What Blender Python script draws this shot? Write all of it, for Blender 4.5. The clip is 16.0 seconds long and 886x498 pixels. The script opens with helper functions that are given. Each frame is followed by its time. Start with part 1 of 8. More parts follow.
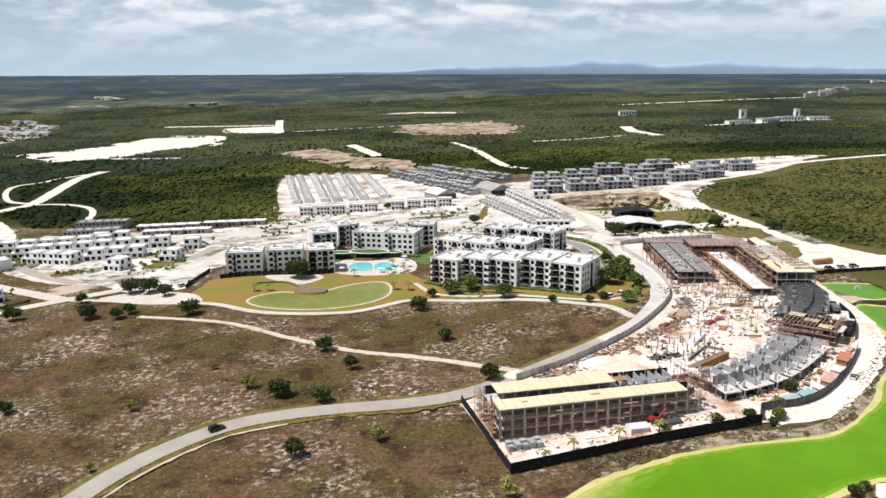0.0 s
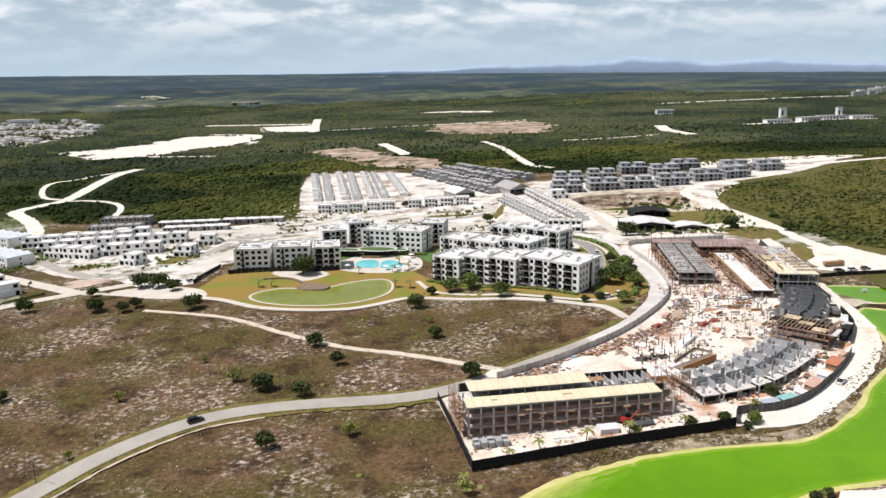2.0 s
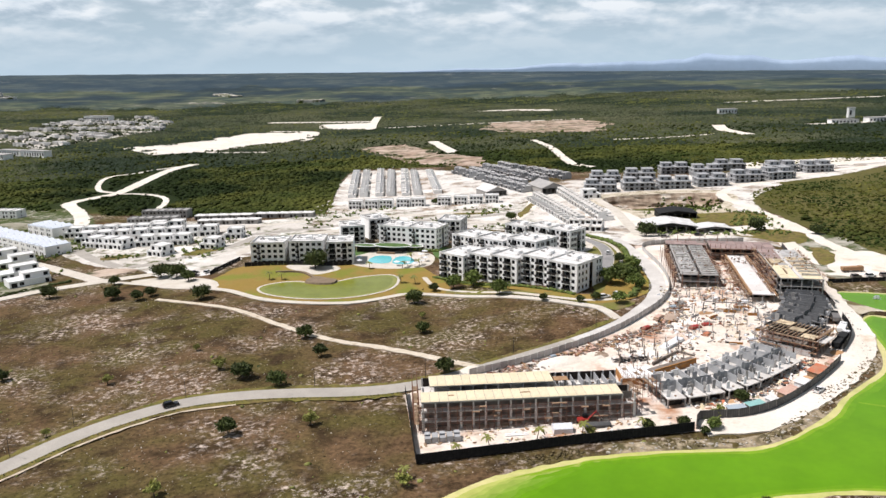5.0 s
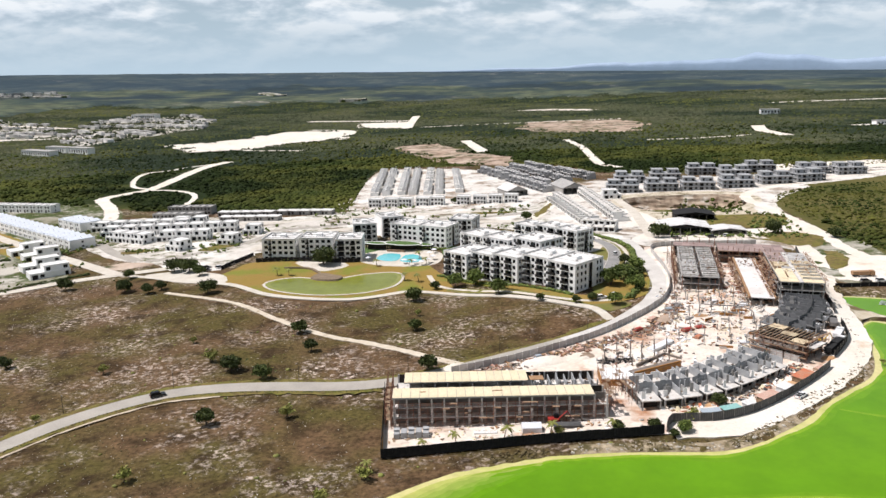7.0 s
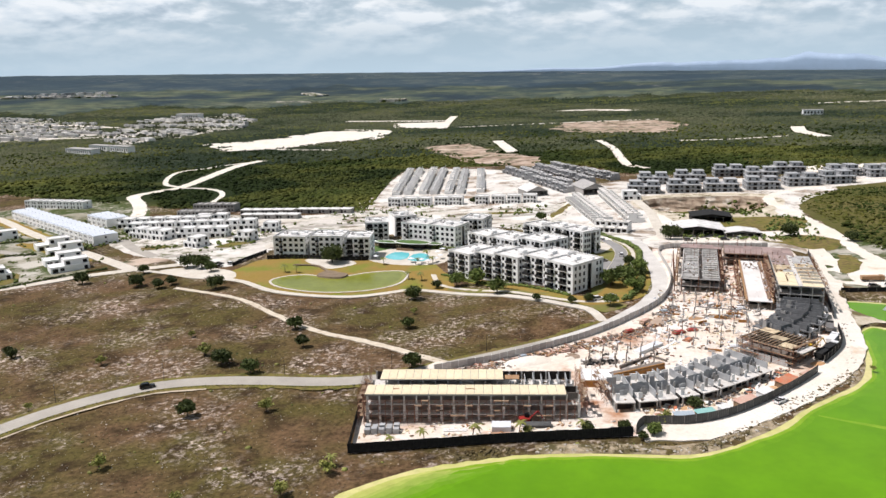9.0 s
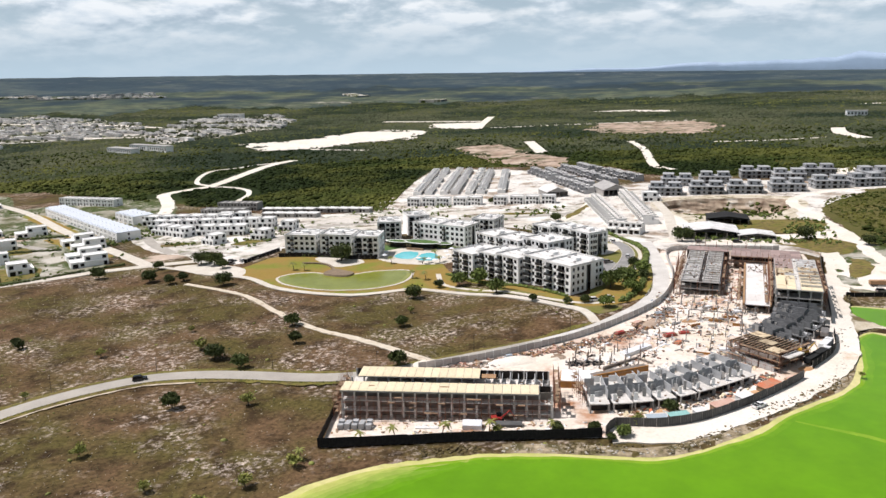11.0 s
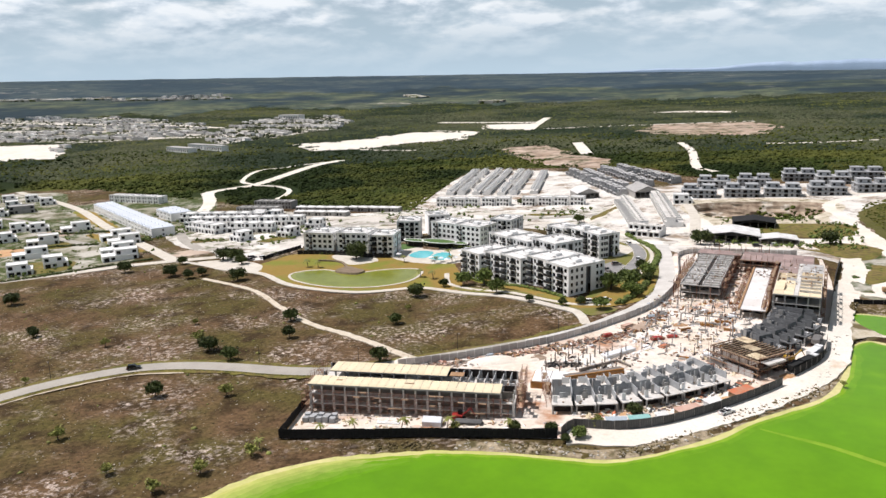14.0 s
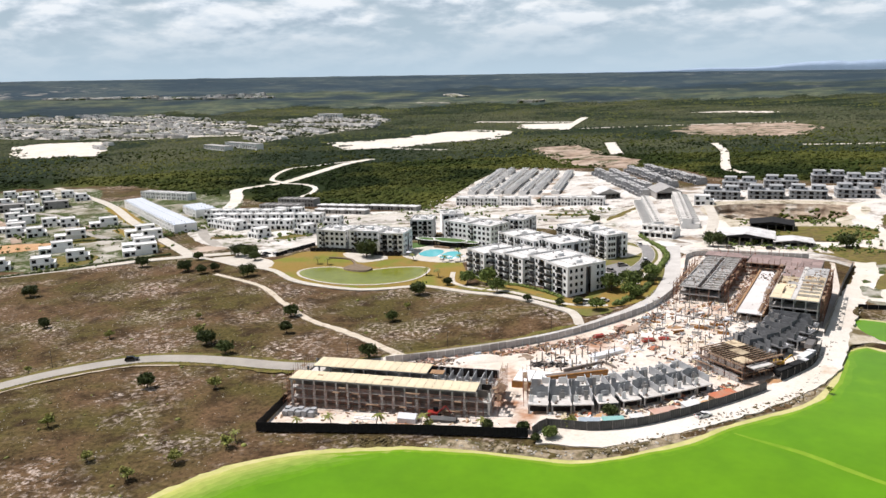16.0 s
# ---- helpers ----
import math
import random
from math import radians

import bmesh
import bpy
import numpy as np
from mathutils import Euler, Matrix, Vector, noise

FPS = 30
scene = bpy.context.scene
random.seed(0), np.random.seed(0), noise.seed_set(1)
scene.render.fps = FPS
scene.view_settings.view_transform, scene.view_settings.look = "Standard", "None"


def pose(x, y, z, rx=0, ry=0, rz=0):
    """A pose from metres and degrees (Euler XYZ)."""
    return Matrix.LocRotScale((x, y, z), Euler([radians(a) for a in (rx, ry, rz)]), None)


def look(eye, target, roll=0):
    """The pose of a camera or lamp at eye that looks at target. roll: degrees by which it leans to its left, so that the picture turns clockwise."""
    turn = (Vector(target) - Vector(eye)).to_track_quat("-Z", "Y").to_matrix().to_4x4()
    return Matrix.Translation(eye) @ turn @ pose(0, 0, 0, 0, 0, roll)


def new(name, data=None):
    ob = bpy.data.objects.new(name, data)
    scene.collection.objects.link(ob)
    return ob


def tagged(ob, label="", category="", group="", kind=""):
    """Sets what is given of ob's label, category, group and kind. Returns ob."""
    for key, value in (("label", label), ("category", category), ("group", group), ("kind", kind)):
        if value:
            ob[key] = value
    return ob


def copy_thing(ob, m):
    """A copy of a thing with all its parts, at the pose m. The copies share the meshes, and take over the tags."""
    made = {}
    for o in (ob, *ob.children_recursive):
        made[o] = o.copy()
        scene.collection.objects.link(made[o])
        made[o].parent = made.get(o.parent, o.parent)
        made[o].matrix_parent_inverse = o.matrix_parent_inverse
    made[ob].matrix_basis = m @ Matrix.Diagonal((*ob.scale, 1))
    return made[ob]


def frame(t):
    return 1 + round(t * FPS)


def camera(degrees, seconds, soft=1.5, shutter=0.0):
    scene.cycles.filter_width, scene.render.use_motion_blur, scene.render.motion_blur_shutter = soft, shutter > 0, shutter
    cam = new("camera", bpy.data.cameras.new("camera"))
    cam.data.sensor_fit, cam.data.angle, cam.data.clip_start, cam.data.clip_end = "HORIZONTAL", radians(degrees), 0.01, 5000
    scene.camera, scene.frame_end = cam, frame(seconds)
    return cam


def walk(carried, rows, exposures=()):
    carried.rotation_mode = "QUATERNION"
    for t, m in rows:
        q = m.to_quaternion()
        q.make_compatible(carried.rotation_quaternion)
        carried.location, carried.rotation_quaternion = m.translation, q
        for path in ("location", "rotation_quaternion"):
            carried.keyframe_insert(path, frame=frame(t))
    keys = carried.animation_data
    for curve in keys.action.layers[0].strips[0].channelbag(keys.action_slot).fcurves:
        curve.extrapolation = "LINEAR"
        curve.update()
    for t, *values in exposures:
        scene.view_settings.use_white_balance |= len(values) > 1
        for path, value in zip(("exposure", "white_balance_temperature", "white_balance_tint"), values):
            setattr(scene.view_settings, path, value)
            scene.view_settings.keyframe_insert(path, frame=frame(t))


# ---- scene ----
cam = camera(58.98, 16.0)
# t, x, y, z, yaw, pitch, roll
ROWS = [
    (0, 0.01, 0.00, 94.95, -0.037, -12.921, 0.806),
    (1, 9.54, -0.35, 94.76, 1.536, -12.928, 0.933),
    (2, 19.22, -0.50, 94.54, 3.208, -12.942, 1.002),
    (3, 28.98, -0.43, 94.31, 4.932, -12.957, 1.031),
    (4, 38.73, -0.13, 94.07, 6.673, -12.969, 1.038),
    (5, 48.44, 0.41, 93.85, 8.408, -12.974, 1.035),
    (6, 58.05, 1.20, 93.63, 10.124, -12.969, 1.034),
    (7, 67.55, 2.22, 93.42, 11.813, -12.953, 1.043),
    (8, 76.93, 3.48, 93.22, 13.478, -12.924, 1.067),
    (9, 86.18, 4.98, 93.00, 15.120, -12.882, 1.107),
    (10, 95.30, 6.71, 92.78, 16.748, -12.830, 1.164),
    (11, 104.27, 8.67, 92.53, 18.369, -12.769, 1.234),
    (12, 113.10, 10.86, 92.28, 19.987, -12.704, 1.309),
    (13, 121.78, 13.29, 92.01, 21.607, -12.641, 1.380),
    (14, 130.26, 15.95, 91.74, 23.227, -12.588, 1.435),
    (15, 138.54, 18.85, 91.49, 24.838, -12.555, 1.457),
    (16, 146.54, 22.01, 91.29, 26.425, -12.552, 1.426),
]
walk(cam, [(t, pose(x, y, z, 90 + pitch, roll, yaw)) for t, x, y, z, yaw, pitch, roll in ROWS])

# ---- sky, sun ----
SUN_EL, SUN_AZ = 61.0, -98.0          # degrees; azimuth from +y towards +x
world = bpy.data.worlds.new("sky")
scene.world = world
world.use_nodes = True
wn, wl = world.node_tree.nodes, world.node_tree.links
wn.clear()
w_out = wn.new("ShaderNodeOutputWorld")
w_bg = wn.new("ShaderNodeBackground")
w_bg.inputs["Strength"].default_value = 0.0436
w_sky = wn.new("ShaderNodeTexSky")
w_sky.sky_type = "NISHITA"
w_sky.sun_disc = False
w_sky.sun_elevation = radians(SUN_EL)
w_sky.sun_rotation = radians(SUN_AZ)
w_sky.air_density, w_sky.dust_density, w_sky.ozone_density = 1.0, 3.0, 1.0
w_tc = wn.new("ShaderNodeTexCoord")
w_sep = wn.new("ShaderNodeSeparateXYZ")
wl.new(w_tc.outputs["Generated"], w_sep.inputs[0])


def w_math(op, a, b=None, clamp=False):
    n = wn.new("ShaderNodeMath")
    n.operation, n.use_clamp = op, clamp
    for i, v in enumerate((a, b)):
        if v is None:
            continue
        if isinstance(v, (int, float)):
            n.inputs[i].default_value = v
        else:
            wl.new(v, n.inputs[i])
    return n.outputs[0]


w_map = wn.new("ShaderNodeMapping")
w_map.inputs["Scale"].default_value = (1.0, 1.0, 3.1)
wl.new(w_tc.outputs["Generated"], w_map.inputs["Vector"])
w_up = wn.new("ShaderNodeVectorMath")
w_up.operation = "ADD"
w_up.inputs[1].default_value = (-0.006, 0.0, 0.030)
wl.new(w_map.outputs[0], w_up.inputs[0])


def w_noise(scale, detail, rough, dist=0.0, at=None):
    n = wn.new("ShaderNodeTexNoise")
    n.inputs["Scale"].default_value, n.inputs["Detail"].default_value = scale, detail
    n.inputs["Roughness"].default_value, n.inputs["Distortion"].default_value = rough, dist
    wl.new(at or w_map.outputs[0], n.inputs["Vector"])
    return n.outputs["Fac"]


def w_ramp(fac, stops):
    n = wn.new("ShaderNodeValToRGB")
    el = n.color_ramp.elements
    while len(el) < len(stops):
        el.new(0.5)
    for e, (p, c) in zip(el, stops):
        e.position, e.color = p, (*c, 1)
    wl.new(fac, n.inputs[0])
    return n.outputs["Color"]


def w_mix(fac, a, b):
    n = wn.new("ShaderNodeMix")
    n.data_type = "RGBA"
    for s, v in ((n.inputs["Factor"], fac), (n.inputs["A"], a), (n.inputs["B"], b)):
        if isinstance(v, tuple):
            s.default_value = (*v, 1)
        elif isinstance(v, float):
            s.default_value = v
        else:
            wl.new(v, s)
    return n.outputs["Result"]


# high haze veil, then a broken layer of white cumulus with grey bases
w_here, w_above = w_noise(10.0, 7.0, 0.55, 0.15), w_noise(10.0, 7.0, 0.55, 0.15, w_up.outputs[0])
w_cover = w_ramp(w_here, [(0.37, (0, 0, 0)), (0.55, (1, 1, 1))])
w_lit = w_math("ADD", w_math("MULTIPLY", w_math("SUBTRACT", w_here, w_above), 2.6), 0.52)
w_shade = w_ramp(w_lit, [(0.18, (10.0, 12.2, 14.6)), (0.50, (16.6, 18.4, 20.4)), (0.76, (20.8, 21.7, 22.8))])
w_low = w_ramp(w_sep.outputs["Z"], [(0.0, (0.92, 0.92, 0.92)), (0.12, (0.6, 0.6, 0.6)), (0.4, (0.10, 0.10, 0.10))])
w_veil = w_mix(w_low, w_sky.outputs["Color"], (12.6, 16.0, 19.0))
w_top = w_ramp(w_sep.outputs["Z"], [(0.0, (0.06, 0.06, 0.06)), (0.02, (0.14, 0.14, 0.14)), (0.042, (0.38, 0.38, 0.38)), (0.064, (0.85, 0.85, 0.85)), (0.09, (1, 1, 1)), (0.2, (0.5, 0.5, 0.5)), (0.6, (0.12, 0.12, 0.12))])
w_fac = wn.new("ShaderNodeMix")
w_fac.data_type = "RGBA"
w_fac.blend_type = "MULTIPLY"
w_fac.inputs["Factor"].default_value = 1.0
wl.new(w_cover, w_fac.inputs["A"])
wl.new(w_top, w_fac.inputs["B"])
wl.new(w_mix(w_fac.outputs["Result"], w_veil, w_shade), w_bg.inputs["Color"])
wl.new(w_bg.outputs[0], w_out.inputs["Surface"])

sun = new("sun", bpy.data.lights.new("sun", "SUN"))
sun.data.energy, sun.data.angle, sun.data.color = 5.0, radians(0.6), (1.0, 0.95, 0.945)
_e, _a = radians(SUN_EL), radians(SUN_AZ)
sun.matrix_world = look((0, 0, 300), (-math.sin(_a) * math.cos(_e), -math.cos(_a) * math.cos(_e), 300 - math.sin(_e)))
scene.view_settings.exposure = 0.0


# ---- materials ----
def material(name, base, rough=0.85, metal=0.0, vary=None, scale=1.0, bump=0.0, bump_scale=None, spec=0.3, island=0.0, rand=0.0, stops=None, coords="Object", second=None, stony=None, grain=(0.86, 1.1)):
    """base: colour. vary: a second colour mixed in by noise of that scale (1/metres). stops: ramp limits. second: (colour, scale, lo, hi) for another layer.
    island, rand: brightness spread from piece to piece, and from object to object."""
    m = bpy.data.materials.new(name)
    m.use_nodes = True
    nt = m.node_tree
    b = nt.nodes["Principled BSDF"]
    b.inputs["Roughness"].default_value, b.inputs["Metallic"].default_value = rough, metal
    b.inputs["Specular IOR Level"].default_value = spec if coords == "Object" or rough < 0.5 else 0.04
    tc = nt.nodes.new("ShaderNodeTexCoord") if coords == "Object" else nt.nodes.new("ShaderNodeNewGeometry")
    vec = tc.outputs["Object"] if coords == "Object" else tc.outputs["Position"]

    def noise_fac(sc, detail=6.0, rough_=0.6, lo=0.35, hi=0.65):
        n = nt.nodes.new("ShaderNodeTexNoise")
        n.inputs["Scale"].default_value, n.inputs["Detail"].default_value, n.inputs["Roughness"].default_value = sc, detail, rough_
        nt.links.new(vec, n.inputs["Vector"])
        r = nt.nodes.new("ShaderNodeMapRange")
        r.inputs["From Min"].default_value, r.inputs["From Max"].default_value = lo, hi
        nt.links.new(n.outputs["Fac"], r.inputs["Value"])
        return r.outputs["Result"], n.outputs["Fac"]

    def mix(fac, a, c, kind="MIX"):
        n = nt.nodes.new("ShaderNodeMix")
        n.data_type, n.blend_type = "RGBA", kind
        for s, v in ((n.inputs["Factor"], fac), (n.inputs["A"], a), (n.inputs["B"], c)):
            if isinstance(v, tuple):
                s.default_value = (*v, 1)
            elif isinstance(v, float):
                s.default_value = v
            else:
                nt.links.new(v, s)
        return n.outputs["Result"]

    col = base
    if vary:
        lo, hi = stops or (0.35, 0.65)
        f, raw = noise_fac(scale, lo=lo, hi=hi)
        col = mix(f, base, vary)
    if second:
        c2, s2, lo2, hi2 = second
        f2, raw2 = noise_fac(s2, lo=lo2, hi=hi2)
        col = mix(f2, col, c2)
    if stony:
        fa, _r = noise_fac(stony[1], 5.0, 0.6, stony[2], stony[3])
        fb, _r = noise_fac(stony[4], 7.0, 0.72, stony[5], stony[6])
        mm = nt.nodes.new("ShaderNodeMath")
        mm.operation = "MULTIPLY"
        nt.links.new(fa, mm.inputs[0])
        nt.links.new(fb, mm.inputs[1])
        col = mix(mm.outputs[0], col, stony[0])
    # fine grain
    g, raw3 = noise_fac((bump_scale or scale * 6), 4.0, 0.7, 0.3, 0.7)
    gm = nt.nodes.new("ShaderNodeMapRange")
    gm.inputs["To Min"].default_value, gm.inputs["To Max"].default_value = grain
    nt.links.new(g, gm.inputs["Value"])
    gc = nt.nodes.new("ShaderNodeCombineColor")
    for i in range(3):
        nt.links.new(gm.outputs[0], gc.inputs[i])
    col = mix(1.0, col, gc.outputs[0], "MULTIPLY")
    for amount, node, sock in ((island, "ShaderNodeNewGeometry", "Random Per Island"), (rand, "ShaderNodeObjectInfo", "Random")):
        if amount:
            n = nt.nodes.new(node)
            r = nt.nodes.new("ShaderNodeMapRange")
            r.inputs["To Min"].default_value, r.inputs["To Max"].default_value = 1 - amount, 1 + amount
            nt.links.new(n.outputs[sock], r.inputs["Value"])
            c = nt.nodes.new("ShaderNodeCombineColor")
            for i in range(3):
                nt.links.new(r.outputs[0], c.inputs[i])
            col = mix(1.0, col, c.outputs[0], "MULTIPLY")
    nt.links.new(col, b.inputs["Base Color"]) if not isinstance(col, tuple) else None
    if bump:
        bn = nt.nodes.new("ShaderNodeBump")
        bn.inputs["Strength"].default_value, bn.inputs["Distance"].default_value = 0.6, bump
        nt.links.new(raw3, bn.inputs["Height"])
        nt.links.new(bn.outputs[0], b.inputs["Normal"])
    return m


M = {}
M["dry"] = material("dry_grassland", (0.122, 0.076, 0.041), vary=(0.088, 0.071, 0.025), scale=0.024, stops=(0.42, 0.57), bump=0.5, bump_scale=0.75, second=((0.046, 0.030, 0.016), 0.10, 0.48, 0.66), stony=((0.60, 0.50, 0.43), 0.03, 0.47, 0.62, 0.55, 0.50, 0.63), coords="World", grain=(0.42, 1.5))
# floor darkened as if shaded by crowns; dark noise patches imitate cloud shade
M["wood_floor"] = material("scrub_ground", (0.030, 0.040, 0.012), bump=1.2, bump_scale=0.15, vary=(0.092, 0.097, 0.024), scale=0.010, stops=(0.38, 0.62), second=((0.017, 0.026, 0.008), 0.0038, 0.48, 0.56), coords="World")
M["sand"] = material("crushed_limestone", (0.66, 0.59, 0.50), vary=(0.74, 0.69, 0.62), scale=0.06, bump=0.08, bump_scale=1.2, second=((0.52, 0.40, 0.28), 0.11, 0.60, 0.75), coords="World")
M["site"] = material("building_site_earth", (0.64, 0.54, 0.44), vary=(0.76, 0.70, 0.64), scale=0.09, bump=0.25, bump_scale=0.7, second=((0.40, 0.205, 0.115), 0.07, 0.54, 0.68), stony=((0.24, 0.16, 0.12), 0.06, 0.44, 0.64, 0.5, 0.52, 0.64), coords="World")
M["estate"] = material("dusty_estate_ground", (0.56, 0.52, 0.47), vary=(0.70, 0.67, 0.62), scale=0.035, stops=(0.42, 0.60), bump=0.1, bump_scale=0.8, second=((0.20, 0.155, 0.115), 0.06, 0.52, 0.64), stony=((0.10, 0.11, 0.04), 0.03, 0.44, 0.58, 0.2, 0.48, 0.60), coords="World")
M["plots"] = material("villa_plot_ground", (0.28, 0.26, 0.20), vary=(0.47, 0.44, 0.385), scale=0.045, stops=(0.45, 0.60), bump=0.1, bump_scale=0.8, second=((0.15, 0.11, 0.07), 0.07, 0.52, 0.64), stony=((0.060, 0.080, 0.024), 0.035, 0.42, 0.52, 0.25, 0.38, 0.50), coords="World")
M["north_ground"] = material("graded_limestone", (0.58, 0.54, 0.49), vary=(0.72, 0.69, 0.64), scale=0.04, bump=0.1, bump_scale=0.8, second=((0.30, 0.22, 0.15), 0.05, 0.52, 0.66), stony=((0.20, 0.17, 0.14), 0.05, 0.42, 0.58, 0.3, 0.48, 0.6), coords="World")
M["bank"] = material("scrubby_lake_bank", (0.22, 0.17, 0.105), vary=(0.42, 0.35, 0.25), scale=0.3, bump=0.2, bump_scale=1.0, second=((0.10, 0.085, 0.04), 0.18, 0.46, 0.60), coords="World", grain=(0.6, 1.3))
M["green_roof"] = material("planted_roof", (0.060, 0.125, 0.032), vary=(0.10, 0.16, 0.045), scale=0.3, bump=0.05, bump_scale=2.0)
M["trail"] = material("trodden_pale_sand", (0.52, 0.45, 0.35), vary=(0.62, 0.55, 0.45), scale=0.25, bump=0.05, bump_scale=1.5, second=((0.30, 0.22, 0.14), 0.3, 0.56, 0.70), coords="World")
M["dirt"] = material("beige_dirt", (0.44, 0.36, 0.265), vary=(0.52, 0.44, 0.34), scale=0.2, bump=0.05, bump_scale=1.5, coords="World")
M["concrete_light"] = material("pale_cement_render", (0.50, 0.49, 0.48), vary=(0.40, 0.39, 0.38), scale=0.4, bump=0.01, bump_scale=4.0, rand=0.1, second=((0.30, 0.29, 0.28), 0.25, 0.58, 0.75))
M["mauve_deck"] = material("weathered_mauve_deck", (0.27, 0.20, 0.185), vary=(0.34, 0.25, 0.225), scale=0.5, rand=0.2)
M["spit"] = material("sandy_spit", (0.44, 0.38, 0.28), vary=(0.60, 0.54, 0.44), scale=0.15, bump=0.1, bump_scale=1.0, second=((0.15, 0.12, 0.06), 0.12, 0.5, 0.62), coords="World")
M["orange_earth"] = material("orange_subsoil", (0.46, 0.26, 0.13), vary=(0.55, 0.36, 0.21), scale=0.3, bump=0.1, bump_scale=1.5, coords="World")
M["orange_ply"] = material("orange_plywood", (0.42, 0.20, 0.05), vary=(0.30, 0.15, 0.06), scale=0.7)
M["earth"] = material("bare_reddish_earth", (0.34, 0.245, 0.18), vary=(0.52, 0.42, 0.34), scale=0.03, bump=0.3, bump_scale=0.4, second=((0.17, 0.12, 0.085), 0.05, 0.50, 0.64), stony=((0.050, 0.062, 0.02), 0.018, 0.46, 0.56, 0.09, 0.46, 0.56), coords="World")
M["asphalt"] = material("sun_bleached_asphalt", (0.335, 0.31, 0.275), vary=(0.40, 0.37, 0.325), scale=0.12, bump=0.01, bump_scale=3.0, coords="World")
M["pale_road"] = material("dusty_bleached_road", (0.50, 0.475, 0.44), vary=(0.60, 0.575, 0.54), scale=0.15, bump=0.01, bump_scale=3.0, coords="World")
M["drive"] = material("weathered_grey_asphalt", (0.22, 0.215, 0.21), vary=(0.30, 0.29, 0.28), scale=0.2, bump=0.01, bump_scale=3.0, coords="World")
M["path"] = material("pale_concrete_path", (0.52, 0.47, 0.40), vary=(0.60, 0.56, 0.49), scale=0.2, bump=0.01, bump_scale=2.0, coords="World")
M["lawn"] = material("mown_lawn", (0.255, 0.178, 0.048), vary=(0.285, 0.180, 0.066), scale=0.05, bump=0.05, bump_scale=1.5, second=((0.190, 0.195, 0.040), 0.05, 0.46, 0.60), coords="World")
M["verge"] = material("green_verge", (0.145, 0.155, 0.038), vary=(0.20, 0.17, 0.068), scale=0.18, bump=0.1, bump_scale=1.5, second=((0.20, 0.145, 0.09), 0.12, 0.55, 0.68), coords="World")
M["white"] = material("white_render", (0.84, 0.835, 0.82), vary=(0.78, 0.77, 0.75), scale=0.25, bump=0.004, bump_scale=4.0, rand=0.04)
M["recess_grey"] = material("dark_grey_recess_back", (0.15, 0.15, 0.155), vary=(0.11, 0.11, 0.115), scale=0.5)
M["white_roof"] = material("white_roof_coating", (0.76, 0.75, 0.73), vary=(0.52, 0.51, 0.49), scale=0.22, bump=0.01, bump_scale=2.0, rand=0.05)
M["blue_roof"] = material("pale_metal_sheet", (0.70, 0.73, 0.78), rough=0.5, metal=0.0, vary=(0.62, 0.66, 0.72), scale=0.3, rand=0.03)
M["concrete"] = material("raw_concrete", (0.36, 0.345, 0.325), vary=(0.29, 0.28, 0.265), scale=0.5, bump=0.01, bump_scale=5.0, rand=0.12, second=((0.22, 0.205, 0.19), 0.3, 0.60, 0.8))
M["block_dark"] = material("dark_grey_block_wall", (0.175, 0.178, 0.182), vary=(0.125, 0.127, 0.130), scale=0.6, bump=0.02, bump_scale=4.0, rand=0.14)
M["block"] = material("grey_block_wall", (0.40, 0.405, 0.41), vary=(0.31, 0.315, 0.32), scale=0.6, bump=0.02, bump_scale=4.0, rand=0.10)
M["concrete_dark"] = material("weathered_shuttered_concrete", (0.235, 0.20, 0.175), vary=(0.16, 0.135, 0.115), scale=0.5, bump=0.02, bump_scale=4.0, rand=0.12)
M["plywood"] = material("pale_plywood_deck", (0.66, 0.55, 0.36), vary=(0.72, 0.63, 0.46), scale=0.35, bump=0.01, bump_scale=3.0, rand=0.07)
M["site_ply"] = material("weathered_shutter_ply", (0.40, 0.31, 0.20), vary=(0.56, 0.46, 0.31), scale=0.35, bump=0.01, bump_scale=3.0, rand=0.18, second=((0.20, 0.14, 0.09), 0.4, 0.54, 0.68))
M["timber"] = material("site_timber", (0.19, 0.12, 0.075), vary=(0.33, 0.235, 0.15), scale=0.8, rand=0.2)
M["rust"] = material("rusty_scaffold_tube", (0.19, 0.095, 0.065), rough=0.6, metal=0.3, vary=(0.34, 0.16, 0.10), scale=1.0, rand=0.15)
M["tube"] = material("dull_grey_tube", (0.24, 0.22, 0.21), rough=0.5, metal=0.5, vary=(0.32, 0.30, 0.28), scale=1.0, rand=0.15)
M["glass"] = material("dark_window_glass", (0.012, 0.013, 0.015), rough=0.2, spec=0.2, scale=0.5)
M["frame"] = material("bronze_frame", (0.07, 0.06, 0.055), rough=0.5, scale=1.0)
M["rail"] = material("dark_balcony_rail", (0.022, 0.020, 0.019), rough=0.5, scale=1.0)
# near-black: shade painted behind openings and under roofs; also dark scrap pieces
M["dark"] = material("shade_and_scrap_brown", (0.040, 0.031, 0.026), vary=(0.024, 0.019, 0.017), scale=0.8)
M["black_net"] = material("black_fence_netting", (0.009, 0.009, 0.010), vary=(0.024, 0.023, 0.022), scale=1.0, rough=0.9)
M["pale_sheet"] = material("pale_fence_panel", (0.52, 0.50, 0.48), rough=0.6, vary=(0.42, 0.40, 0.38), scale=0.5, rand=0.15)
M["grey_sheet"] = material("grey_fence_sheet", (0.095, 0.093, 0.092), rough=0.6, metal=0.2, vary=(0.055, 0.055, 0.055), scale=0.5, rand=0.2)
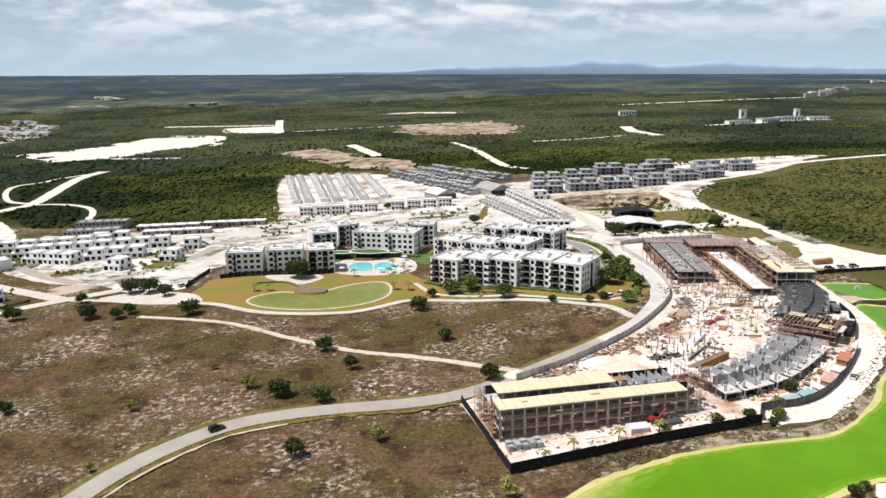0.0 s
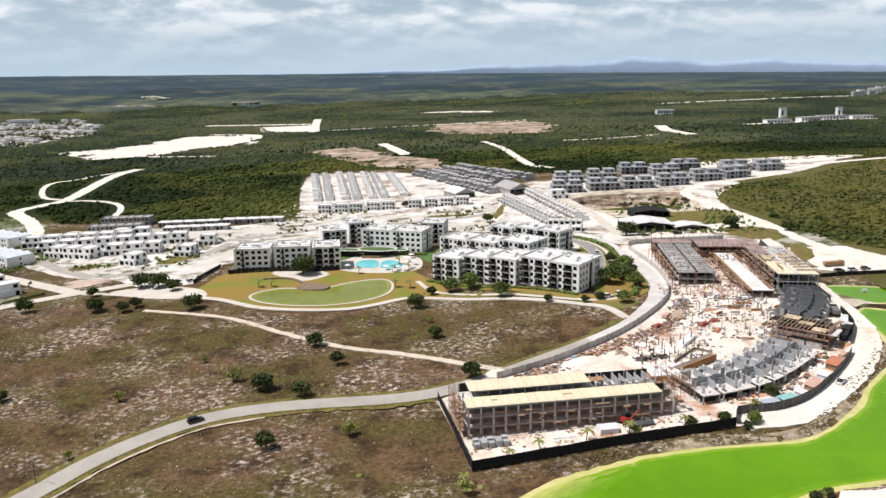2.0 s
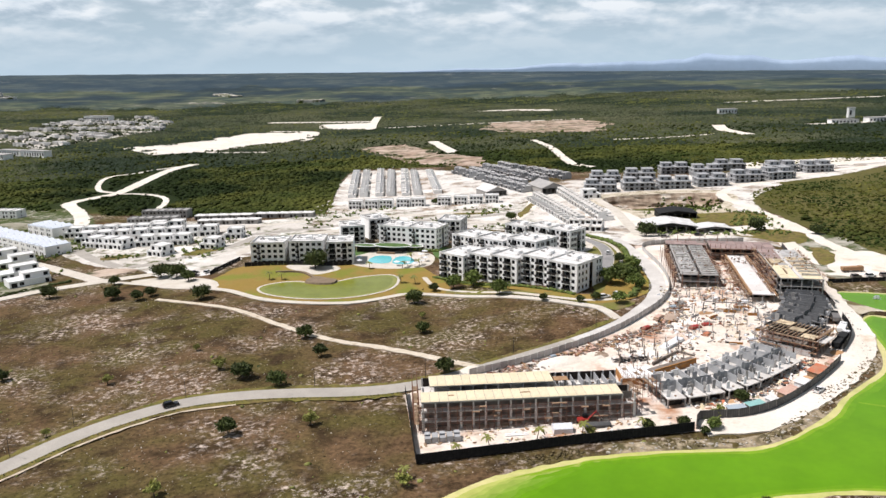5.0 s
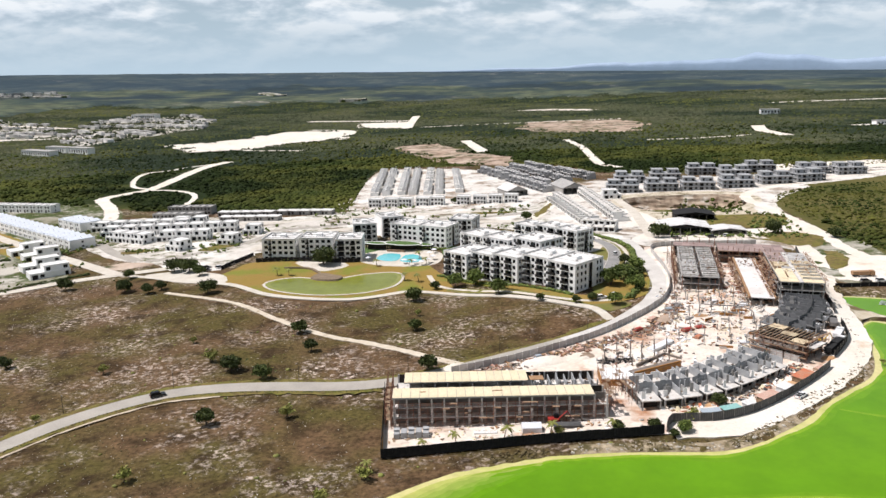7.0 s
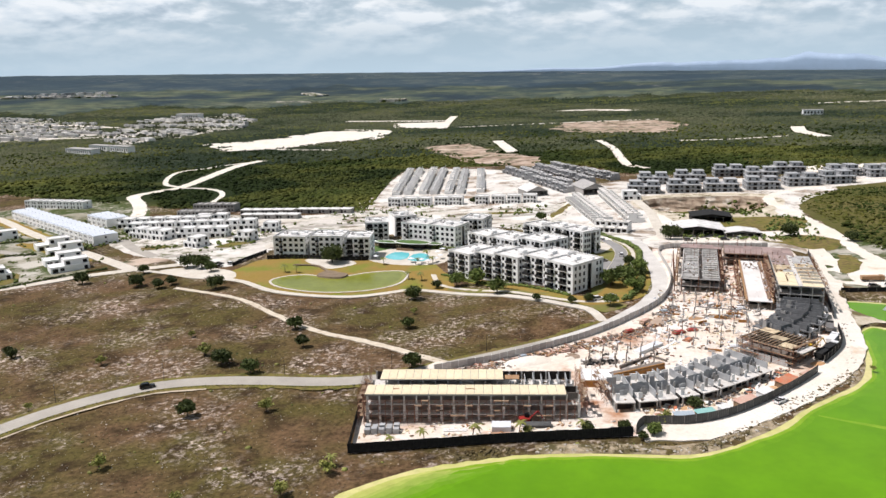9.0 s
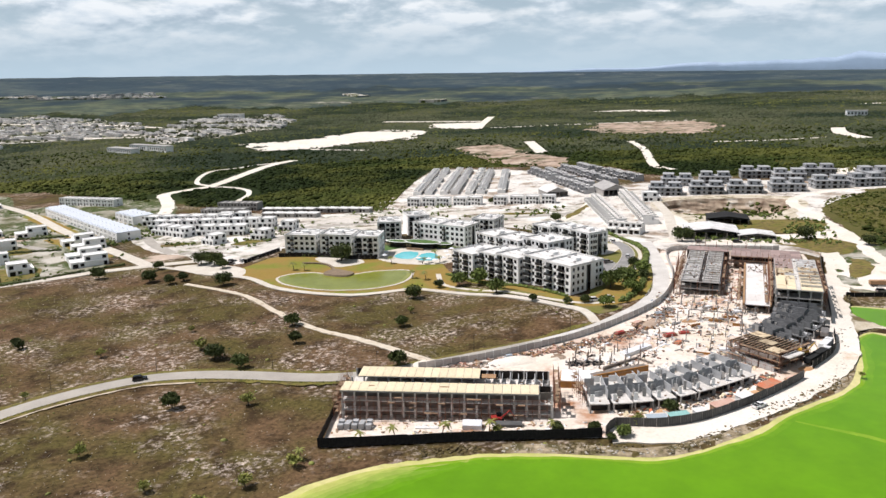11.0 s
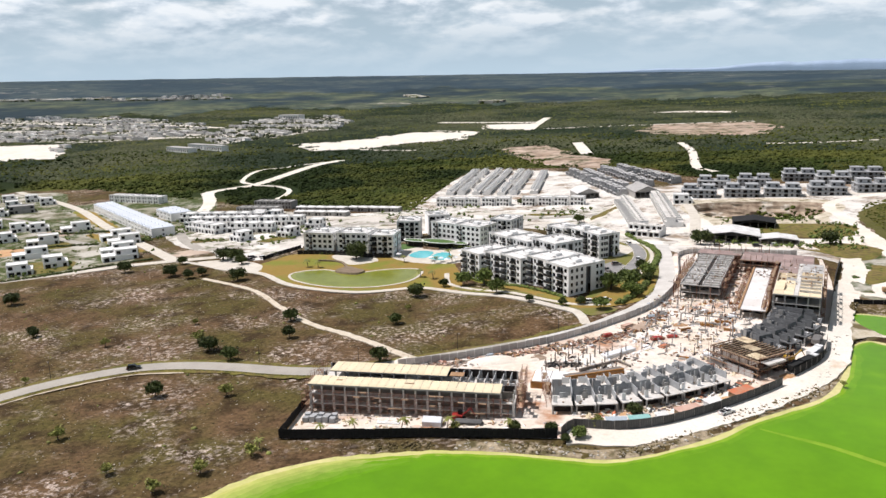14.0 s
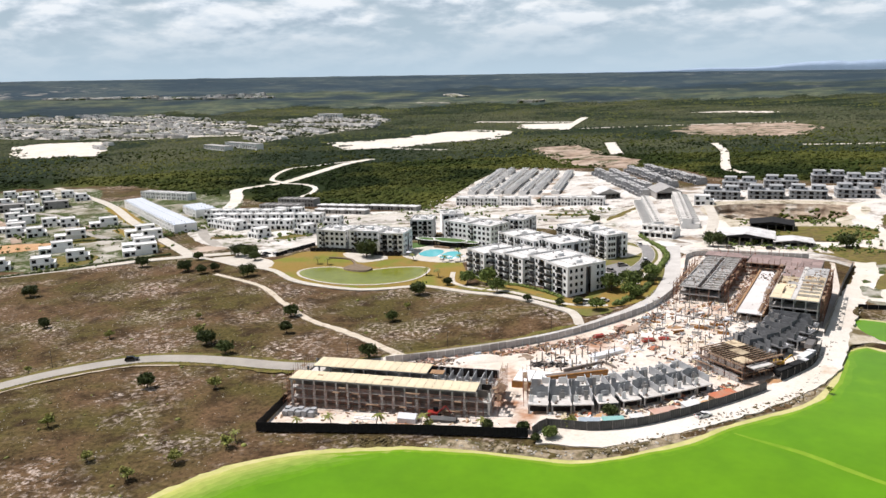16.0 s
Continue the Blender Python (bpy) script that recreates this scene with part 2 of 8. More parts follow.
M["leaf"] = material("tree_leaves", (0.085, 0.125, 0.024), vary=(0.135, 0.165, 0.036), scale=0.6, island=0.35, rand=0.25, rough=0.7)
M["leaf_dark"] = material("dark_tree_leaves", (0.038, 0.056, 0.013), vary=(0.072, 0.088, 0.020), scale=0.6, island=0.35, rand=0.25, rough=0.7)
M["grass"] = material("roadside_grass", (0.155, 0.145, 0.036), vary=(0.20, 0.155, 0.06), scale=0.12, bump=0.15, bump_scale=1.2, second=((0.075, 0.085, 0.02), 0.3, 0.50, 0.66), stony=((0.12, 0.085, 0.045), 0.08, 0.40, 0.55, 0.6, 0.45, 0.6), coords="World")
M["far_white"] = material("sunlit_white_walls", (0.60, 0.585, 0.565), vary=(0.44, 0.42, 0.40), scale=0.05, island=0.4)
M["town_ground"] = material("dusty_town_ground", (0.46, 0.43, 0.38), vary=(0.56, 0.53, 0.48), scale=0.012, second=((0.26, 0.22, 0.17), 0.02, 0.50, 0.60), stony=((0.06, 0.075, 0.022), 0.010, 0.44, 0.54, 0.04, 0.44, 0.54), coords="World")
M["leaf_light"] = material("yellow_green_leaves", (0.18, 0.20, 0.042), vary=(0.24, 0.23, 0.06), scale=0.6, island=0.3, rand=0.15, rough=0.7)
# darkest patches put cloud-like shade into the leaf colour
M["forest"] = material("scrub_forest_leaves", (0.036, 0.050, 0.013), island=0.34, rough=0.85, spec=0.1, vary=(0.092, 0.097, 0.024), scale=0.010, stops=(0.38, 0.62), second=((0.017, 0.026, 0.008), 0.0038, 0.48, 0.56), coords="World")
# greyed and blued as painted haze, with dark patches imitating cloud shade
M["far_forest"] = material("haze_greyed_scrub_leaves", (0.054, 0.064, 0.036), vary=(0.100, 0.101, 0.058), scale=0.006, stops=(0.38, 0.62), island=0.2, second=((0.026, 0.037, 0.023), 0.0030, 0.47, 0.55), coords="World")
M["olive"] = material("olive_scrub_leaves", (0.060, 0.070, 0.017), vary=(0.115, 0.108, 0.028), scale=0.014, stops=(0.40, 0.60), island=0.30, rough=0.85, spec=0.1, second=((0.030, 0.043, 0.011), 0.012, 0.47, 0.58), coords="World")
M["olive_soil"] = material("olive_scrub_ground", (0.072, 0.075, 0.022), vary=(0.125, 0.108, 0.040), scale=0.02, bump=0.5, bump_scale=0.3, coords="World")
M["bush"] = material("dry_bush", (0.088, 0.070, 0.036), vary=(0.15, 0.118, 0.062), scale=0.05, island=0.4, coords="World")
M["rock"] = material("white_limestone_rock", (0.50, 0.46, 0.40), vary=(0.36, 0.32, 0.27), scale=0.5, bump=0.05, bump_scale=2.0, island=0.25)
M["cliff"] = material("quarry_face", (0.50, 0.40, 0.30), vary=(0.20, 0.14, 0.10), scale=0.25, bump=0.6, bump_scale=0.5, second=((0.62, 0.56, 0.48), 0.12, 0.54, 0.66), coords="World")
M["bark"] = material("tree_bark", (0.12, 0.09, 0.065), vary=(0.075, 0.058, 0.045), scale=3.0)
M["water"] = material("green_quarry_water", (0.098, 0.245, 0.004), rough=0.2, vary=(0.118, 0.265, 0.005), scale=0.012, spec=0.12, second=((0.18, 0.34, 0.01), 0.009, 0.57, 0.72), coords="World")
M["near_shore"] = material("pale_green_shoal", (0.165, 0.305, 0.012), rough=0.25, vary=(0.21, 0.33, 0.02), scale=0.05, spec=0.12, coords="World")
M["shoal_2"] = material("green_shoal", (0.118, 0.266, 0.006), rough=0.22, vary=(0.128, 0.276, 0.008), scale=0.05, spec=0.12, coords="World")
M["shallow"] = material("sandy_shallows", (0.62, 0.55, 0.26), rough=0.25, vary=(0.46, 0.46, 0.14), scale=0.06, spec=0.2, coords="World")
M["pond"] = material("olive_pond_water", (0.165, 0.185, 0.018), rough=0.15, vary=(0.20, 0.215, 0.030), scale=0.05, spec=0.2, coords="World")
M["pond_edge"] = material("yellow_green_shallows", (0.25, 0.245, 0.045), rough=0.2, vary=(0.21, 0.225, 0.035), scale=0.12, spec=0.2, coords="World")
M["pool"] = material("turquoise_pool_water", (0.13, 0.52, 0.58), rough=0.08, vary=(0.18, 0.58, 0.62), scale=0.4, spec=0.5, coords="World")
M["red"] = material("red_paint", (0.36, 0.035, 0.028), rough=0.45, vary=(0.26, 0.03, 0.025), scale=1.0)
M["orange"] = material("red_brown_sheeting", (0.52, 0.15, 0.07), vary=(0.40, 0.25, 0.17), scale=0.4)
M["yellow"] = material("machine_yellow", (0.55, 0.33, 0.03), rough=0.45, vary=(0.42, 0.26, 0.04), scale=1.0)
M["blue_sheet"] = material("blue_grey_sheet_roof", (0.33, 0.39, 0.44), rough=0.5, vary=(0.40, 0.45, 0.49), scale=0.4)
M["teal_sheet"] = material("turquoise_sheet_roof", (0.22, 0.44, 0.41), rough=0.5, vary=(0.30, 0.50, 0.47), scale=0.4)
M["pink_sheet"] = material("faded_tan_sheet_roof", (0.52, 0.31, 0.24), rough=0.6, vary=(0.58, 0.42, 0.34), scale=0.4)
M["tarp"] = material("white_tarpaulin", (0.74, 0.74, 0.74), rough=0.6, vary=(0.62, 0.65, 0.70), scale=0.4)
M["black_paint"] = material("black_car_paint", (0.012, 0.012, 0.014), rough=0.25, spec=0.5)
M["white_paint"] = material("white_vehicle_paint", (0.72, 0.72, 0.71), rough=0.35, spec=0.5)
M["rubber"] = material("tyre_rubber", (0.02, 0.02, 0.02), rough=0.9)
# haze is put into the pale blue colour and the added glow
M["far_hill"] = material("haze_tinted_hills", (0.20, 0.25, 0.32), vary=(0.25, 0.30, 0.37), scale=0.002, coords="World")
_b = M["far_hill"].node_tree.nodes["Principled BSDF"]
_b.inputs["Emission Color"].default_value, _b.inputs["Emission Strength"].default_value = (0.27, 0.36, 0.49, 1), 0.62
# bluish colours and a faint blue emission paint haze on the far woods
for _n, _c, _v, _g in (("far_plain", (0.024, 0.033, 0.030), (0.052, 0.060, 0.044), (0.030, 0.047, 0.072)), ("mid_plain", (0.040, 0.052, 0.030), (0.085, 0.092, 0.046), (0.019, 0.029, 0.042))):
    M[_n] = material("haze_tinted_woods", _c, vary=_v, scale=0.008, stops=(0.44, 0.56), bump=3.0, bump_scale=0.022, second=((0.016, 0.024, 0.024), 0.0022, 0.47, 0.56), stony=((0.30, 0.27, 0.22), 0.0016, 0.56, 0.64, 0.012, 0.54, 0.62), coords="World", grain=(0.45, 1.5))
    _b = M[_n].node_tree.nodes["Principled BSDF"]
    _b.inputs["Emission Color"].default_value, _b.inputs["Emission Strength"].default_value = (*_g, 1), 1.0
M["slab_white"] = material("dusty_white_slab", (0.66, 0.64, 0.61), vary=(0.52, 0.49, 0.45), scale=0.35, bump=0.01, bump_scale=3.0, rand=0.1, second=((0.36, 0.32, 0.28), 0.5, 0.56, 0.70))
M["white_slab"] = material("fresh_white_slab", (0.74, 0.72, 0.70), vary=(0.60, 0.57, 0.54), scale=0.12, bump=0.01, bump_scale=3.0, second=((0.46, 0.40, 0.35), 0.3, 0.60, 0.74))
M["roof_grey"] = material("bare_roof_slab", (0.40, 0.385, 0.365), vary=(0.30, 0.29, 0.28), scale=0.3, bump=0.01, bump_scale=3.0, rand=0.1)
M["brown_sheet"] = material("brown_site_sheet", (0.30, 0.17, 0.09), vary=(0.38, 0.24, 0.13), scale=0.5)
M["stone"] = material("dry_stone_edge", (0.17, 0.125, 0.085), vary=(0.24, 0.18, 0.12), scale=0.8, bump=0.05, bump_scale=2.0)


# ---- ground heights ----
def softclip(x):
    a = abs(x)
    return math.copysign(a if a < 220 else 220 + 180 * math.tanh((a - 220) / 180), x)


def smooth(t):
    t = min(max(t, 0.0), 1.0)
    return t * t * (3 - 2 * t)


def G(x, y):
    """The land rises gently to the east, and lifts into low wooded hills far off."""
    r = math.hypot(x - 73, y)
    k = smooth((r - 1800) / 3000)
    rise = 2.6 * smooth(x / 50) * smooth((y - 258) / 40) * (1 - smooth((y - 395) / 45)) * (1 - smooth((x - 140) / 22))
    return 0.03 * softclip(x) * (1 - k) + k * (56 - 0.012 * (x - 73)) + rise


def curve(pts, step=4.0, closed=False):
    """A smooth line through the points, sampled about every step metres."""
    P = [Vector((p[0], p[1])) for p in pts]
    n = len(P)
    out = []
    for i in range(n if closed else n - 1):
        if closed:
            a, b, c, d = P[i - 1], P[i], P[(i + 1) % n], P[(i + 2) % n]
        else:
            a, b, c, d = P[max(i - 1, 0)], P[i], P[i + 1], P[min(i + 2, n - 1)]
        k = max(2, int((c - b).length / step))
        for j in range(k):
            t = j / k
            out.append(0.5 * (2 * b + (c - a) * t + (2 * a - 5 * b + 4 * c - d) * t * t + (3 * b - a - 3 * c + d) * t ** 3))
    if not closed:
        out.append(P[-1])
    return out


def inside(x, y, poly):
    c, j = False, len(poly) - 1
    for i in range(len(poly)):
        a, b = poly[i], poly[j]
        if (a[1] > y) != (b[1] > y) and x < (b[0] - a[0]) * (y - a[1]) / (b[1] - a[1]) + a[0]:
            c = not c
        j = i
    return c


def mesh_object(name, bm, mat, parent=None, smooth_shade=False):
    me = bpy.data.meshes.new(name)
    bm.normal_update()
    bm.to_mesh(me)
    bm.free()
    for m in (mat if isinstance(mat, (list, tuple)) else [mat]):
        me.materials.append(m)
    if smooth_shade:
        me.polygons.foreach_set("use_smooth", [True] * len(me.polygons))
    ob = new(name, me)
    ob.parent = parent
    return ob


def part(name, bm, mat, parent, label="", at=None, smooth_shade=False):
    ob = mesh_object(name, bm, mat, parent, smooth_shade)
    if at is not None:
        ob.matrix_basis = at
    return tagged(ob, label)


def thing(name, x, y, yaw, label, category, group="", z=None):
    """An empty at the base of a thing."""
    ob = new(name)
    ob.empty_display_size = 0.5
    ob.matrix_basis = pose(x, y, G(x, y) if z is None else z, 0, 0, yaw)
    return tagged(ob, label, category, group)


def share(ob, parent, at):
    """Another part on the same mesh."""
    o = ob.copy()
    scene.collection.objects.link(o)
    o.parent = parent
    o.matrix_basis = at
    return o


def box(bm, x0, x1, y0, y1, z0, z1, m=None, mat=0):
    v = [bm.verts.new(Vector((x, y, z)) if m is None else m @ Vector((x, y, z))) for z in (z0, z1) for x, y in ((x0, y0), (x1, y0), (x1, y1), (x0, y1))]
    for f in ((3, 2, 1, 0), (4, 5, 6, 7), (0, 1, 5, 4), (1, 2, 6, 5), (2, 3, 7, 6), (3, 0, 4, 7)):
        bm.faces.new([v[i] for i in f]).material_index = mat
    return v


def cyl(bm, p, q, r0, r1=None, n=6):
    p, q = Vector(p), Vector(q)
    r1 = r0 if r1 is None else r1
    z = (q - p).normalized()
    x = z.orthogonal().normalized()
    y = z.cross(x)
    A = [bm.verts.new(p + (x * math.cos(6.2832 * i / n) + y * math.sin(6.2832 * i / n)) * r0) for i in range(n)]
    B = [bm.verts.new(q + (x * math.cos(6.2832 * i / n) + y * math.sin(6.2832 * i / n)) * r1) for i in range(n)]
    for i in range(n):
        bm.faces.new((A[i], A[(i + 1) % n], B[(i + 1) % n], B[i]))
    bm.faces.new(A[::-1])
    bm.faces.new(B)


def sheet(name, pts, mat, lift, label, category="", closed_curve=True, cut=0.0, level=None, kind="structure", step=4.0, jitter=0.0):
    """A patch of surface that lies on the ground within a smooth outline."""
    line = curve(pts, step, True) if closed_curve else [Vector((p[0], p[1])) for p in pts]
    if jitter:
        fine = []
        for a, b in zip(line, line[1:] + line[:1]):
            n = max(1, int((b - a).length / max(jitter * 1.2, 2.0)))
            fine += [a.lerp(b, k / n) for k in range(n)]
        line = [p + Vector((noise.noise((p.x * 0.6 / jitter, p.y * 0.6 / jitter, 2.0)), noise.noise((p.x * 0.6 / jitter, p.y * 0.6 / jitter, 9.0)))) * jitter * 0.9 for p in fine]
    bm = bmesh.new()
    bm.faces.new([bm.verts.new((p.x, p.y, 0)) for p in line])
    if cut:
        for ax in (0, 1):
            lo, hi = min(v.co[ax] for v in bm.verts), max(v.co[ax] for v in bm.verts)
            c = math.ceil(lo / cut) * cut
            while c < hi:
                no = Vector((0, 0, 0))
                no[ax] = 1
                bmesh.ops.bisect_plane(bm, geom=bm.verts[:] + bm.edges[:] + bm.faces[:], plane_co=no * c, plane_no=no)
                c += cut
    bmesh.ops.triangulate(bm, faces=bm.faces[:])
    for f in bm.faces:
        if f.normal.z < 0:
            f.normal_flip()
    for v in bm.verts:
        v.co.z = (G(v.co.x, v.co.y) + lift) if level is None else level(v.co.x) if callable(level) else level
    return tagged(mesh_object(name, bm, mat), label, category, kind=kind)


def ribbon(name, pts, width, mat, lift, label, kerb=None, closed=False, step=4.0, ragged=0.0):
    """A road or path along a smooth line; kerb: a material for raised edges."""
    line = curve(pts, step, closed)
    n = len(line)
    ws = width if isinstance(width, (list, tuple)) else (width, width)

    def edge(off0, off1, z0, z1, bm):
        rows = []
        for i, p in enumerate(line):
            a, b = (line[i - 1], line[(i + 1) % n]) if closed else (line[max(i - 1, 0)], line[min(i + 1, n - 1)])
            d = (b - a).normalized()
            s = Vector((d.y, -d.x))
            k = ws[0] + (ws[1] - ws[0]) * i / max(n - 1, 1)
            row = []
            m = max(1, int(abs(off1[0] - off0[0]) * max(ws) / 2.5))
            tops = [((off0[0] + (off1[0] - off0[0]) * j / m, off0[1] + (off1[1] - off0[1]) * j / m), z1) for j in range(m + 1)]
            for o, z in [(off0, z0)] + tops + [(off1, z0)]:
                side = 1 if o[0] > 0 else -1
                worn = 2 * abs(o[0]) * ragged * (noise.noise((p.x * 0.22, p.y * 0.22, 3.0 + side)) + 0.6 * noise.noise((p.x * 0.7, p.y * 0.7, 7.0 + side))) * side
                q = p + s * (o[0] * k + o[1] + worn)
                row.append(bm.verts.new((q.x, q.y, G(q.x, q.y) + z)))
            rows.append(row)
        for i in range(n if closed else n - 1):
            A, B = rows[i], rows[(i + 1) % n]
            for j in range(min(len(A), len(B)) - 1):
                bm.faces.new((A[j], B[j], B[j + 1], A[j + 1]))
        return bm

    road = tagged(mesh_object(name, edge((-0.5, 0), (0.5, 0), -0.3, lift, bmesh.new()), mat), label, kind="structure")
    if kerb:
        for o0, o1 in (((-0.5, -0.25), (-0.5, 0)), ((0.5, 0), (0.5, 0.25))):
            part("kerb", edge(o0, o1, -0.3, lift + 0.13, bmesh.new()), kerb, road)
    bpy.context.view_layer.update()
    return road


# a level terrace round the garden pond
_G0 = G


def G(x, y):
    w = 1 - smooth((math.hypot((x + 52) / 1.15, y - 340) - 38) / 40)
    return _G0(x, y) * (1 - w) - 1.7 * w


# ---- ground, water ----
POND_Z = -1.56
lake_z = lambda x: 0.028 * x - 0.15          # the lake lies a little below the land beside it


LAKE = curve([(14, 118.1), (15, 135), (19.6, 148.8), (26.2, 158.5), (36.3, 167), (46.8, 172.4), (58.3, 177.4), (70.2, 180.5), (83.9, 182.5), (96.6, 184.5), (104.3, 188.7),
              (112, 196), (119.7, 204.6), (127.4, 216.2), (135.9, 226.2), (144.4, 236.7), (149.1, 249.8), (152.4, 267.7), (153.3, 280.1), (159.4, 290.1), (167.8, 286.5), (193.6, 280.4), (256.2, 243.4),
              (282.3, 184.3), (211.7, 167.8), (147.2, 164.4), (127.4, 164.5), (111.1, 163.8), (101.4, 161.8), (92.7, 159.3), (83.9, 153.9), (72.1, 144.6), (55.3, 133.5), (40.3, 117.2), (25.2, 101.7)], 3.0, True)
POND2 = curve([(155.4, 316.5), (157.5, 320.5), (165.4, 320), (180.5, 315.1), (182.3, 301.4), (171.1, 294.2), (163.5, 296.4), (157.8, 305.6)], 2.0, True)
POND = curve([(-85.3, 325), (-82.6, 333), (-74, 338), (-65, 337), (-55, 338.5), (-45, 348), (-32, 353.5), (-26, 347), (-25.8, 331), (-35, 319), (-49, 312.8), (-63, 312.3), (-78, 317)], 2.0, True)
PIT = curve([(79, 556), (105, 570), (150, 572), (160, 552), (143, 512), (104, 506), (88, 519)], 4.0, True)
TOWN = curve([(-560, 330), (-640, 470), (-540, 575), (-420, 568), (-250, 522), (-120, 516), (-128, 600), (-158, 745), (-100, 770), (10, 765), (80, 690), (250, 712), (350, 728), (280, 640), (210, 600), (176, 560), (182, 440), (200, 385), (250, 330), (190, 260), (0, 100), (-300, 200)], 20, True)
DRY = curve([(-300, 275), (-215, 300), (-176, 335), (-130, 318), (-100, 312), (-79, 306), (-58, 302), (-38, 303), (-15, 316), (5, 314), (30, 303), (54, 290), (66, 276), (60, 262), (40, 243),
             (18, 226), (30, 205), (90, 196), (105, 203), (125, 222), (140, 240), (148, 262), (300, 262), (330, 80), (200, -200), (-300, -200), (-420, 100)], 8.0, True)


def far_steps(start, first, grow, end):
    out, s, x = [], first, start
    while abs(x) < end:
        s *= grow
        x += s
        out.append(x)
    return out


def edge_distance(X, Y, poly):
    """Distance to a closed line, negative inside, for arrays of places."""
    P = np.array([(p[0], p[1]) for p in poly])
    Q = np.roll(P, -1, axis=0)
    best = np.full(X.shape, 1e9)
    ins = np.zeros(X.shape, bool)
    for (ax, ay), (bx, by) in zip(P, Q):
        dx, dy = bx - ax, by - ay
        t = np.clip(((X - ax) * dx + (Y - ay) * dy) / max(dx * dx + dy * dy, 1e-9), 0, 1)
        best = np.minimum(best, np.hypot(X - ax - t * dx, Y - ay - t * dy))
        cross = (ay > Y) != (by > Y)
        with np.errstate(divide="ignore", invalid="ignore"):
            ins ^= cross & (X < (dx * (Y - ay) / (dy if dy else 1e-9)) + ax)
    return np.where(ins, -best, best)


xs = sorted(far_steps(-150, -2.6, 1.07, 4900)) + [-150 + 2.6 * i for i in range(170)] + far_steps(-150 + 2.6 * 169, 2.6, 1.07, 4900)
ys = sorted(far_steps(90, -3, 1.12, 3000)) + [90 + 2.6 * i for i in range(105)] + far_steps(90 + 2.6 * 104, 2.6, 1.05, 4900)
XX, YY = np.meshgrid(xs, ys)
near = (np.abs(XX) < 320) & (YY > 40) & (YY < 640)
ZZ = np.array([[G(x, y) for x in xs] for y in ys])
rough_ground = np.array([[noise.noise((x * 0.07, y * 0.07, 0)) * 0.35 if -200 < x < 150 and 80 < y < 330 else 0 for x in xs] for y in ys])
for poly, level, width, deep in ((LAKE, lake_z(XX), 3.0, 1.5), (POND2, lake_z(XX), 3.0, 1.2), (PIT, None, 14.0, 14.0)):
    d = np.full(XX.shape, 1e9)
    d[near] = edge_distance(XX[near], YY[near], poly)
    k = np.clip(d / width, 0, 1)
    if level is None:
        ZZ = np.where(d < width, ZZ - deep, ZZ)
        rough_ground = np.where(d < 8, 0, rough_ground)
    else:
        ZZ = np.where(d < 0, np.minimum(ZZ, level) - deep * np.clip(-d / 6, 0.1, 1), np.where(k < 1, (level + 0.03) * (1 - k) + ZZ * k, ZZ))
        rough_ground = np.where(d < 3, 0, rough_ground)
rough_ground -= np.where(rough_ground != 0, 0.30, 0)
ZZ = ZZ + rough_ground
dry_mask = np.zeros(XX.shape, bool)
wide = (np.abs(XX) < 440) & (YY > -220) & (YY < 340)
dry_mask[wide] = edge_distance(XX[wide], YY[wide], DRY) < 0
estate_area = (XX > -640) & (XX < 420) & (YY > 90) & (YY < 780)
dry_mask[estate_area] |= edge_distance(XX[estate_area], YY[estate_area], TOWN) < 0
nx = len(xs)
gm = bpy.data.meshes.new("ground")
gm.from_pydata([(float(x), float(y), float(z)) for x, y, z in zip(XX.ravel(), YY.ravel(), ZZ.ravel())], [],
               [(j * nx + i, j * nx + i + 1, (j + 1) * nx + i + 1, (j + 1) * nx + i) for j in range(len(ys) - 1) for i in range(nx - 1)])
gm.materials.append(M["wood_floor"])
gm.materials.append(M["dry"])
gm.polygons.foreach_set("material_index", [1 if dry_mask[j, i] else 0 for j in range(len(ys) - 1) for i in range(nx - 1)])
gm.polygons.foreach_set("use_smooth", [True] * len(gm.polygons))
ground = tagged(new("ground", gm), "dry brown grassland with pale stones and green scrub beyond", "ground", kind="structure")


def water(name, poly, level, mat, label):
    bm = bmesh.new()
    f = bm.faces.new([bm.verts.new((p[0], p[1], level(p[0]) if callable(level) else level)) for p in poly])
    if f.normal.z < 0 or sum(a[0] * b[1] - b[0] * a[1] for a, b in zip(poly, poly[1:] + poly[:1])) < 0:
        f.normal_flip()
    bmesh.ops.triangulate(bm, faces=bm.faces[:])
    return tagged(mesh_object(name, bm, mat), label, "water", kind="structure")


def offset(poly, d):
    out, n = [], len(poly)
    area = sum(poly[i].x * poly[(i + 1) % n].y - poly[(i + 1) % n].x * poly[i].y for i in range(n))
    for i in range(n):
        t = (poly[(i + 1) % n] - poly[i - 1]).normalized()
        s = Vector((t.y, -t.x)) * (1 if area > 0 else -1)
        out.append(poly[i] + s * d)
    return out


water("water", offset(LAKE, 0.6), lake_z, M["water"], "opaque bright green water of a flooded quarry")
water("water", offset(POND2, 0.6), lake_z, M["water"], "small bright green pond with a fountain jet")
water("water", offset(POND, 0.4), POND_Z, M["pond"], "shallow olive green garden pond")


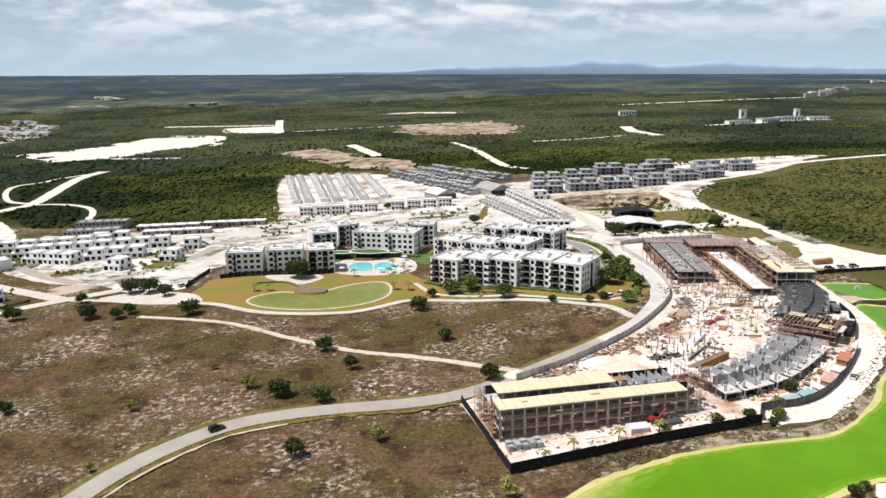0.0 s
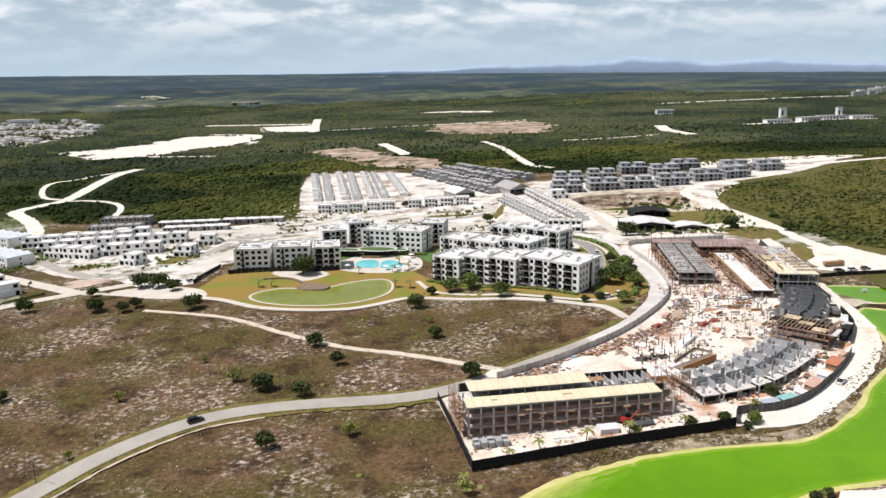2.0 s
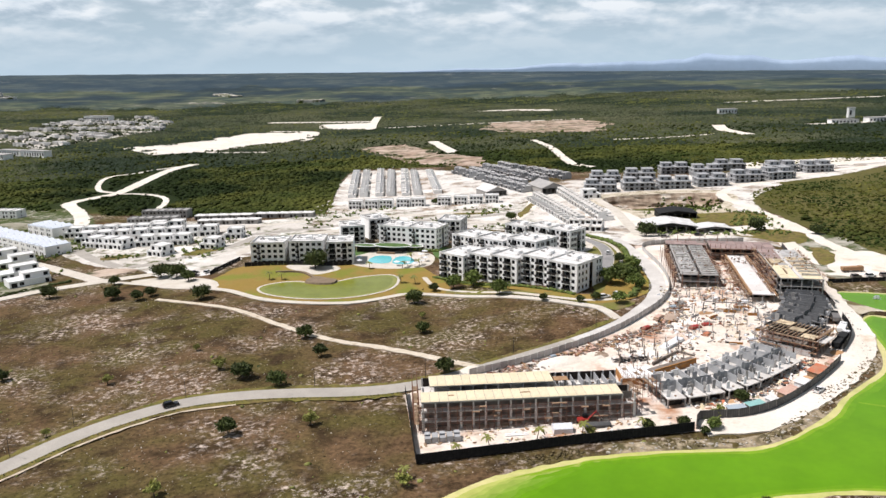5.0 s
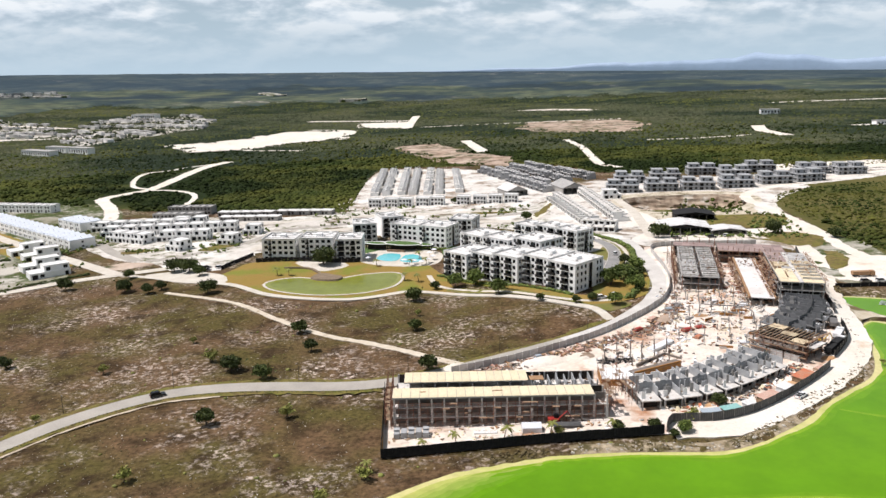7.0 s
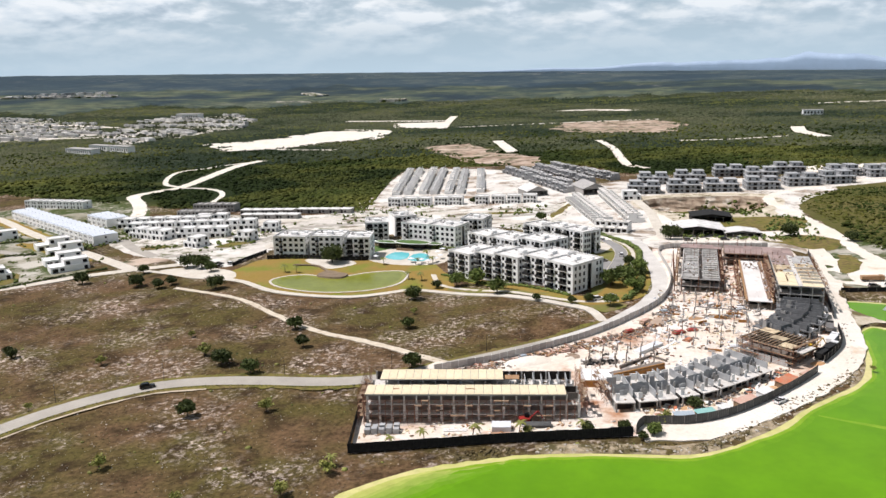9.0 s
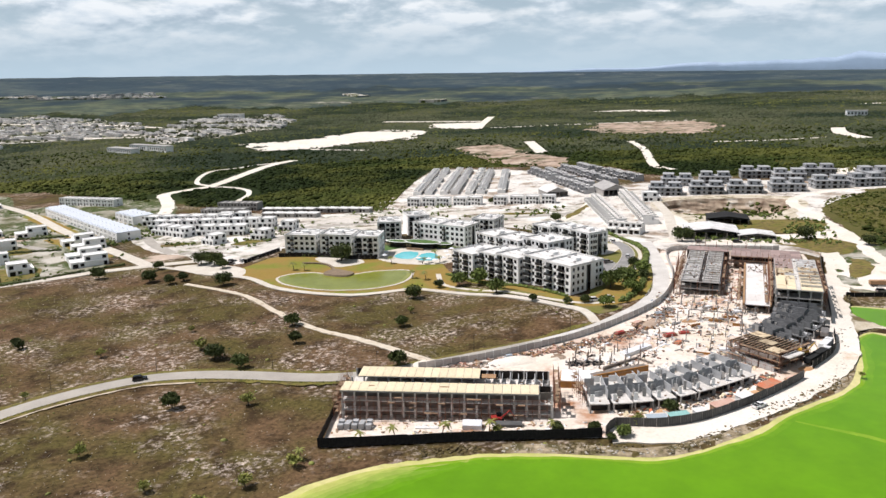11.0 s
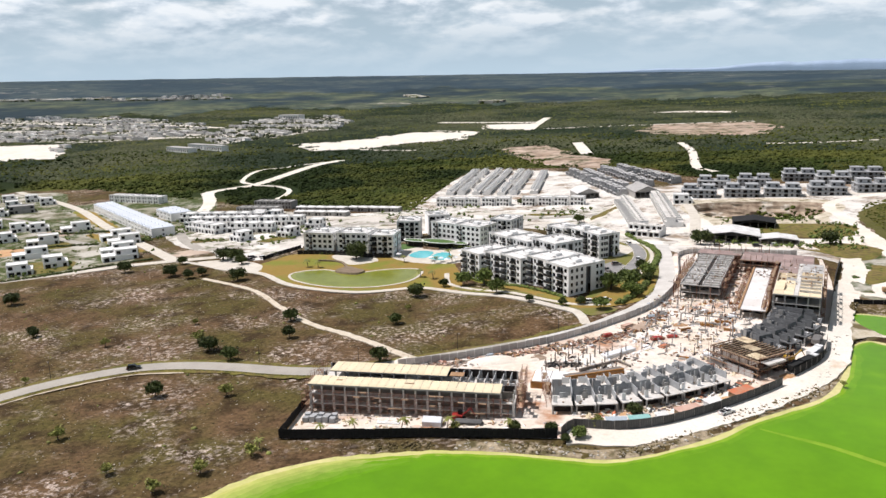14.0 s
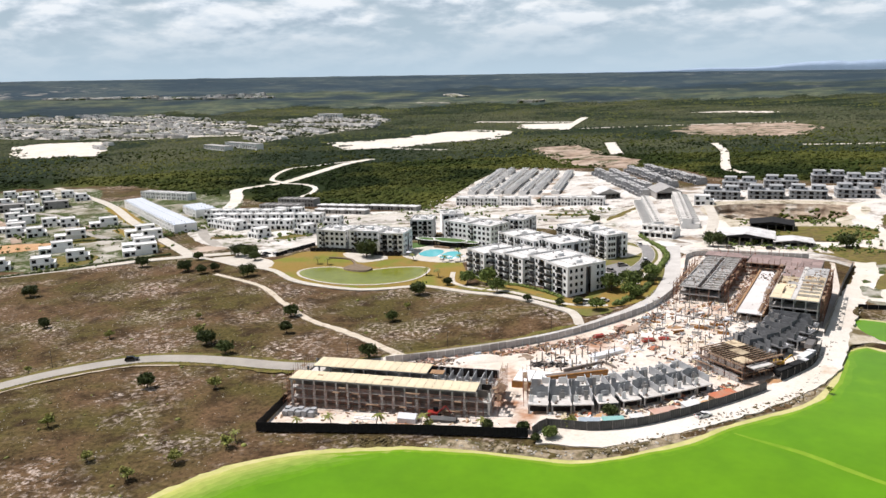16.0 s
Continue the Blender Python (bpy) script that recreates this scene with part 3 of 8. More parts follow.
def band(name, poly, d0, d1, level, mat, label, wob=0.0):
    A, B = offset(poly, d0), offset(poly, d1)
    if wob:
        A, B = [[p + (q - p).normalized() * min(wob, abs(d) * 0.7) * (noise.noise((p.x * 0.08, p.y * 0.08, 2.0)) + 0.6 * noise.noise((p.x * 0.3, p.y * 0.3, 2.0))) for p, q in zip(L_, offset(poly, d - 3))] for L_, d in ((A, d0), (B, d1))]
    bm = bmesh.new()
    lev = level if callable(level) else (lambda x: level)
    va, vb = [bm.verts.new((p.x, p.y, lev(p.x))) for p in A], [bm.verts.new((p.x, p.y, lev(p.x) - 0.002)) for p in B]
    n = len(va)
    for i in range(n):
        f = bm.faces.new((va[i], va[(i + 1) % n], vb[(i + 1) % n], vb[i]))
        if f.calc_center_median().z and f.normal.z < 0:
            f.normal_flip()
    bmesh.ops.recalc_face_normals(bm, faces=bm.faces[:])
    return tagged(mesh_object(name, bm, mat), label, "water", kind="structure")


band("water", LAKE, -2.2, -4.2, lambda x: lake_z(x) + 0.014, M["shoal_2"], "green shoal off the lake shore", 1.6)
band("water", LAKE, -0.9, -2.5, lambda x: lake_z(x) + 0.018, M["near_shore"], "pale green shoal along the lake shore", 1.0)
band("water", LAKE, 1.2, -1.4, lambda x: lake_z(x) + 0.024, M["shallow"], "yellow sandy shallows along the shore of the green quarry lake", 0.8)
# ribbon of paler green laid just above the water
streak = curve([(128, 213), (136, 210), (145, 207), (156, 201), (168, 195)], 3.0)
bm = bmesh.new()
prev = None
for i, p in enumerate(streak):
    h = 0.9 * math.sin(math.pi * (i + 0.6) / (len(streak) + 0.6)) + 0.15
    row = [bm.verts.new((p.x, p.y + d, lake_z(p.x) + 0.003)) for d in (-h, h)]
    if prev:
        bm.faces.new((prev[0], row[0], row[1], prev[1]))
    prev = row
tagged(mesh_object("water", bm, M["near_shore"]), "paler streak across the lake", "water", kind="structure")
SHORE = [(12.9, 128.1), (15, 137), (19.6, 149.3), (26.2, 159), (36.3, 167.3), (47.3, 172.4), (58.3, 176.8)]
DEEP = [(24.1, 115.7), (29.2, 130.5), (33.2, 144.3), (40.3, 154.9), (48.3, 164.4), (55.3, 171), (61.3, 175.6)]
for k in range(8):
    f = 1 - k / 8
    g = (k / 7) ** 1.6
    tone = tuple(a + (b - a) * g for a, b in zip((0.110, 0.258, 0.005), (0.46, 0.45, 0.13)))
    shoal = material("shoal_water", tone, rough=0.22, vary=tuple(c * 1.06 for c in tone), scale=0.05, spec=0.12, coords="World")
    edge_pts = [(a[0] + (b[0] - a[0]) * f, a[1] + (b[1] - a[1]) * f) for a, b in zip(SHORE, DEEP)]
    sheet("water", SHORE + edge_pts[::-1], shoal, 0, "pale shoal grading into the green water", "water", level=lambda x, k=k: lake_z(x) + 0.004 + 0.0025 * k, jitter=1.5)
band("water", POND2, 0.9, -1.4, lambda x: lake_z(x) + 0.02, M["shallow"], "yellow sandy shallows round the small green pond")
band("water", POND, 0.3, -2.2, POND_Z + 0.012, M["pond_edge"], "yellowish shallows round the garden pond", 0.8)
band("trim", POND, 1.1, -0.1, POND_Z + 0.06, M["path"], "pale concrete edge round the garden pond")

bm = bmesh.new()
prev = None
for p, c, q in zip(offset(LAKE, 0.2), offset(LAKE, 2.2), offset(LAKE, 4.6)):
    if not (60 < p.x < 162 and p.y > 172):
        prev = None
        continue
    k = noise.noise((q.x * 0.2, q.y * 0.2, 4.0))
    q = q + (q - p) * 0.2 * k
    top = G(q.x, q.y) + 0.06
    row = [bm.verts.new((p.x, p.y, lake_z(p.x) + 0.05)), bm.verts.new((c.x, c.y, lake_z(c.x) + 0.1 + (top - lake_z(c.x)) * (0.45 + 0.2 * k))), bm.verts.new((q.x, q.y, top))]
    if prev:
        bm.faces.new((prev[0], prev[1], row[1], row[0]))
        bm.faces.new((prev[1], prev[2], row[2], row[1]))
    prev = row
bmesh.ops.recalc_face_normals(bm, faces=bm.faces[:])
if sum(f.normal.z for f in bm.faces) < 0:
    bmesh.ops.reverse_faces(bm, faces=bm.faces[:])
tagged(mesh_object("pavement", bm, M["bank"]), "scrubby bank of the quarry lake", kind="structure")

# ---- the pit, with its broken rock faces ----
def rim(poly, d, dz, wob, seed):
    out = []
    for p in offset(poly, d):
        k = noise.noise((p.x * 0.09, p.y * 0.09, seed))
        out.append(Vector((p.x + wob * k, p.y + wob * noise.noise((p.x * 0.09, p.y * 0.09, seed + 5)), G(p.x, p.y) + dz + wob * 0.3 * k)))
    return out


bm = bmesh.new()
rings = [rim(PIT, d, dz, w, i * 3.0) for i, (d, dz, w) in enumerate(((24, 0.03, 0), (0.5, 0.06, 0), (-0.4, -1.4, 1.0), (-1.4, -2.8, 1.8), (-2.0, -4.6, 2.2), (-3.6, -6.2, 2.4), (-4.6, -8.0, 2.2), (-9, -8.6, 1.4)))]
vs = [[bm.verts.new(p) for p in r] for r in rings]
for k, (a, b) in enumerate(zip(vs, vs[1:])):
    for i in range(len(a)):
        bm.faces.new((a[i], a[(i + 1) % len(a)], b[(i + 1) % len(a)], b[i])).material_index = 0 if k == 0 else 1
bm.faces.new(vs[-1]).material_index = 2
bmesh.ops.recalc_face_normals(bm, faces=bm.faces[:])
if sum(f.normal.z for f in bm.faces) < 0:
    bmesh.ops.reverse_faces(bm, faces=bm.faces[:])
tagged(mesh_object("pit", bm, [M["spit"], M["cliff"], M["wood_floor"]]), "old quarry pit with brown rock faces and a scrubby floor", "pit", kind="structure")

# ---- far hills ----
HILLS = [(-40, 0), (-13, 8), (-9, 18), (-6.8, 26), (-4.5, 22), (-2.5, 36), (-0.6, 53), (1.4, 48), (3.2, 55), (6.0, 61), (8.0, 72), (9.3, 99), (10.6, 91), (12.3, 88), (13.2, 74), (14.3, 59), (16.0, 66), (17.4, 78), (18.6, 82), (20.6, 66), (23, 54), (28, 44), (36, 24), (50, 0)]


def hills(name, r, z0, label):
    bm = bmesh.new()
    rows = []
    for i in range(361):
        a = -40 + i * 0.25
        h = float(np.interp(a, [p[0] for p in HILLS], [p[1] for p in HILLS]))
        h += (5 * noise.noise((a * 0.9, r * 0.01, 0)) + 3.5 * noise.noise((a * 2.6, r * 0.01, 4))) * min(h / 40, 1)
        zb = z0 - 0.012 * r * math.sin(radians(a))
        rows.append([bm.verts.new((73 + (r + o) * math.sin(radians(a)), (r + o) * math.cos(radians(a)), z)) for o, z in ((0, zb - 12), (-10, zb + h * 0.6), (0, zb + h), (60, zb - 12))])
    for A, B in zip(rows, rows[1:]):
        for j in range(3):
            bm.faces.new((A[j], A[j + 1], B[j + 1], B[j]))
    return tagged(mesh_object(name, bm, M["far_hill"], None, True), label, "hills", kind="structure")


hills("backdrop", 4830, 60, "low mountain range tinted blue with painted haze on the horizon")


def far_land(r0, r1, ragged, lift, mat, label):
    """A wide sheet added over the distant woods to carry painted haze, with an uneven near edge."""
    bm = bmesh.new()
    rows = []
    for i in range(241):
        a = radians(-66 + i * 0.5)
        near_r = r0 + ragged * (noise.noise((a * 9, r0, 0)) + 0.6 * noise.noise((a * 40, r0, 3)))
        row = []
        for j in range(15):
            t = j / 14
            r = near_r + (r1 - near_r) * t
            x, y = 73 + r * math.sin(a), r * math.cos(a)
            row.append(bm.verts.new((x, y, G(x, y) + lift * smooth(t * 14) + 2.5 * noise.noise((x * 0.01, y * 0.01, 1)))))
        rows.append(row)
    for A, B in zip(rows, rows[1:]):
        for j in range(14):
            bm.faces.new((A[j], A[j + 1], B[j + 1], B[j]))
    bmesh.ops.recalc_face_normals(bm, faces=bm.faces[:])
    if sum(f.normal.z for f in bm.faces) < 0:
        bmesh.ops.reverse_faces(bm, faces=bm.faces[:])
    return tagged(mesh_object("backdrop", bm, M[mat], None, True), label, "woods", kind="structure")


far_land(2450, 4700, 260, 5.0, "mid_plain", "distant woods tinted with painted haze")
far_land(3150, 4800, 240, 8.5, "far_plain", "woods tinted blue with painted haze below the horizon")

# ---- roads, paths, bare ground ----
ribbon("road_1", [(-112, 120), (-101, 142), (-90, 163), (-83.2, 178.5), (-74, 192), (-62, 203.2), (-47, 209.2), (-30, 212.1), (-12, 213.8), (1.8, 217.4), (16, 226), (37, 243.5), (55, 259.8)], 6.8, M["asphalt"], 0.06, "sun-bleached two-lane asphalt road curving past the building site")
ribbon("road_20", [(55, 259.8), (64, 268), (72, 276.5), (79.5, 288), (85, 300), (88.2, 316), (89.4, 336), (88, 355), (85.4, 371), (82, 390), (78.6, 408), (76, 424)], 6.8, M["pale_road"], 0.06, "dusty whitish road along the site fence", step=2.5)


def along(pts, off, step=2.5):
    """The line beside another one, off metres to its right."""
    line = curve(pts, step)
    n = len(line)
    out = []
    for i, p in enumerate(line):
        d = (line[min(i + 1, n - 1)] - line[max(i - 1, 0)]).normalized()
        out.append(p + Vector((d.y, -d.x)) * off)
    return out


def verge(pts, off0, off1, ragged, mat, label, lift):
    """A strip beside a road with uneven edges."""
    A, B = along(pts, off0, 1.6), along(pts, off1, 1.6)
    bm = bmesh.new()
    prev = None
    for a, b in zip(A, B):
        d = (b - a).normalized()
        b = b + d * ragged * (noise.noise((b.x * 0.35, b.y * 0.35, 3.0)) + 0.7 * noise.noise((b.x * 0.09, b.y * 0.09, 6.0)))
        row = [bm.verts.new((a.x, a.y, G(*a) + lift)), bm.verts.new((b.x, b.y, G(*b) + lift))]
        if prev:
            bm.faces.new((prev[0], row[0], row[1], prev[1]))
        prev = row
    for f in bm.faces:
        f.normal_update()
        if f.normal.z < 0:
            f.normal_flip()
    return tagged(mesh_object("pavement", bm, M[mat]), label, kind="structure")


FIELD_ROAD = [(-112, 120), (-101, 142), (-90, 163), (-83.2, 178.5), (-74, 192), (-62, 203.2), (-47, 209.2), (-30, 212.1), (-12, 213.8), (1.8, 217.4)]
FAR_ROAD = FIELD_ROAD + [(16, 226), (37, 243.5), (55, 259.8), (72, 277)]
verge(FAR_ROAD, -3.3, -5.6, 1.3, "grass", "yellow-green grassy verge of the asphalt road", 0.035)
verge(FIELD_ROAD, 3.3, 6.2, 1.4, "grass", "yellow-green grassy verge of the asphalt road", 0.035)
verge(FIELD_ROAD[:7], 6.0, 7.0, 0.6, "dirt", "pale sandy shoulder beside the road verge", 0.045)
ribbon("path", [(-128, 312), (-115, 307), (-84.7, 295.6), (-59, 277.7), (-34, 261), (-14, 253), (2.3, 245.8), (17.3, 238), (26, 234)], (2.2, 3.2), M["trail"], 0.05, "sandy footpath worn across the dry field", step=1.2, ragged=0.5)
ribbon("path", [(-174, 343), (-150, 338), (-128, 330), (-101, 323), (-79, 310.5), (-58.6, 306.5), (-38.8, 308), (-26, 316), (-15.4, 323.5), (3.2, 320.5), (29, 309), (52.7, 296.8), (64, 291), (70, 280)], 3.4, M["path"], 0.07, "pale concrete path round the garden")
ribbon("path", [(-14, 351), (-6, 334), (4, 328), (24, 318), (46, 305), (62, 300), (74, 303)], 2.4, M["path"], 0.07, "narrow pale garden path in front of the apartment row")
sheet("pavement", [(160, 388), (194, 388), (205, 362), (240, 352), (235, 335), (190, 336), (160, 345)], M["sand"], 0.07, "broad yard of white crushed limestone", cut=12, jitter=1.5, closed_curve=False)
ribbon("road_2", [(-560, 555), (-475, 520), (-400, 484), (-318, 431), (-265, 398), (-218, 370), (-174, 343)], 7.0, M["path"], 0.17, "pale dusty street through the new housing estate")
ribbon("road_3", [(-330, 205), (-260, 260), (-212, 307.5), (-194.6, 327), (-174, 343), (-148, 363), (-127, 400), (-118, 440), (-60, 470), (10, 478), (50, 455), (78, 425)], 7.0, M["path"], 0.08, "pale estate road")
ribbon("road_4", [(44, 442), (55, 433), (64.5, 411), (71, 388), (71.5, 370), (70, 352), (72, 340)], 5.6, M["drive"], 0.09, "grey asphalt access drive with hedges", kerb=M["path"])
ribbon("path", [(50, 446), (61, 433), (70, 411), (76.5, 388), (77.4, 368), (76.5, 350), (77.5, 336)], 1.8, M["path"], 0.1, "pale pavement beside the access drive")
sheet("pavement", [(72, 340), (66, 326), (58, 332), (52, 344), (46, 358), (56, 364), (62, 374), (68, 366), (68.5, 352)], M["drive"], 0.085, "grey car park behind the apartment row", cut=6, closed_curve=False)
sheet("pavement", [(60, 382), (66, 396), (60, 412), (50, 420), (46, 408), (54, 396)], M["path"], 0.085, "pale paved court beside the drive", cut=6)
ribbon("road_5", [(85, 194.6), (101, 199), (115, 212), (130, 230.5), (142.5, 251), (148, 268), (149.8, 284), (150.8, 302), (153.8, 326), (158.5, 356), (162, 384), (160, 415), (140, 432), (110, 428), (84, 424)], (10.5, 8.0), M["sand"], 0.14, "white crushed-limestone haul road round the site", step=1.6, ragged=0.9)
ribbon("road_6", [(158, 352), (171, 358), (184, 380), (180, 408), (177, 450), (166, 513), (161, 570), (200, 618), (249, 658), (330, 705), (480, 760), (700, 860)], (7, 9), M["sand"], 0.09, "pale dirt track along the edge of the scrub", step=2.5, ragged=1.2)
ribbon("road_7", [(20, 480), (28, 520), (30, 570), (25, 600)], 7.5, M["sand"], 0.1, "pale street between unfinished houses")
ribbon("road_8", [(72, 592), (120, 598), (170, 608), (230, 640)], 6.5, M["path"], 0.1, "pale street in front of the grey houses")
ribbon("road_9", [(-267, 470), (-296, 517), (-323, 553), (-354, 590), (-350, 620), (-344, 650), (-362, 730), (-379, 812), (-376, 866)], (10, 13), M["sand"], 0.1, "white dirt track into the woods", step=2.5, ragged=1.6)
ribbon("road_10", [(-344, 646), (-370, 661), (-396, 700), (-416, 745), (-417, 768), (-405, 785), (-400, 812), (-379, 853)], 5.0, M["sand"], 0.11, "winding white dirt track", step=2.5, ragged=1.2)
ribbon("road_11", [(-340, 640), (-318, 638), (-294, 625), (-277, 606), (-264, 578), (-257, 550)], 5.0, M["sand"], 0.11, "winding sandy track", step=2.5, ragged=1.2)

sheet("pavement", [(20, 226.5), (39, 240), (57, 256), (73, 273), (83, 287), (89, 304), (92, 330), (90, 352), (86, 385), (86, 394), (110, 398), (150, 398), (152, 360), (152, 325), (151, 300), (148.5, 264), (136.5, 238), (120.5, 217), (106.5, 203), (99, 196.5), (86.5, 192.5), (70, 188.2), (45, 181), (15.6, 171), (10, 190), (4, 212), (14, 222)],
      M["site"], 0.03, "churned pale earth of the building site", closed_curve=False, cut=6)
sheet("pavement", [(86, 397), (110, 400), (150, 400), (156, 396), (158, 410), (146, 430), (110, 430), (82, 426)], M["north_ground"], 0.05, "pale dusty ground behind the site fence", cut=4, jitter=1.5)
sheet("pavement", [(93, 154), (103, 159), (112, 161), (127, 161.6), (147, 161.6), (200, 163.5), (220, 120), (120, 110)], M["sand"], 0.35, "white limestone bank on the near side of the lake")
sheet("pavement", [(160, 440), (190, 425), (196, 385), (205, 362), (240, 352), (235, 335), (190, 336), (160, 345), (160, 400)], M["plots"], 0.05, "dusty yard with weeds and pale limestone", cut=12, jitter=2)
sheet("pavement", [(-270, 445), (-245, 500), (-150, 500), (-105, 522), (10, 535), (32, 570), (70, 590), (80, 500), (85, 430), (60, 420), (40, 440), (-20, 462), (-60, 440), (-120, 392), (-150, 366), (-190, 372), (-235, 402)],
      M["estate"], 0.04, "bare limestone ground of the housing estate", cut=30, jitter=2)
sheet("pavement", [(-118, 528), (-130, 600), (-152, 742), (-110, 755), (-50, 735), (20, 640), (66, 655), (130, 660), (260, 690), (330, 720), (270, 650), (205, 610), (165, 584), (140, 588), (105, 586), (74, 574), (62, 566), (30, 560), (0, 530)],
      M["north_ground"], 0.045, "pale graded ground between rows of unfinished houses", cut=30, jitter=3)
sheet("pavement", [(66, 572), (84, 500), (92, 440), (60, 436), (40, 450), (30, 560)], M["north_ground"], 0.05, "pale ground beside the estate street", jitter=2)
sheet("pavement", [(82, 422), (160, 426), (176, 440), (172, 470), (150, 452), (124, 456), (100, 476), (92, 500), (84, 500)], M["sand"], 0.055, "pale yard round the site shelters", jitter=2, cut=8)
sheet("pavement", [(160, 470), (172, 470), (176, 540), (210, 604), (190, 606), (162, 575), (158, 512)], M["north_ground"], 0.05, "pale ground at the end of the pit", jitter=2)
sheet("pavement", [(-430, 440), (-400, 540), (-330, 560), (-262, 480), (-232, 405)], M["plots"], 0.05, "pale dusty estate ground", cut=30, jitter=3)
FAR_CLEAR = [[(-584, 1068), (-520, 1160), (-490, 1320), (-401, 1343), (-368, 1320), (-320, 1136), (-345, 1144), (-396, 1085), (-416, 1006), (-492, 974)],
             [(-388, 1400), (-281, 1358), (-322, 1545), (-428, 1522)],
             [(-74, 1413), (86, 1396), (134, 1280), (103, 1118), (-10, 1159), (-82, 1241)],
             [(-220, 1003), (-149, 1040), (-97, 915), (-29, 833), (-24, 757), (-93, 796), (-170, 912)],
             [(-152, 1836), (-60, 1850), (50, 1760), (19, 1725)],
             [(-1118, 899), (-1117, 963), (-1043, 1021), (-932, 942), (-865, 880), (-810, 815), (-867, 773), (-891, 738)]]
TOWNS = [[(-1950, 1300), (-1900, 1480), (-1777, 1630), (-1615, 1686), (-1267, 1598), (-1080, 1480), (-998, 1380), (-900, 1235), (-930, 1110), (-1030, 1050), (-1288, 1025), (-1600, 1110)],
         [(-1060, 1560), (-1080, 1677), (-949, 1813), (-796, 1631), (-715, 1418), (-705, 1247), (-718, 1064), (-798, 1120), (-880, 1225), (-985, 1420)]]
for pts, m, label in zip(FAR_CLEAR, ("sand", "sand", "earth", "earth", "sand", "sand"), ("white cleared field in the forest", "white cleared strip in the forest", "reddish bare clearing in the forest", "reddish quarried clearing", "distant white clearing", "pale cleared ground with new buildings")):
    sheet("pavement", pts, M[m], 0.5, label, cut=40, jitter=14, closed_curve=False)
for pts in TOWNS:
    sheet("pavement", pts, M["town_ground"], 0.5, "pale ground of a distant town", cut=60, jitter=22, closed_curve=False)
FAR_STRIPS = [([(400, 1790), (477, 1831), (600, 1880), (744, 1950), (913, 1993)], 20), ([(1112, 2324), (1296, 2402), (1500, 2500)], 22), ([(-560, 1600), (-440, 1592), (-336, 1575)], 26), ([(-281, 1352), (-320, 1540), (-359, 1743)], 16), ([(-262, 1375), (-100, 1402), (90, 1425)], 10), ([(-125, 1067), (-101, 990), (-75, 908)], 14), ([(12.7, 1036), (35, 944), (48, 852), (60, 765), (78, 735)], 8.5), ([(270, 1172), (262, 1090), (276, 1010)], 17), ([(110, 1005), (170, 1004), (240, 1030)], 8), ([(-490, 1120), (-440, 1010), (-330, 985)], 9), ([(-470, 1360), (-380, 1330), (-350, 1240)], 12), ([(-1800, 1440), (-1500, 1470), (-1250, 1490), (-1000, 1420)], 18), ([(-1450, 1110), (-1250, 1120), (-1000, 1140), (-800, 1210)], 16), ([(-1700, 1270), (-1450, 1260), (-1200, 1300), (-960, 1290)], 12), ([(380, 1140), (463, 1159), (510, 1195), (590, 1205)], 14)]
for pts in ([(-2430, 1976), (-2268, 2105), (-2134, 2216)], [(-2060, 2150), (-1900, 2260), (-1720, 2370)], [(-1129, 2635), (-1075, 2580), (-1025, 2533)], [(-755, 2367), (-715, 2370), (-678, 2368)], [(1500, 2780), (1620, 2840), (1760, 2900)]):
    ribbon("pavement", pts, 46, M["town_ground"], 9.5, "pale clearing far off in the woods", step=40)
sheet("pavement", [(150, 700), (230, 692), (300, 706), (362, 742), (300, 750), (220, 735)], M["sand"], 0.3, "white graded ground beyond the grey houses", cut=20, jitter=4)
for pts, w in FAR_STRIPS:
    ribbon("pavement", pts, w, M["sand"], 0.6, "long pale strip of cleared ground in the woods", step=30)
sheet("pavement", [(176, 300), (182, 440), (174, 500), (168, 565), (210, 612), (255, 652), (340, 700), (480, 750), (720, 830), (760, 500), (420, 300)], M["olive_soil"], 0.04, "olive scrubland soil", cut=40, jitter=4, closed_curve=False)
sheet("pavement", [(-600, 460), (-520, 560), (-430, 500), (-290, 405), (-200, 340), (-212, 318), (-260, 285), (-420, 340)], M["plots"], 0.04, "dusty plots of the villa quarter", cut=30, jitter=3)
sheet("pavement", [(-124, 330), (-116, 340), (-114, 352), (-110, 368), (-80, 377), (-55, 380), (-32, 386), (-12, 360), (-4, 346), (2, 331), (4, 322), (-15, 321), (-27, 313), (-39, 306.5), (-58, 305), (-79, 309), (-101, 321)],
      M["lawn"], 0.05, "yellowing mown lawn round the pond", jitter=0.8, cut=6)
sheet("pavement", [(-10, 352), (50, 304), (66, 296), (84, 310), (86, 335), (80, 352), (70, 330), (58, 308), (0, 350)], M["lawn"], 0.06, "mown lawn beside the apartments", cut=6)
sheet("pavement", [(-3, 326), (30, 312), (62, 294), (70, 288), (78, 298), (60, 304), (30, 318), (4, 330)], M["verge"], 0.055, "green verge between the paths", cut=6)
sheet("pavement", [(64, 306), (84, 314), (85, 348), (79, 385), (64, 424), (44, 440), (24, 412), (-4, 418), (-14, 404), (-10, 386), (2, 384), (40, 352), (62, 340)], M["verge"], 0.04, "green garden ground between the apartment rows", cut=10, jitter=1)


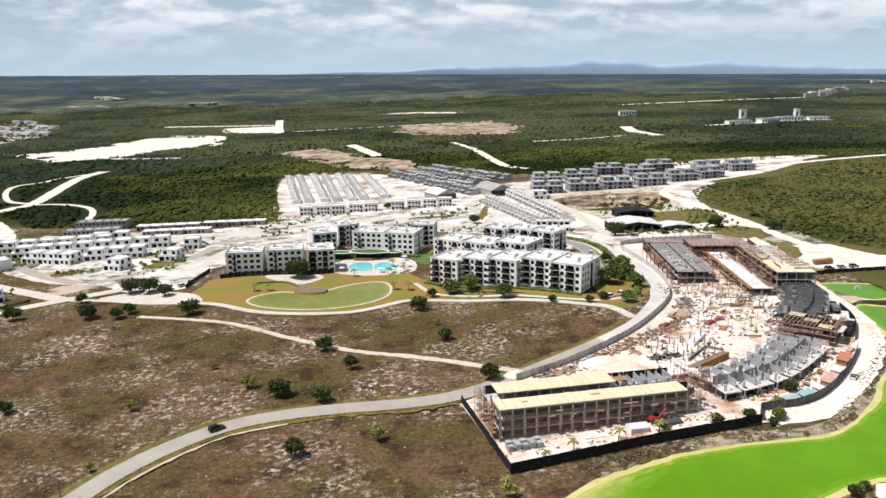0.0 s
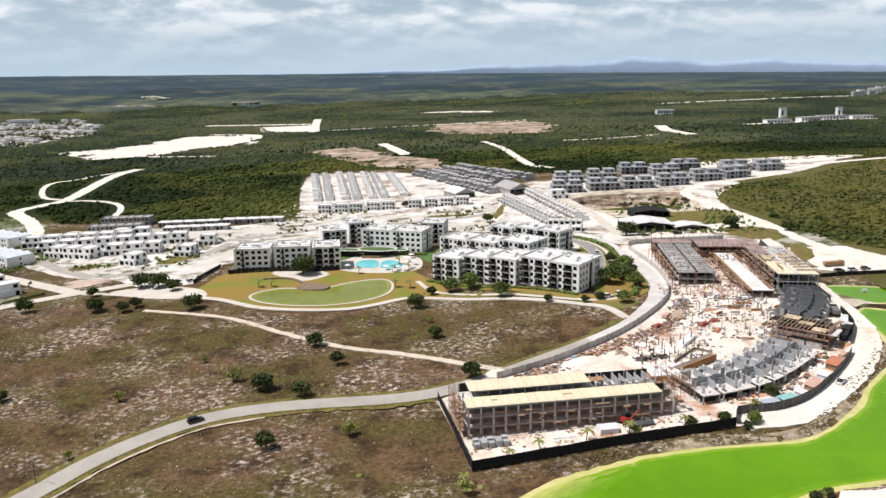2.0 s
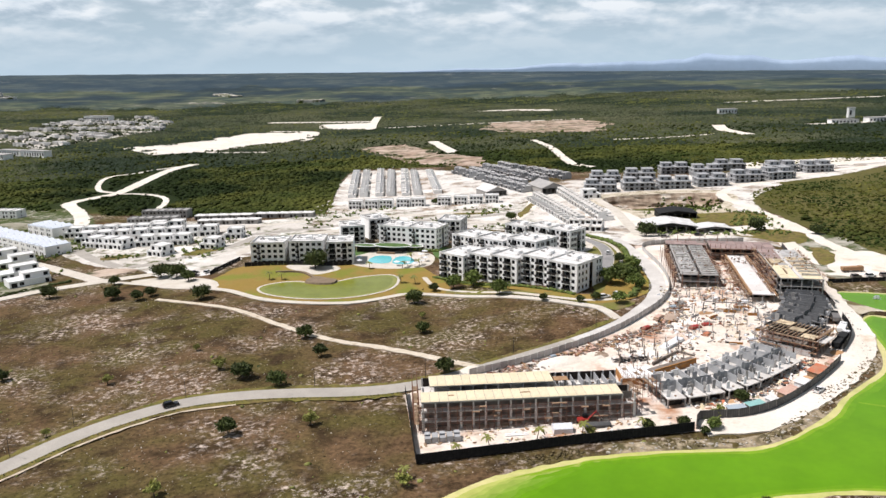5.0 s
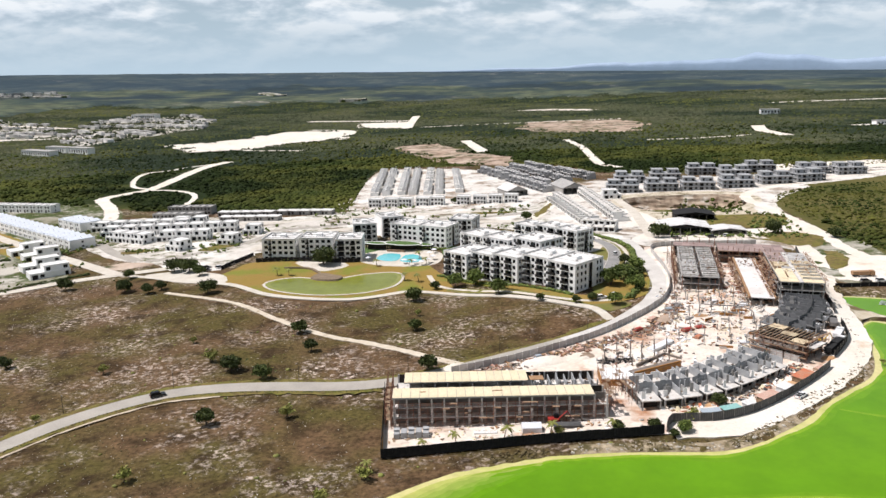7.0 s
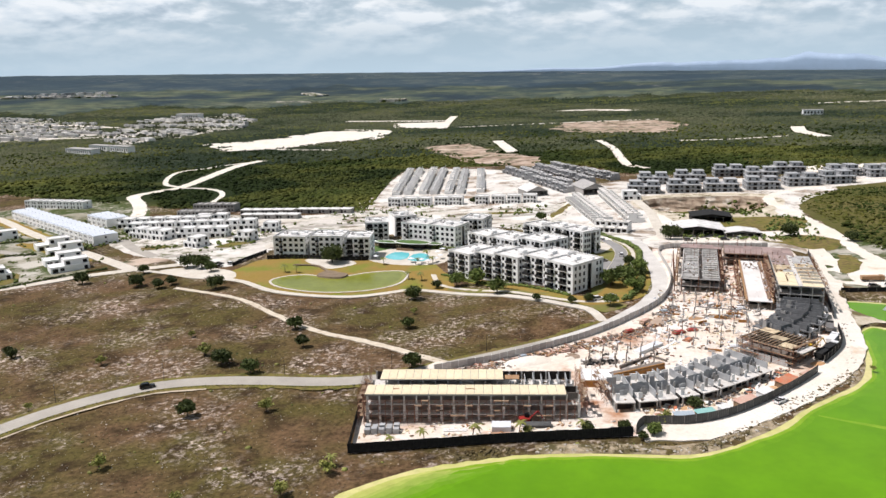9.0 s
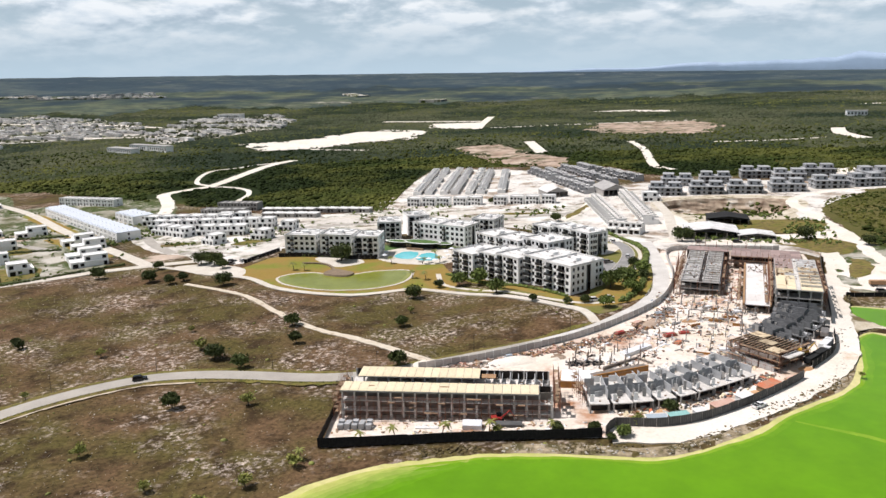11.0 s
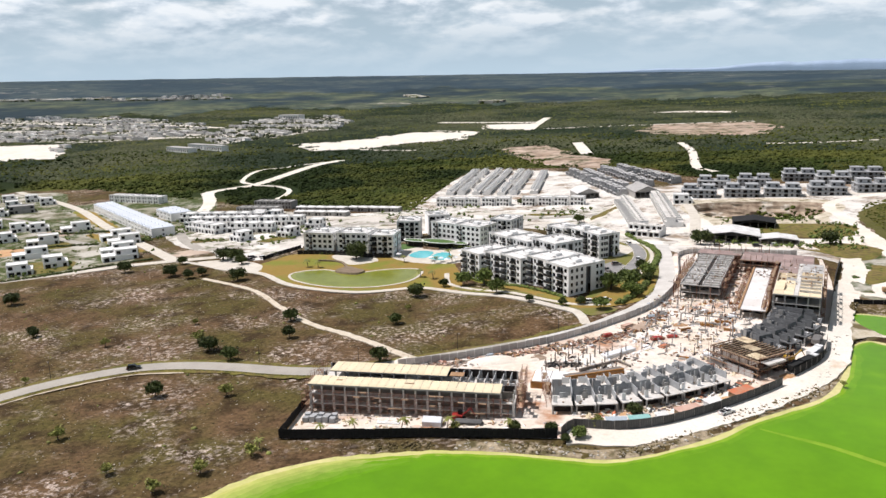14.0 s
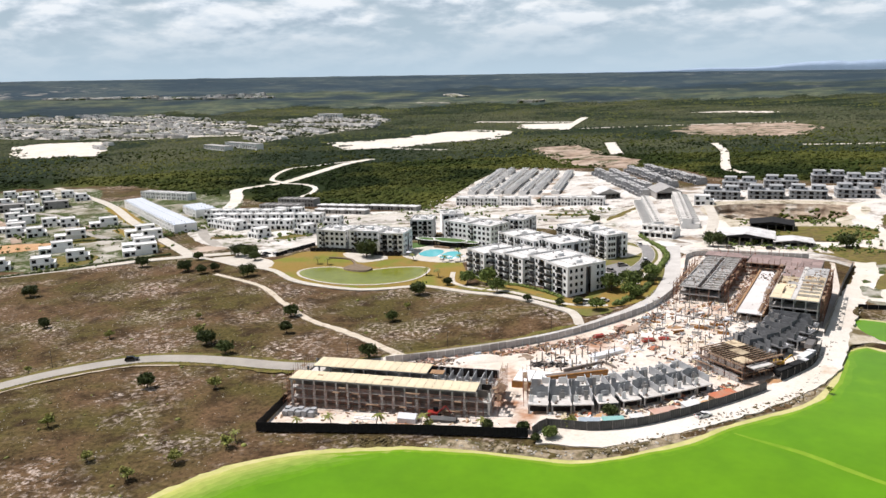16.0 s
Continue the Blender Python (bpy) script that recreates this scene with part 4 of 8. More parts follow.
# ---- building pieces ----
def wall(bm, W, z0, z1, openings, m, depth=0.25, mat=0):
    """A wall face of width W towards -y, with openings (x0, x1, za, zb) that have reveals of that depth."""
    X = sorted({0.0, W, *[o[0] for o in openings], *[o[1] for o in openings]})
    Z = sorted({z0, z1, *[o[2] for o in openings], *[o[3] for o in openings]})

    def quad(*ps):
        bm.faces.new([bm.verts.new(m @ Vector(p)) for p in ps]).material_index = mat

    for a, b in zip(X, X[1:]):
        for c, d in zip(Z, Z[1:]):
            x, z = (a + b) / 2, (c + d) / 2
            if not any(o[0] < x < o[1] and o[2] < z < o[3] for o in openings):
                quad((a, 0, c), (b, 0, c), (b, 0, d), (a, 0, d))
    for a, b, c, d in openings:
        quad((a, 0, c), (a, 0, d), (a, depth, d), (a, depth, c))
        quad((b, 0, c), (b, depth, c), (b, depth, d), (b, 0, d))
        quad((a, 0, c), (a, depth, c), (b, depth, c), (b, 0, c))
        quad((a, 0, d), (b, 0, d), (b, depth, d), (a, depth, d))


SIDES = lambda W, D: ((pose(-W / 2, -D / 2, 0), W), (pose(W / 2, -D / 2, 0, 0, 0, 90), D), (pose(W / 2, D / 2, 0, 0, 0, 180), W), (pose(-W / 2, D / 2, 0, 0, 0, 270), D))
_window_cache = {}


def window(parent, m, x0, x1, za, zb, depth=0.25, glass="glass", frame_mat="frame", name="window", simple=False):
    """A framed pane set back in an opening: window > pane."""
    key = (round(x1 - x0, 3), round(zb - za, 3), glass, frame_mat)
    w, h = key[0], key[1]
    if key not in _window_cache:
        bm, t = bmesh.new(), 0.07
        for a, b, c, d in ((0, w, 0, t), (0, w, h - t, h), (0, t, t, h - t), (w - t, w, t, h - t), (w / 2 - t / 2, w / 2 + t / 2, t, h - t)):
            box(bm, a, b, -0.05, 0.0, c, d)
        fr = bpy.data.meshes.new("window_frame")
        bm.to_mesh(fr)
        bm.free()
        fr.materials.append(M[frame_mat])
        bm = bmesh.new()
        box(bm, t / 2, w - t / 2, -0.035, -0.012, t / 2, h - t / 2)
        pa = bpy.data.meshes.new("pane")
        bm.to_mesh(pa)
        bm.free()
        pa.materials.append(M[glass])
        bm = bmesh.new()
        box(bm, t / 2, w - t / 2, -0.035, -0.012, t / 2, h - t / 2, None, 1)
        for a, b, c, d in ((0, w, 0, t), (0, w, h - t, h), (0, t, t, h - t), (w - t, w, t, h - t)):
            box(bm, a, b, -0.05, 0.0, c, d)
        both = bpy.data.meshes.new("window")
        bm.to_mesh(both)
        bm.free()
        both.materials.append(M[frame_mat])
        both.materials.append(M[glass])
        pa = (pa, both)
        _window_cache[key] = fr, pa
    fr, pa = _window_cache[key]
    ob = new(name, pa[1] if simple else fr)
    ob.parent = parent
    ob.matrix_basis = m @ pose(x0, depth, za)
    if simple:
        return ob
    o = new("pane", pa[0])
    o.parent = ob
    return ob


def parapet(bm, W, D, z, h, t=0.25, mat=0):
    box(bm, -W / 2, W / 2, -D / 2, -D / 2 + t, z, z + h, None, mat)
    box(bm, -W / 2, W / 2, D / 2 - t, D / 2, z, z + h, None, mat)
    box(bm, -W / 2, -W / 2 + t, -D / 2 + t, D / 2 - t, z, z + h, None, mat)
    box(bm, W / 2 - t, W / 2, -D / 2 + t, D / 2 - t, z, z + h, None, mat)


def bbox_mesh(*boxes):
    bm = bmesh.new()
    for b in boxes:
        box(bm, *b)
    return bm


# ---- apartment blocks ----
def apartment(W, D, label, group, front=((5.2, 6.8), (12.0, 13.6)), loggia=(0.9, 4.5), second=(7.7, 11.3), floors=4, fh=2.8):
    """A block with stacks of deep loggias, small windows between them and a recessed stair strip in its end wall."""
    H = floors * fh
    ob = thing("apartment_block", 0, 0, 0, label, "building", group, z=0)
    bm = bmesh.new()
    wins, logs = [], []
    for k, (m, L) in enumerate(SIDES(W, D)):
        ops = []
        if k == 1:
            ops.append((L / 2 - 0.4, L / 2 + 2.2, 0.0, H - 0.5))
        for f in range(floors):
            z = f * fh
            if k == 0:
                cols = front
                ops.append((loggia[0], loggia[1], z + 0.2, z + 2.55))
                if second:
                    ops.append((second[0], second[1], z + 0.2, z + 2.55))
                logs.append((m, z))
            elif k == 2:
                cols = ()
            else:
                cols = ((1.2, 2.5), (3.9, 5.2), (L / 2 - 3.2, L / 2 - 1.9), (L - 4.6, L - 3.3), (L - 2.4, L - 1.1)) if k == 1 else ()
            for a, b in cols:
                ops.append((a, b, z + 0.75, z + 2.35))
                wins.append((m, a, b, z + 0.75, z + 2.35))
        wall(bm, L, -1.0, H, ops, m)
    stacks = (loggia, second) if second else (loggia,)
    part("wall", bm, M["white"], ob)
    for a, b in stacks:
        part("loggia_wall", bbox_mesh((-W / 2 + a - 0.1, -W / 2 + b + 0.1, -D / 2 + 2.1, -D / 2 + 2.2, 0, H)), M["white"], ob)
    # back face of the recess, dark grey against the white walls
    part("stair_recess", bbox_mesh((W / 2 - 1.7, W / 2 - 1.6, -0.5, 2.3, 0, H - 0.4)), M["recess_grey"], ob, "dark grey back face of the stairwell recess")
    bm = bbox_mesh((-W / 2 + 0.1, W / 2 - 0.1, -D / 2 + 0.1, D / 2 - 0.1, H - 0.2, H))
    parapet(bm, W + 0.12, D + 0.12, H - 0.05, 0.75, 0.3)
    roof = part("roof", bm, M["white_roof"], ob, "white coated flat roof with a low parapet")
    for y0 in (-D * 0.18, D * 0.2):
        part("upstand", bbox_mesh((-W / 2 + 0.3, W / 2 - 0.3, y0, y0 + 0.2, H, H + 0.32)), M["white_roof"], roof)
    part("bulkhead", bbox_mesh((-1.4, 1.6, -0.6, 2.6, H, H + 1.3)), M["white"], roof)
    part("bulkhead", bbox_mesh((W * 0.24, W * 0.24 + 1.6, D * 0.26, D * 0.26 + 1.8, H, H + 0.9)), M["white"], roof)
    unit = None
    for x, y in ((-W * 0.32, D * 0.1), (-W * 0.24, D * 0.1), (-W * 0.32, D * 0.32), (W * 0.2, -D * 0.14)):
        if unit is None:
            unit = part("air_conditioner", bbox_mesh((-0.45, 0.45, -0.3, 0.3, 0, 0.75)), M["roof_grey"], roof, at=pose(x, y, H))
        else:
            share(unit, roof, pose(x, y, H))
    for m, a, b, c, d in wins:
        window(ob, m, a, b, c, d, simple=True)
    for m, z in logs:
        for n_, (a, b) in enumerate(stacks):
            window(ob, m, a + 0.1, b - 0.1, z + 0.2, z + 2.5, depth=2.09, name="balcony_door", simple=True)
            out = 1.1 if n_ == 0 else 0.5
            x0, x1 = a - 0.2, b + 0.2
            bm = bmesh.new()
            box(bm, x0, x1, -out, 0.0, z + 0.02, z + 0.18)
            box(bm, a + 0.01, b - 0.01, 0.0, 2.1, z - 0.1, z + 0.19)
            bal = part("balcony", bm, M["white"], ob, at=m)
            bm = bmesh.new()
            for e in (x0, x1 - 0.05):
                box(bm, e, e + 0.05, -out + 0.04, 0.0, z + 0.18, z + 1.2)
            box(bm, x0, x1, -out, -out + 0.05, z + 0.18, z + 1.2)
            part("railing", bm, M["rail"], bal)
    return ob


def place_row(proto, first, yaw, count, W, D, stagger=0.0, first_used=False):
    """Blocks side by side from the front-left corner of the first."""
    out = []
    for i in range(count):
        s = stagger * (i % 2)
        c = pose(*first, 0, 0, 0, yaw) @ Vector((W * (i + 0.5), D / 2 + s, 0))
        m = pose(c.x, c.y, G(c.x, c.y), 0, 0, yaw)
        if i == 0 and first_used:
            proto.matrix_basis = m
            out.append(proto)
        else:
            out.append(copy_thing(proto, m))
    return out


LBL_A = "white four-storey apartment block with dark loggias and flat roof"
apt = apartment(14.7, 19.6, LBL_A, "apartment row by the garden")
place_row(apt, (-7.0, 352.0), -33.5, 5, 15.1, 19.6, 2.6, True)
aptb = apartment(17.6, 16.3, LBL_A, "second apartment row", front=((0.8, 2.4), (6.4, 8.0), (9.4, 11.0), (15.0, 16.6)), loggia=(3.0, 5.8), second=(11.6, 14.4))
place_row(aptb, (-6.0, 388.0), -36.0, 3, 18.2, 16.3, -2.2, True)
aptc = apartment(14.2, 12.0, "white four-storey apartment block with black balcony rails", "third apartment row", loggia=(0.8, 4.8), second=(8.4, 12.4), front=((5.6, 7.2), (12.8, 13.7)))
place_row(aptc, (20.0, 405.0), -40.0, 3, 14.7, 12.0, 1.2, True)
apt2 = apartment(13.2, 16.5, "white four-storey apartment block with rows of dark windows", "apartment blocks round the pool", front=((5.0, 6.8), (10.6, 12.4)), loggia=(0.9, 4.2), second=(7.4, 9.8))
place_row(apt2, (-67.0, 371.0), 12.0, 1, 13.2, 16.5, 0.0, True)
apt3 = apartment(17.5, 16.0, "white four-storey apartment block with a long window front", "apartment blocks round the pool", front=((1.2, 3.0), (5.4, 7.2), (8.6, 10.4), (11.6, 13.4), (14.6, 16.4)), loggia=(3.6, 4.8), second=None)
place_row(apt3, (-50.5, 414.0), -16.0, 2, 18.2, 16.0, -1.5, True)
place_row(apt3, (-106.0, 370.0), 6.0, 1, 16.0, 16.0)
place_row(apt3, (-86.5, 372.5), 8.0, 1, 16.0, 16.0)
place_row(apt2, (-71.0, 412.0), 20.0, 1, 13.2, 16.5)
place_row(apt2, (-60.0, 432.0), 32.0, 1, 13.2, 16.5)
place_row(apt2, (-19.0, 426.0), -6.0, 1, 13.2, 16.5)


# ---- villas and terraces ----
def villa(label, group, W=9.0, D=9.5, up=(0.0, 2.6), wall_mat="white", roof_mat="white_roof"):
    ob = thing("villa", 0, 0, 0, label, "house", group, z=0)
    bm = bmesh.new()
    wins = []
    for k, (m, L) in enumerate(SIDES(W, D)):
        cols = [] if k >= 2 else [(0.9, 3.6, 0.1, 2.4), (4.6, 6.6, 0.7, 2.4), (L - 2.7, L - 0.9, 0.3, 2.4)] if k == 0 else [(1.4, 3.2, 0.6, 2.3), (L - 3.4, L - 1.6, 0.6, 2.3)]
        wall(bm, L, -0.6, 3.0, cols, m)
        wins += [(m, *c) for c in cols]
    parapet(bm, W, D, 3.0, 0.35)
    box(bm, -W / 2 + 0.1, W / 2 - 0.1, -D / 2 + 0.1, D / 2 - 0.1, 2.8, 3.0)
    part("ground_floor", bm, M[wall_mat], ob)
    bm = bmesh.new()
    w2, d2 = W - up[1], D - 1.6
    base = pose(up[1] / 2 * (1 if up[0] >= 0 else -1), 0.6, 0)
    for k, (m, L) in enumerate(SIDES(w2, d2)):
        cols = [(0.8, 3.0, 3.4, 5.4), (L - 2.9, L - 0.8, 3.6, 5.4)] if k < 2 else []
        wall(bm, L, 3.0, 5.9, cols, base @ m)
        wins += [(base @ m, *c) for c in cols]
    part("upper_floor", bm, M[wall_mat], ob)
    bm = bmesh.new()
    parapet(bm, w2 + 0.1, d2 + 0.1, 5.8, 0.4)
    box(bm, -w2 / 2 + 0.05, w2 / 2 - 0.05, -d2 / 2 + 0.05, d2 / 2 - 0.05, 5.72, 5.88)
    part("roof", bm, M[roof_mat], ob, at=base)
    for m, a, b, c, d in wins:
        window(ob, m, a, b, c, d, simple=True)
    return ob


def terrace(label, group, W=5.6, D=9.0, H=5.6, wall_mat="white", roof_mat="white_roof", hollow=False, name="terraced_house", wide=False, slab=False, both=False, gable=False):
    ob = thing(name, 0, 0, 0, label, "house", group, z=0)
    bm = bmesh.new()
    wins = []
    for k, (m, L) in enumerate(SIDES(W, D)):
        cols = []
        for f in range(int(H / 2.7)):
            z = f * 2.75
            if k == 0 or (both and k == 2):
                cols += [(0.6, 2.2, z + (0.1 if f == 0 else 0.8), z + 2.2), (3.2, 4.7, z + 0.8, z + 2.2)] + ([(5.6, 7.0, z + 0.8, z + 2.2), (7.6, 9.0, z + 0.1, z + 2.2)] if wide else [])
            elif k == 1 and not hollow:
                cols += [(L / 2 - 0.6, L / 2 + 0.6, z + 0.9, z + 2.1)]
        wall(bm, L, -0.8, H, cols, m)
        wins += [(m, *c) for c in cols]
    part("wall", bm, M[wall_mat], ob)
    bm = bmesh.new()
    if slab:
        box(bm, -W / 2 - 0.02, W / 2 + 0.02, -D / 2 - 0.35, D / 2 + 0.35, H, H + 0.2)
        box(bm, -W / 2 - 0.03, -W / 2 + 0.15, -D / 2, D / 2, H + 0.2, H + 0.42)
    else:
        parapet(bm, W + 0.08, D + 0.08, H - 0.06, 0.5)
        box(bm, -W / 2 + 0.1, W / 2 - 0.1, -D / 2 + 0.1, D / 2 - 0.1, H - 0.18, H)
    if gable:
        for z0, y0, y1 in ((H, -D / 2 + 1.2, 0.4), (H + 0.15, 0.6, D / 2 - 0.6)):
            v = [bm.verts.new(p) for p in ((-W / 2 + 0.3, y0, z0), (W / 2 - 0.3, y0, z0), (0.0, y0 + 0.4, z0 + 1.5), (-W / 2 + 0.3, y1, z0), (W / 2 - 0.3, y1, z0), (0.0, y1 - 0.4, z0 + 1.5))]
            for f in ((0, 1, 2), (4, 3, 5), (1, 4, 5, 2), (3, 0, 2, 5)):
                bm.faces.new([v[i] for i in f])
    part("roof", bm, M[roof_mat], ob)
    for m, a, b, c, d in wins:
        if hollow:
            continue
        window(ob, m, a, b, c, d, simple=True)
    # near-black wall close behind the holes paints the shade of the rooms
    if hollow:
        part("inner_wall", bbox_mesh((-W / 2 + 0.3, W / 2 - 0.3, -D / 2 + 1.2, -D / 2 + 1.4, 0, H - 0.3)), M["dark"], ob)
    return ob


def row_house(label, group, W=6.0, D=9.5, up=0.55, wall_mat="white", roof_mat="slab_white", storeys=2, stub=False):
    """A house of a row: ground floor, an upper floor on part of it, party walls that stand up between the roofs."""
    ob = thing("terraced_house", 0, 0, 0, label, "house", group, z=0)
    bm = bmesh.new()
    for k, (m, L) in enumerate(SIDES(W, D)):
        wall(bm, L, -0.8, 2.9, [(0.5, 2.6, 0.05, 2.4), (3.3, L - 0.5, 0.5, 2.4)] if k in (0, 2) else [], m)
    dy = D * up
    if storeys > 1:
        base = pose(0, (D - dy) / 2 - 0.6, 0)
        for k, (m, L) in enumerate(SIDES(W - 0.1, dy)):
            wall(bm, L, 2.9, 5.6, [(0.6, 2.4, 3.2, 5.1), (3.4, L - 0.6, 3.7, 5.1)] if k in (0, 2) else [], base @ m)
    box(bm, W / 2 - 0.2, W / 2, -D / 2 - 0.5, D / 2 + 0.3, 2.9, 3.9)
    if stub:
        box(bm, -W / 2 + 0.2, W / 2 - 0.2, -0.6, -0.42, 2.9, 4.6)
        box(bm, -0.1, 0.1, -D / 2 + 0.4, -0.6, 2.9, 4.2)
        box(bm, -W / 2 + 0.2, -0.8, D / 2 - 1.6, D / 2 - 1.4, 2.9, 5.0)
    part("wall", bm, M[wall_mat], ob)
    bm = bbox_mesh((-W / 2 + 0.05, W / 2 - 0.2, -D / 2 - 0.3, D / 2 + 0.2, 2.7, 2.9))
    if storeys > 1:
        y0, y1 = (D - dy) / 2 - 0.6 - dy / 2, (D - dy) / 2 - 0.6 + dy / 2
        box(bm, -W / 2 - 0.05, W / 2 - 0.25, y0 - 0.3, y1 + 0.3, 5.6, 5.8)
        box(bm, -0.9, 0.9, y0 + 1.2, y0 + 2.6, 5.8, 6.5)
    part("roof", bm, M[roof_mat], ob)
    # near-black core fills the house so its openings look shaded
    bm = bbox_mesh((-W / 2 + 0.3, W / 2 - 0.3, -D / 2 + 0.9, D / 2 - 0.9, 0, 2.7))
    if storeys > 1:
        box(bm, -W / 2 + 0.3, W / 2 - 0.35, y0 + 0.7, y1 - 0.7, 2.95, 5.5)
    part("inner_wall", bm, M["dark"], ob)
    return ob


def scatter(proto, places, yaw, spread=0.0, first=True, size=1.0):
    for i, p in enumerate(places):
        m = pose(p[0], p[1], G(p[0], p[1]), 0, 0, (p[2] if len(p) > 2 else yaw) + random.uniform(-spread, spread))
        if i == 0 and first:
            proto.matrix_basis = m
        else:
            copy_thing(proto, m)


VIL = villa("white two-storey villa with flat roofs and dark windows", "white villas on the estate", W=10.5, D=10.5, up=(0.0, 1.8))
rows_of = lambda x, y, n, step, yaw: [(x + step * k * math.cos(radians(yaw)), y + step * k * math.sin(radians(yaw)), yaw) for k in range(n)]
scatter(VIL, rows_of(-244, 441, 8, 10.9, 11) + rows_of(-262, 457, 6, 10.9, 9) + rows_of(-229, 426, 3, 10.9, -16) + rows_of(-196, 427, 3, 10.9, 8) + [(-173, 401, -16), (-150, 418, -10), (-148, 446, 6), (-213, 472, 8), (-201, 475, 8)], 10, 1.5)
facing = lambda pts, d: [(x - 0.79 * d, y + 0.62 * d, 52) for x, y in pts]
VIL2 = villa("white cube villa with a roof terrace", "cube villas in the plots", W=12.5, D=11.0, up=(-1, 2.4))
scatter(VIL2, facing([(-236, 296), (-233, 316), (-351, 361), (-335, 365), (-362, 397), (-347, 401), (-497, 455), (-494, 472), (-519, 495), (-506, 503), (-485, 510), (-539, 490), (-470, 478), (-455, 500), (-430, 420), (-415, 405), (-441, 442), (-258, 284)], 5.5), 52, 3)
VIL3 = villa("long low white villa with a flat roof", "long villas in the plots", W=19.0, D=10.0, up=(1, 7.0))
scatter(VIL3, facing([(-300, 364), (-395, 397), (-319, 407), (-208, 338), (-224, 352), (-243, 376), (-262, 388), (-270, 330), (-372, 372)], 5.0), 52, 2)
GREYV = villa("unfinished grey villa with a dark flat roof", "grey villas in the plots", W=19.0, D=12.0, up=(0, 0.4), wall_mat="concrete", roof_mat="roof_grey")
scatter(GREYV, facing([(-438, 460), (-462, 436)], 6.0), 52, 2)

ROW_W = terrace("white terraced house with a pale metal roof", "long white terrace", W=8.0, D=15.0, roof_mat="blue_roof", gable=True)
place_row(ROW_W, (-382.0, 482.0), -31.0, 20, 8.2, 15.0, 0.0, True)
ROW_V = terrace("white terraced house with a flat roof", "white terrace behind", W=6.4, D=10.0)
place_row(ROW_V, (-413.0, 528.0), -3.0, 9, 6.6, 10.0, 0.0, True)
place_row(ROW_W, (-303.0, 470.0), -29.0, 4, 8.2, 12.0)

# unfinished grey houses at the edge of the wood
GREY2 = terrace("unfinished two-storey grey concrete house", "grey shells by the wood", W=5.6, D=9.0, wall_mat="concrete", roof_mat="roof_grey", hollow=True)
place_row(GREY2, (-241.0, 484.0), 4.0, 6, 5.7, 9.0, 0.0, True)
place_row(GREY2, (-247.0, 514.0), 0.0, 6, 5.7, 9.0)
LOW = terrace("low unfinished house with a pale flat roof", "low roofs at the wood's edge", W=8.0, D=7.0, H=3.0, wall_mat="concrete", roof_mat="white_roof", hollow=True, slab=True)
place_row(LOW, (-203.0, 505.0), 1.0, 5, 8.3, 7.0, 0.0, True)
place_row(LOW, (-192.0, 486.0), 2.0, 5, 8.6, 7.0, 0.4)
place_row(LOW, (-160.0, 508.0), 0.0, 5, 8.3, 7.0)

# front row of the north estate, and the long rows behind it
FRONT = terrace("white two-storey house with square dark openings", "front row of the north estate", W=9.6, D=8.0, wall_mat="white", roof_mat="white_roof", wide=True)
scatter(FRONT, [(-96, 540), (-84.5, 541), (-74, 541.5), (-62, 544), (-51.5, 545), (-33, 548), (-21.5, 549.5), (-10.5, 551), (0.5, 553)], 4)
NROW = row_house("unfinished blue-grey terraced house with open window holes", "long rows of the north estate", W=6.8, D=9.0, up=0.6, wall_mat="block", roof_mat="concrete_light")
NLOW = row_house("single-storey pale house shell with stub walls", "low rows of the north estate", W=7.6, D=6.2, wall_mat="white", roof_mat="slab_white", storeys=1, stub=True)
first = True
for k, (xa, ya, xb, yb) in enumerate(((-112, 588, -148, 742), (-103, 590, -138, 744), (-91, 592, -125, 746), (-82, 592, -114, 744), (-70, 592, -100, 738), (-61, 594, -90, 734), (-46, 600, -74, 728))):
    n = 20
    for i in range(n):
        if random.random() < 0.15 and i > 2:
            continue
        t = (i + 0.5) / n
        x, y = xa + (xb - xa) * t, ya + (yb - ya) * t
        m = pose(x, y, G(x, y) - random.uniform(0, 0.5), 0, 0, 90 + math.degrees(math.atan2(xa - xb, yb - ya)) + (180 if k % 2 else 0))
        if first:
            NLOW.matrix_basis, first = m, False
        else:
            copy_thing(NLOW, m)
first = True
for (xa, ya, xb, yb) in ((-48, 724, 28, 586), (-27, 752, 36, 642), (-10, 756, 54, 662), (-34, 720, 20, 622)):
    n = 18
    for i in range(n):
        t = (i + 0.5) / n
        x, y = xa + (xb - xa) * t, ya + (yb - ya) * t
        if random.random() < 0.12 and not first:
            continue
        m = pose(x + random.uniform(-0.5, 0.5), y, G(x, y) - random.choice((0, 0.2, 0.5, 0.9)), 0, 0, math.degrees(math.atan2(yb - ya, xb - xa)))
        if first:
            NROW.matrix_basis, first = m, False
        else:
            copy_thing(NROW, m)

CROW = row_house("pale unfinished terraced house with dark openings and roof terraces", "two rows beside the estate street", W=6.4, D=10.0, up=0.5, wall_mat="white", roof_mat="slab_white")
first = True
for xa, ya, xb, yb, flip in ((29.5, 560, 59, 462, 0), (50.5, 582, 76, 475, 180)):
    n = 15
    for i in range(n):
        t = (i + 0.5) / n
        x, y = xa + (xb - xa) * t, ya + (yb - ya) * t
        m = pose(x, y, G(x, y), 0, 0, math.degrees(math.atan2(yb - ya, xb - xa)) + flip)
        if first:
            CROW.matrix_basis, first = m, False
        else:
            copy_thing(CROW, m)
copy_thing(CROW, pose(57, 452, G(57, 452), 0, 0, -12))
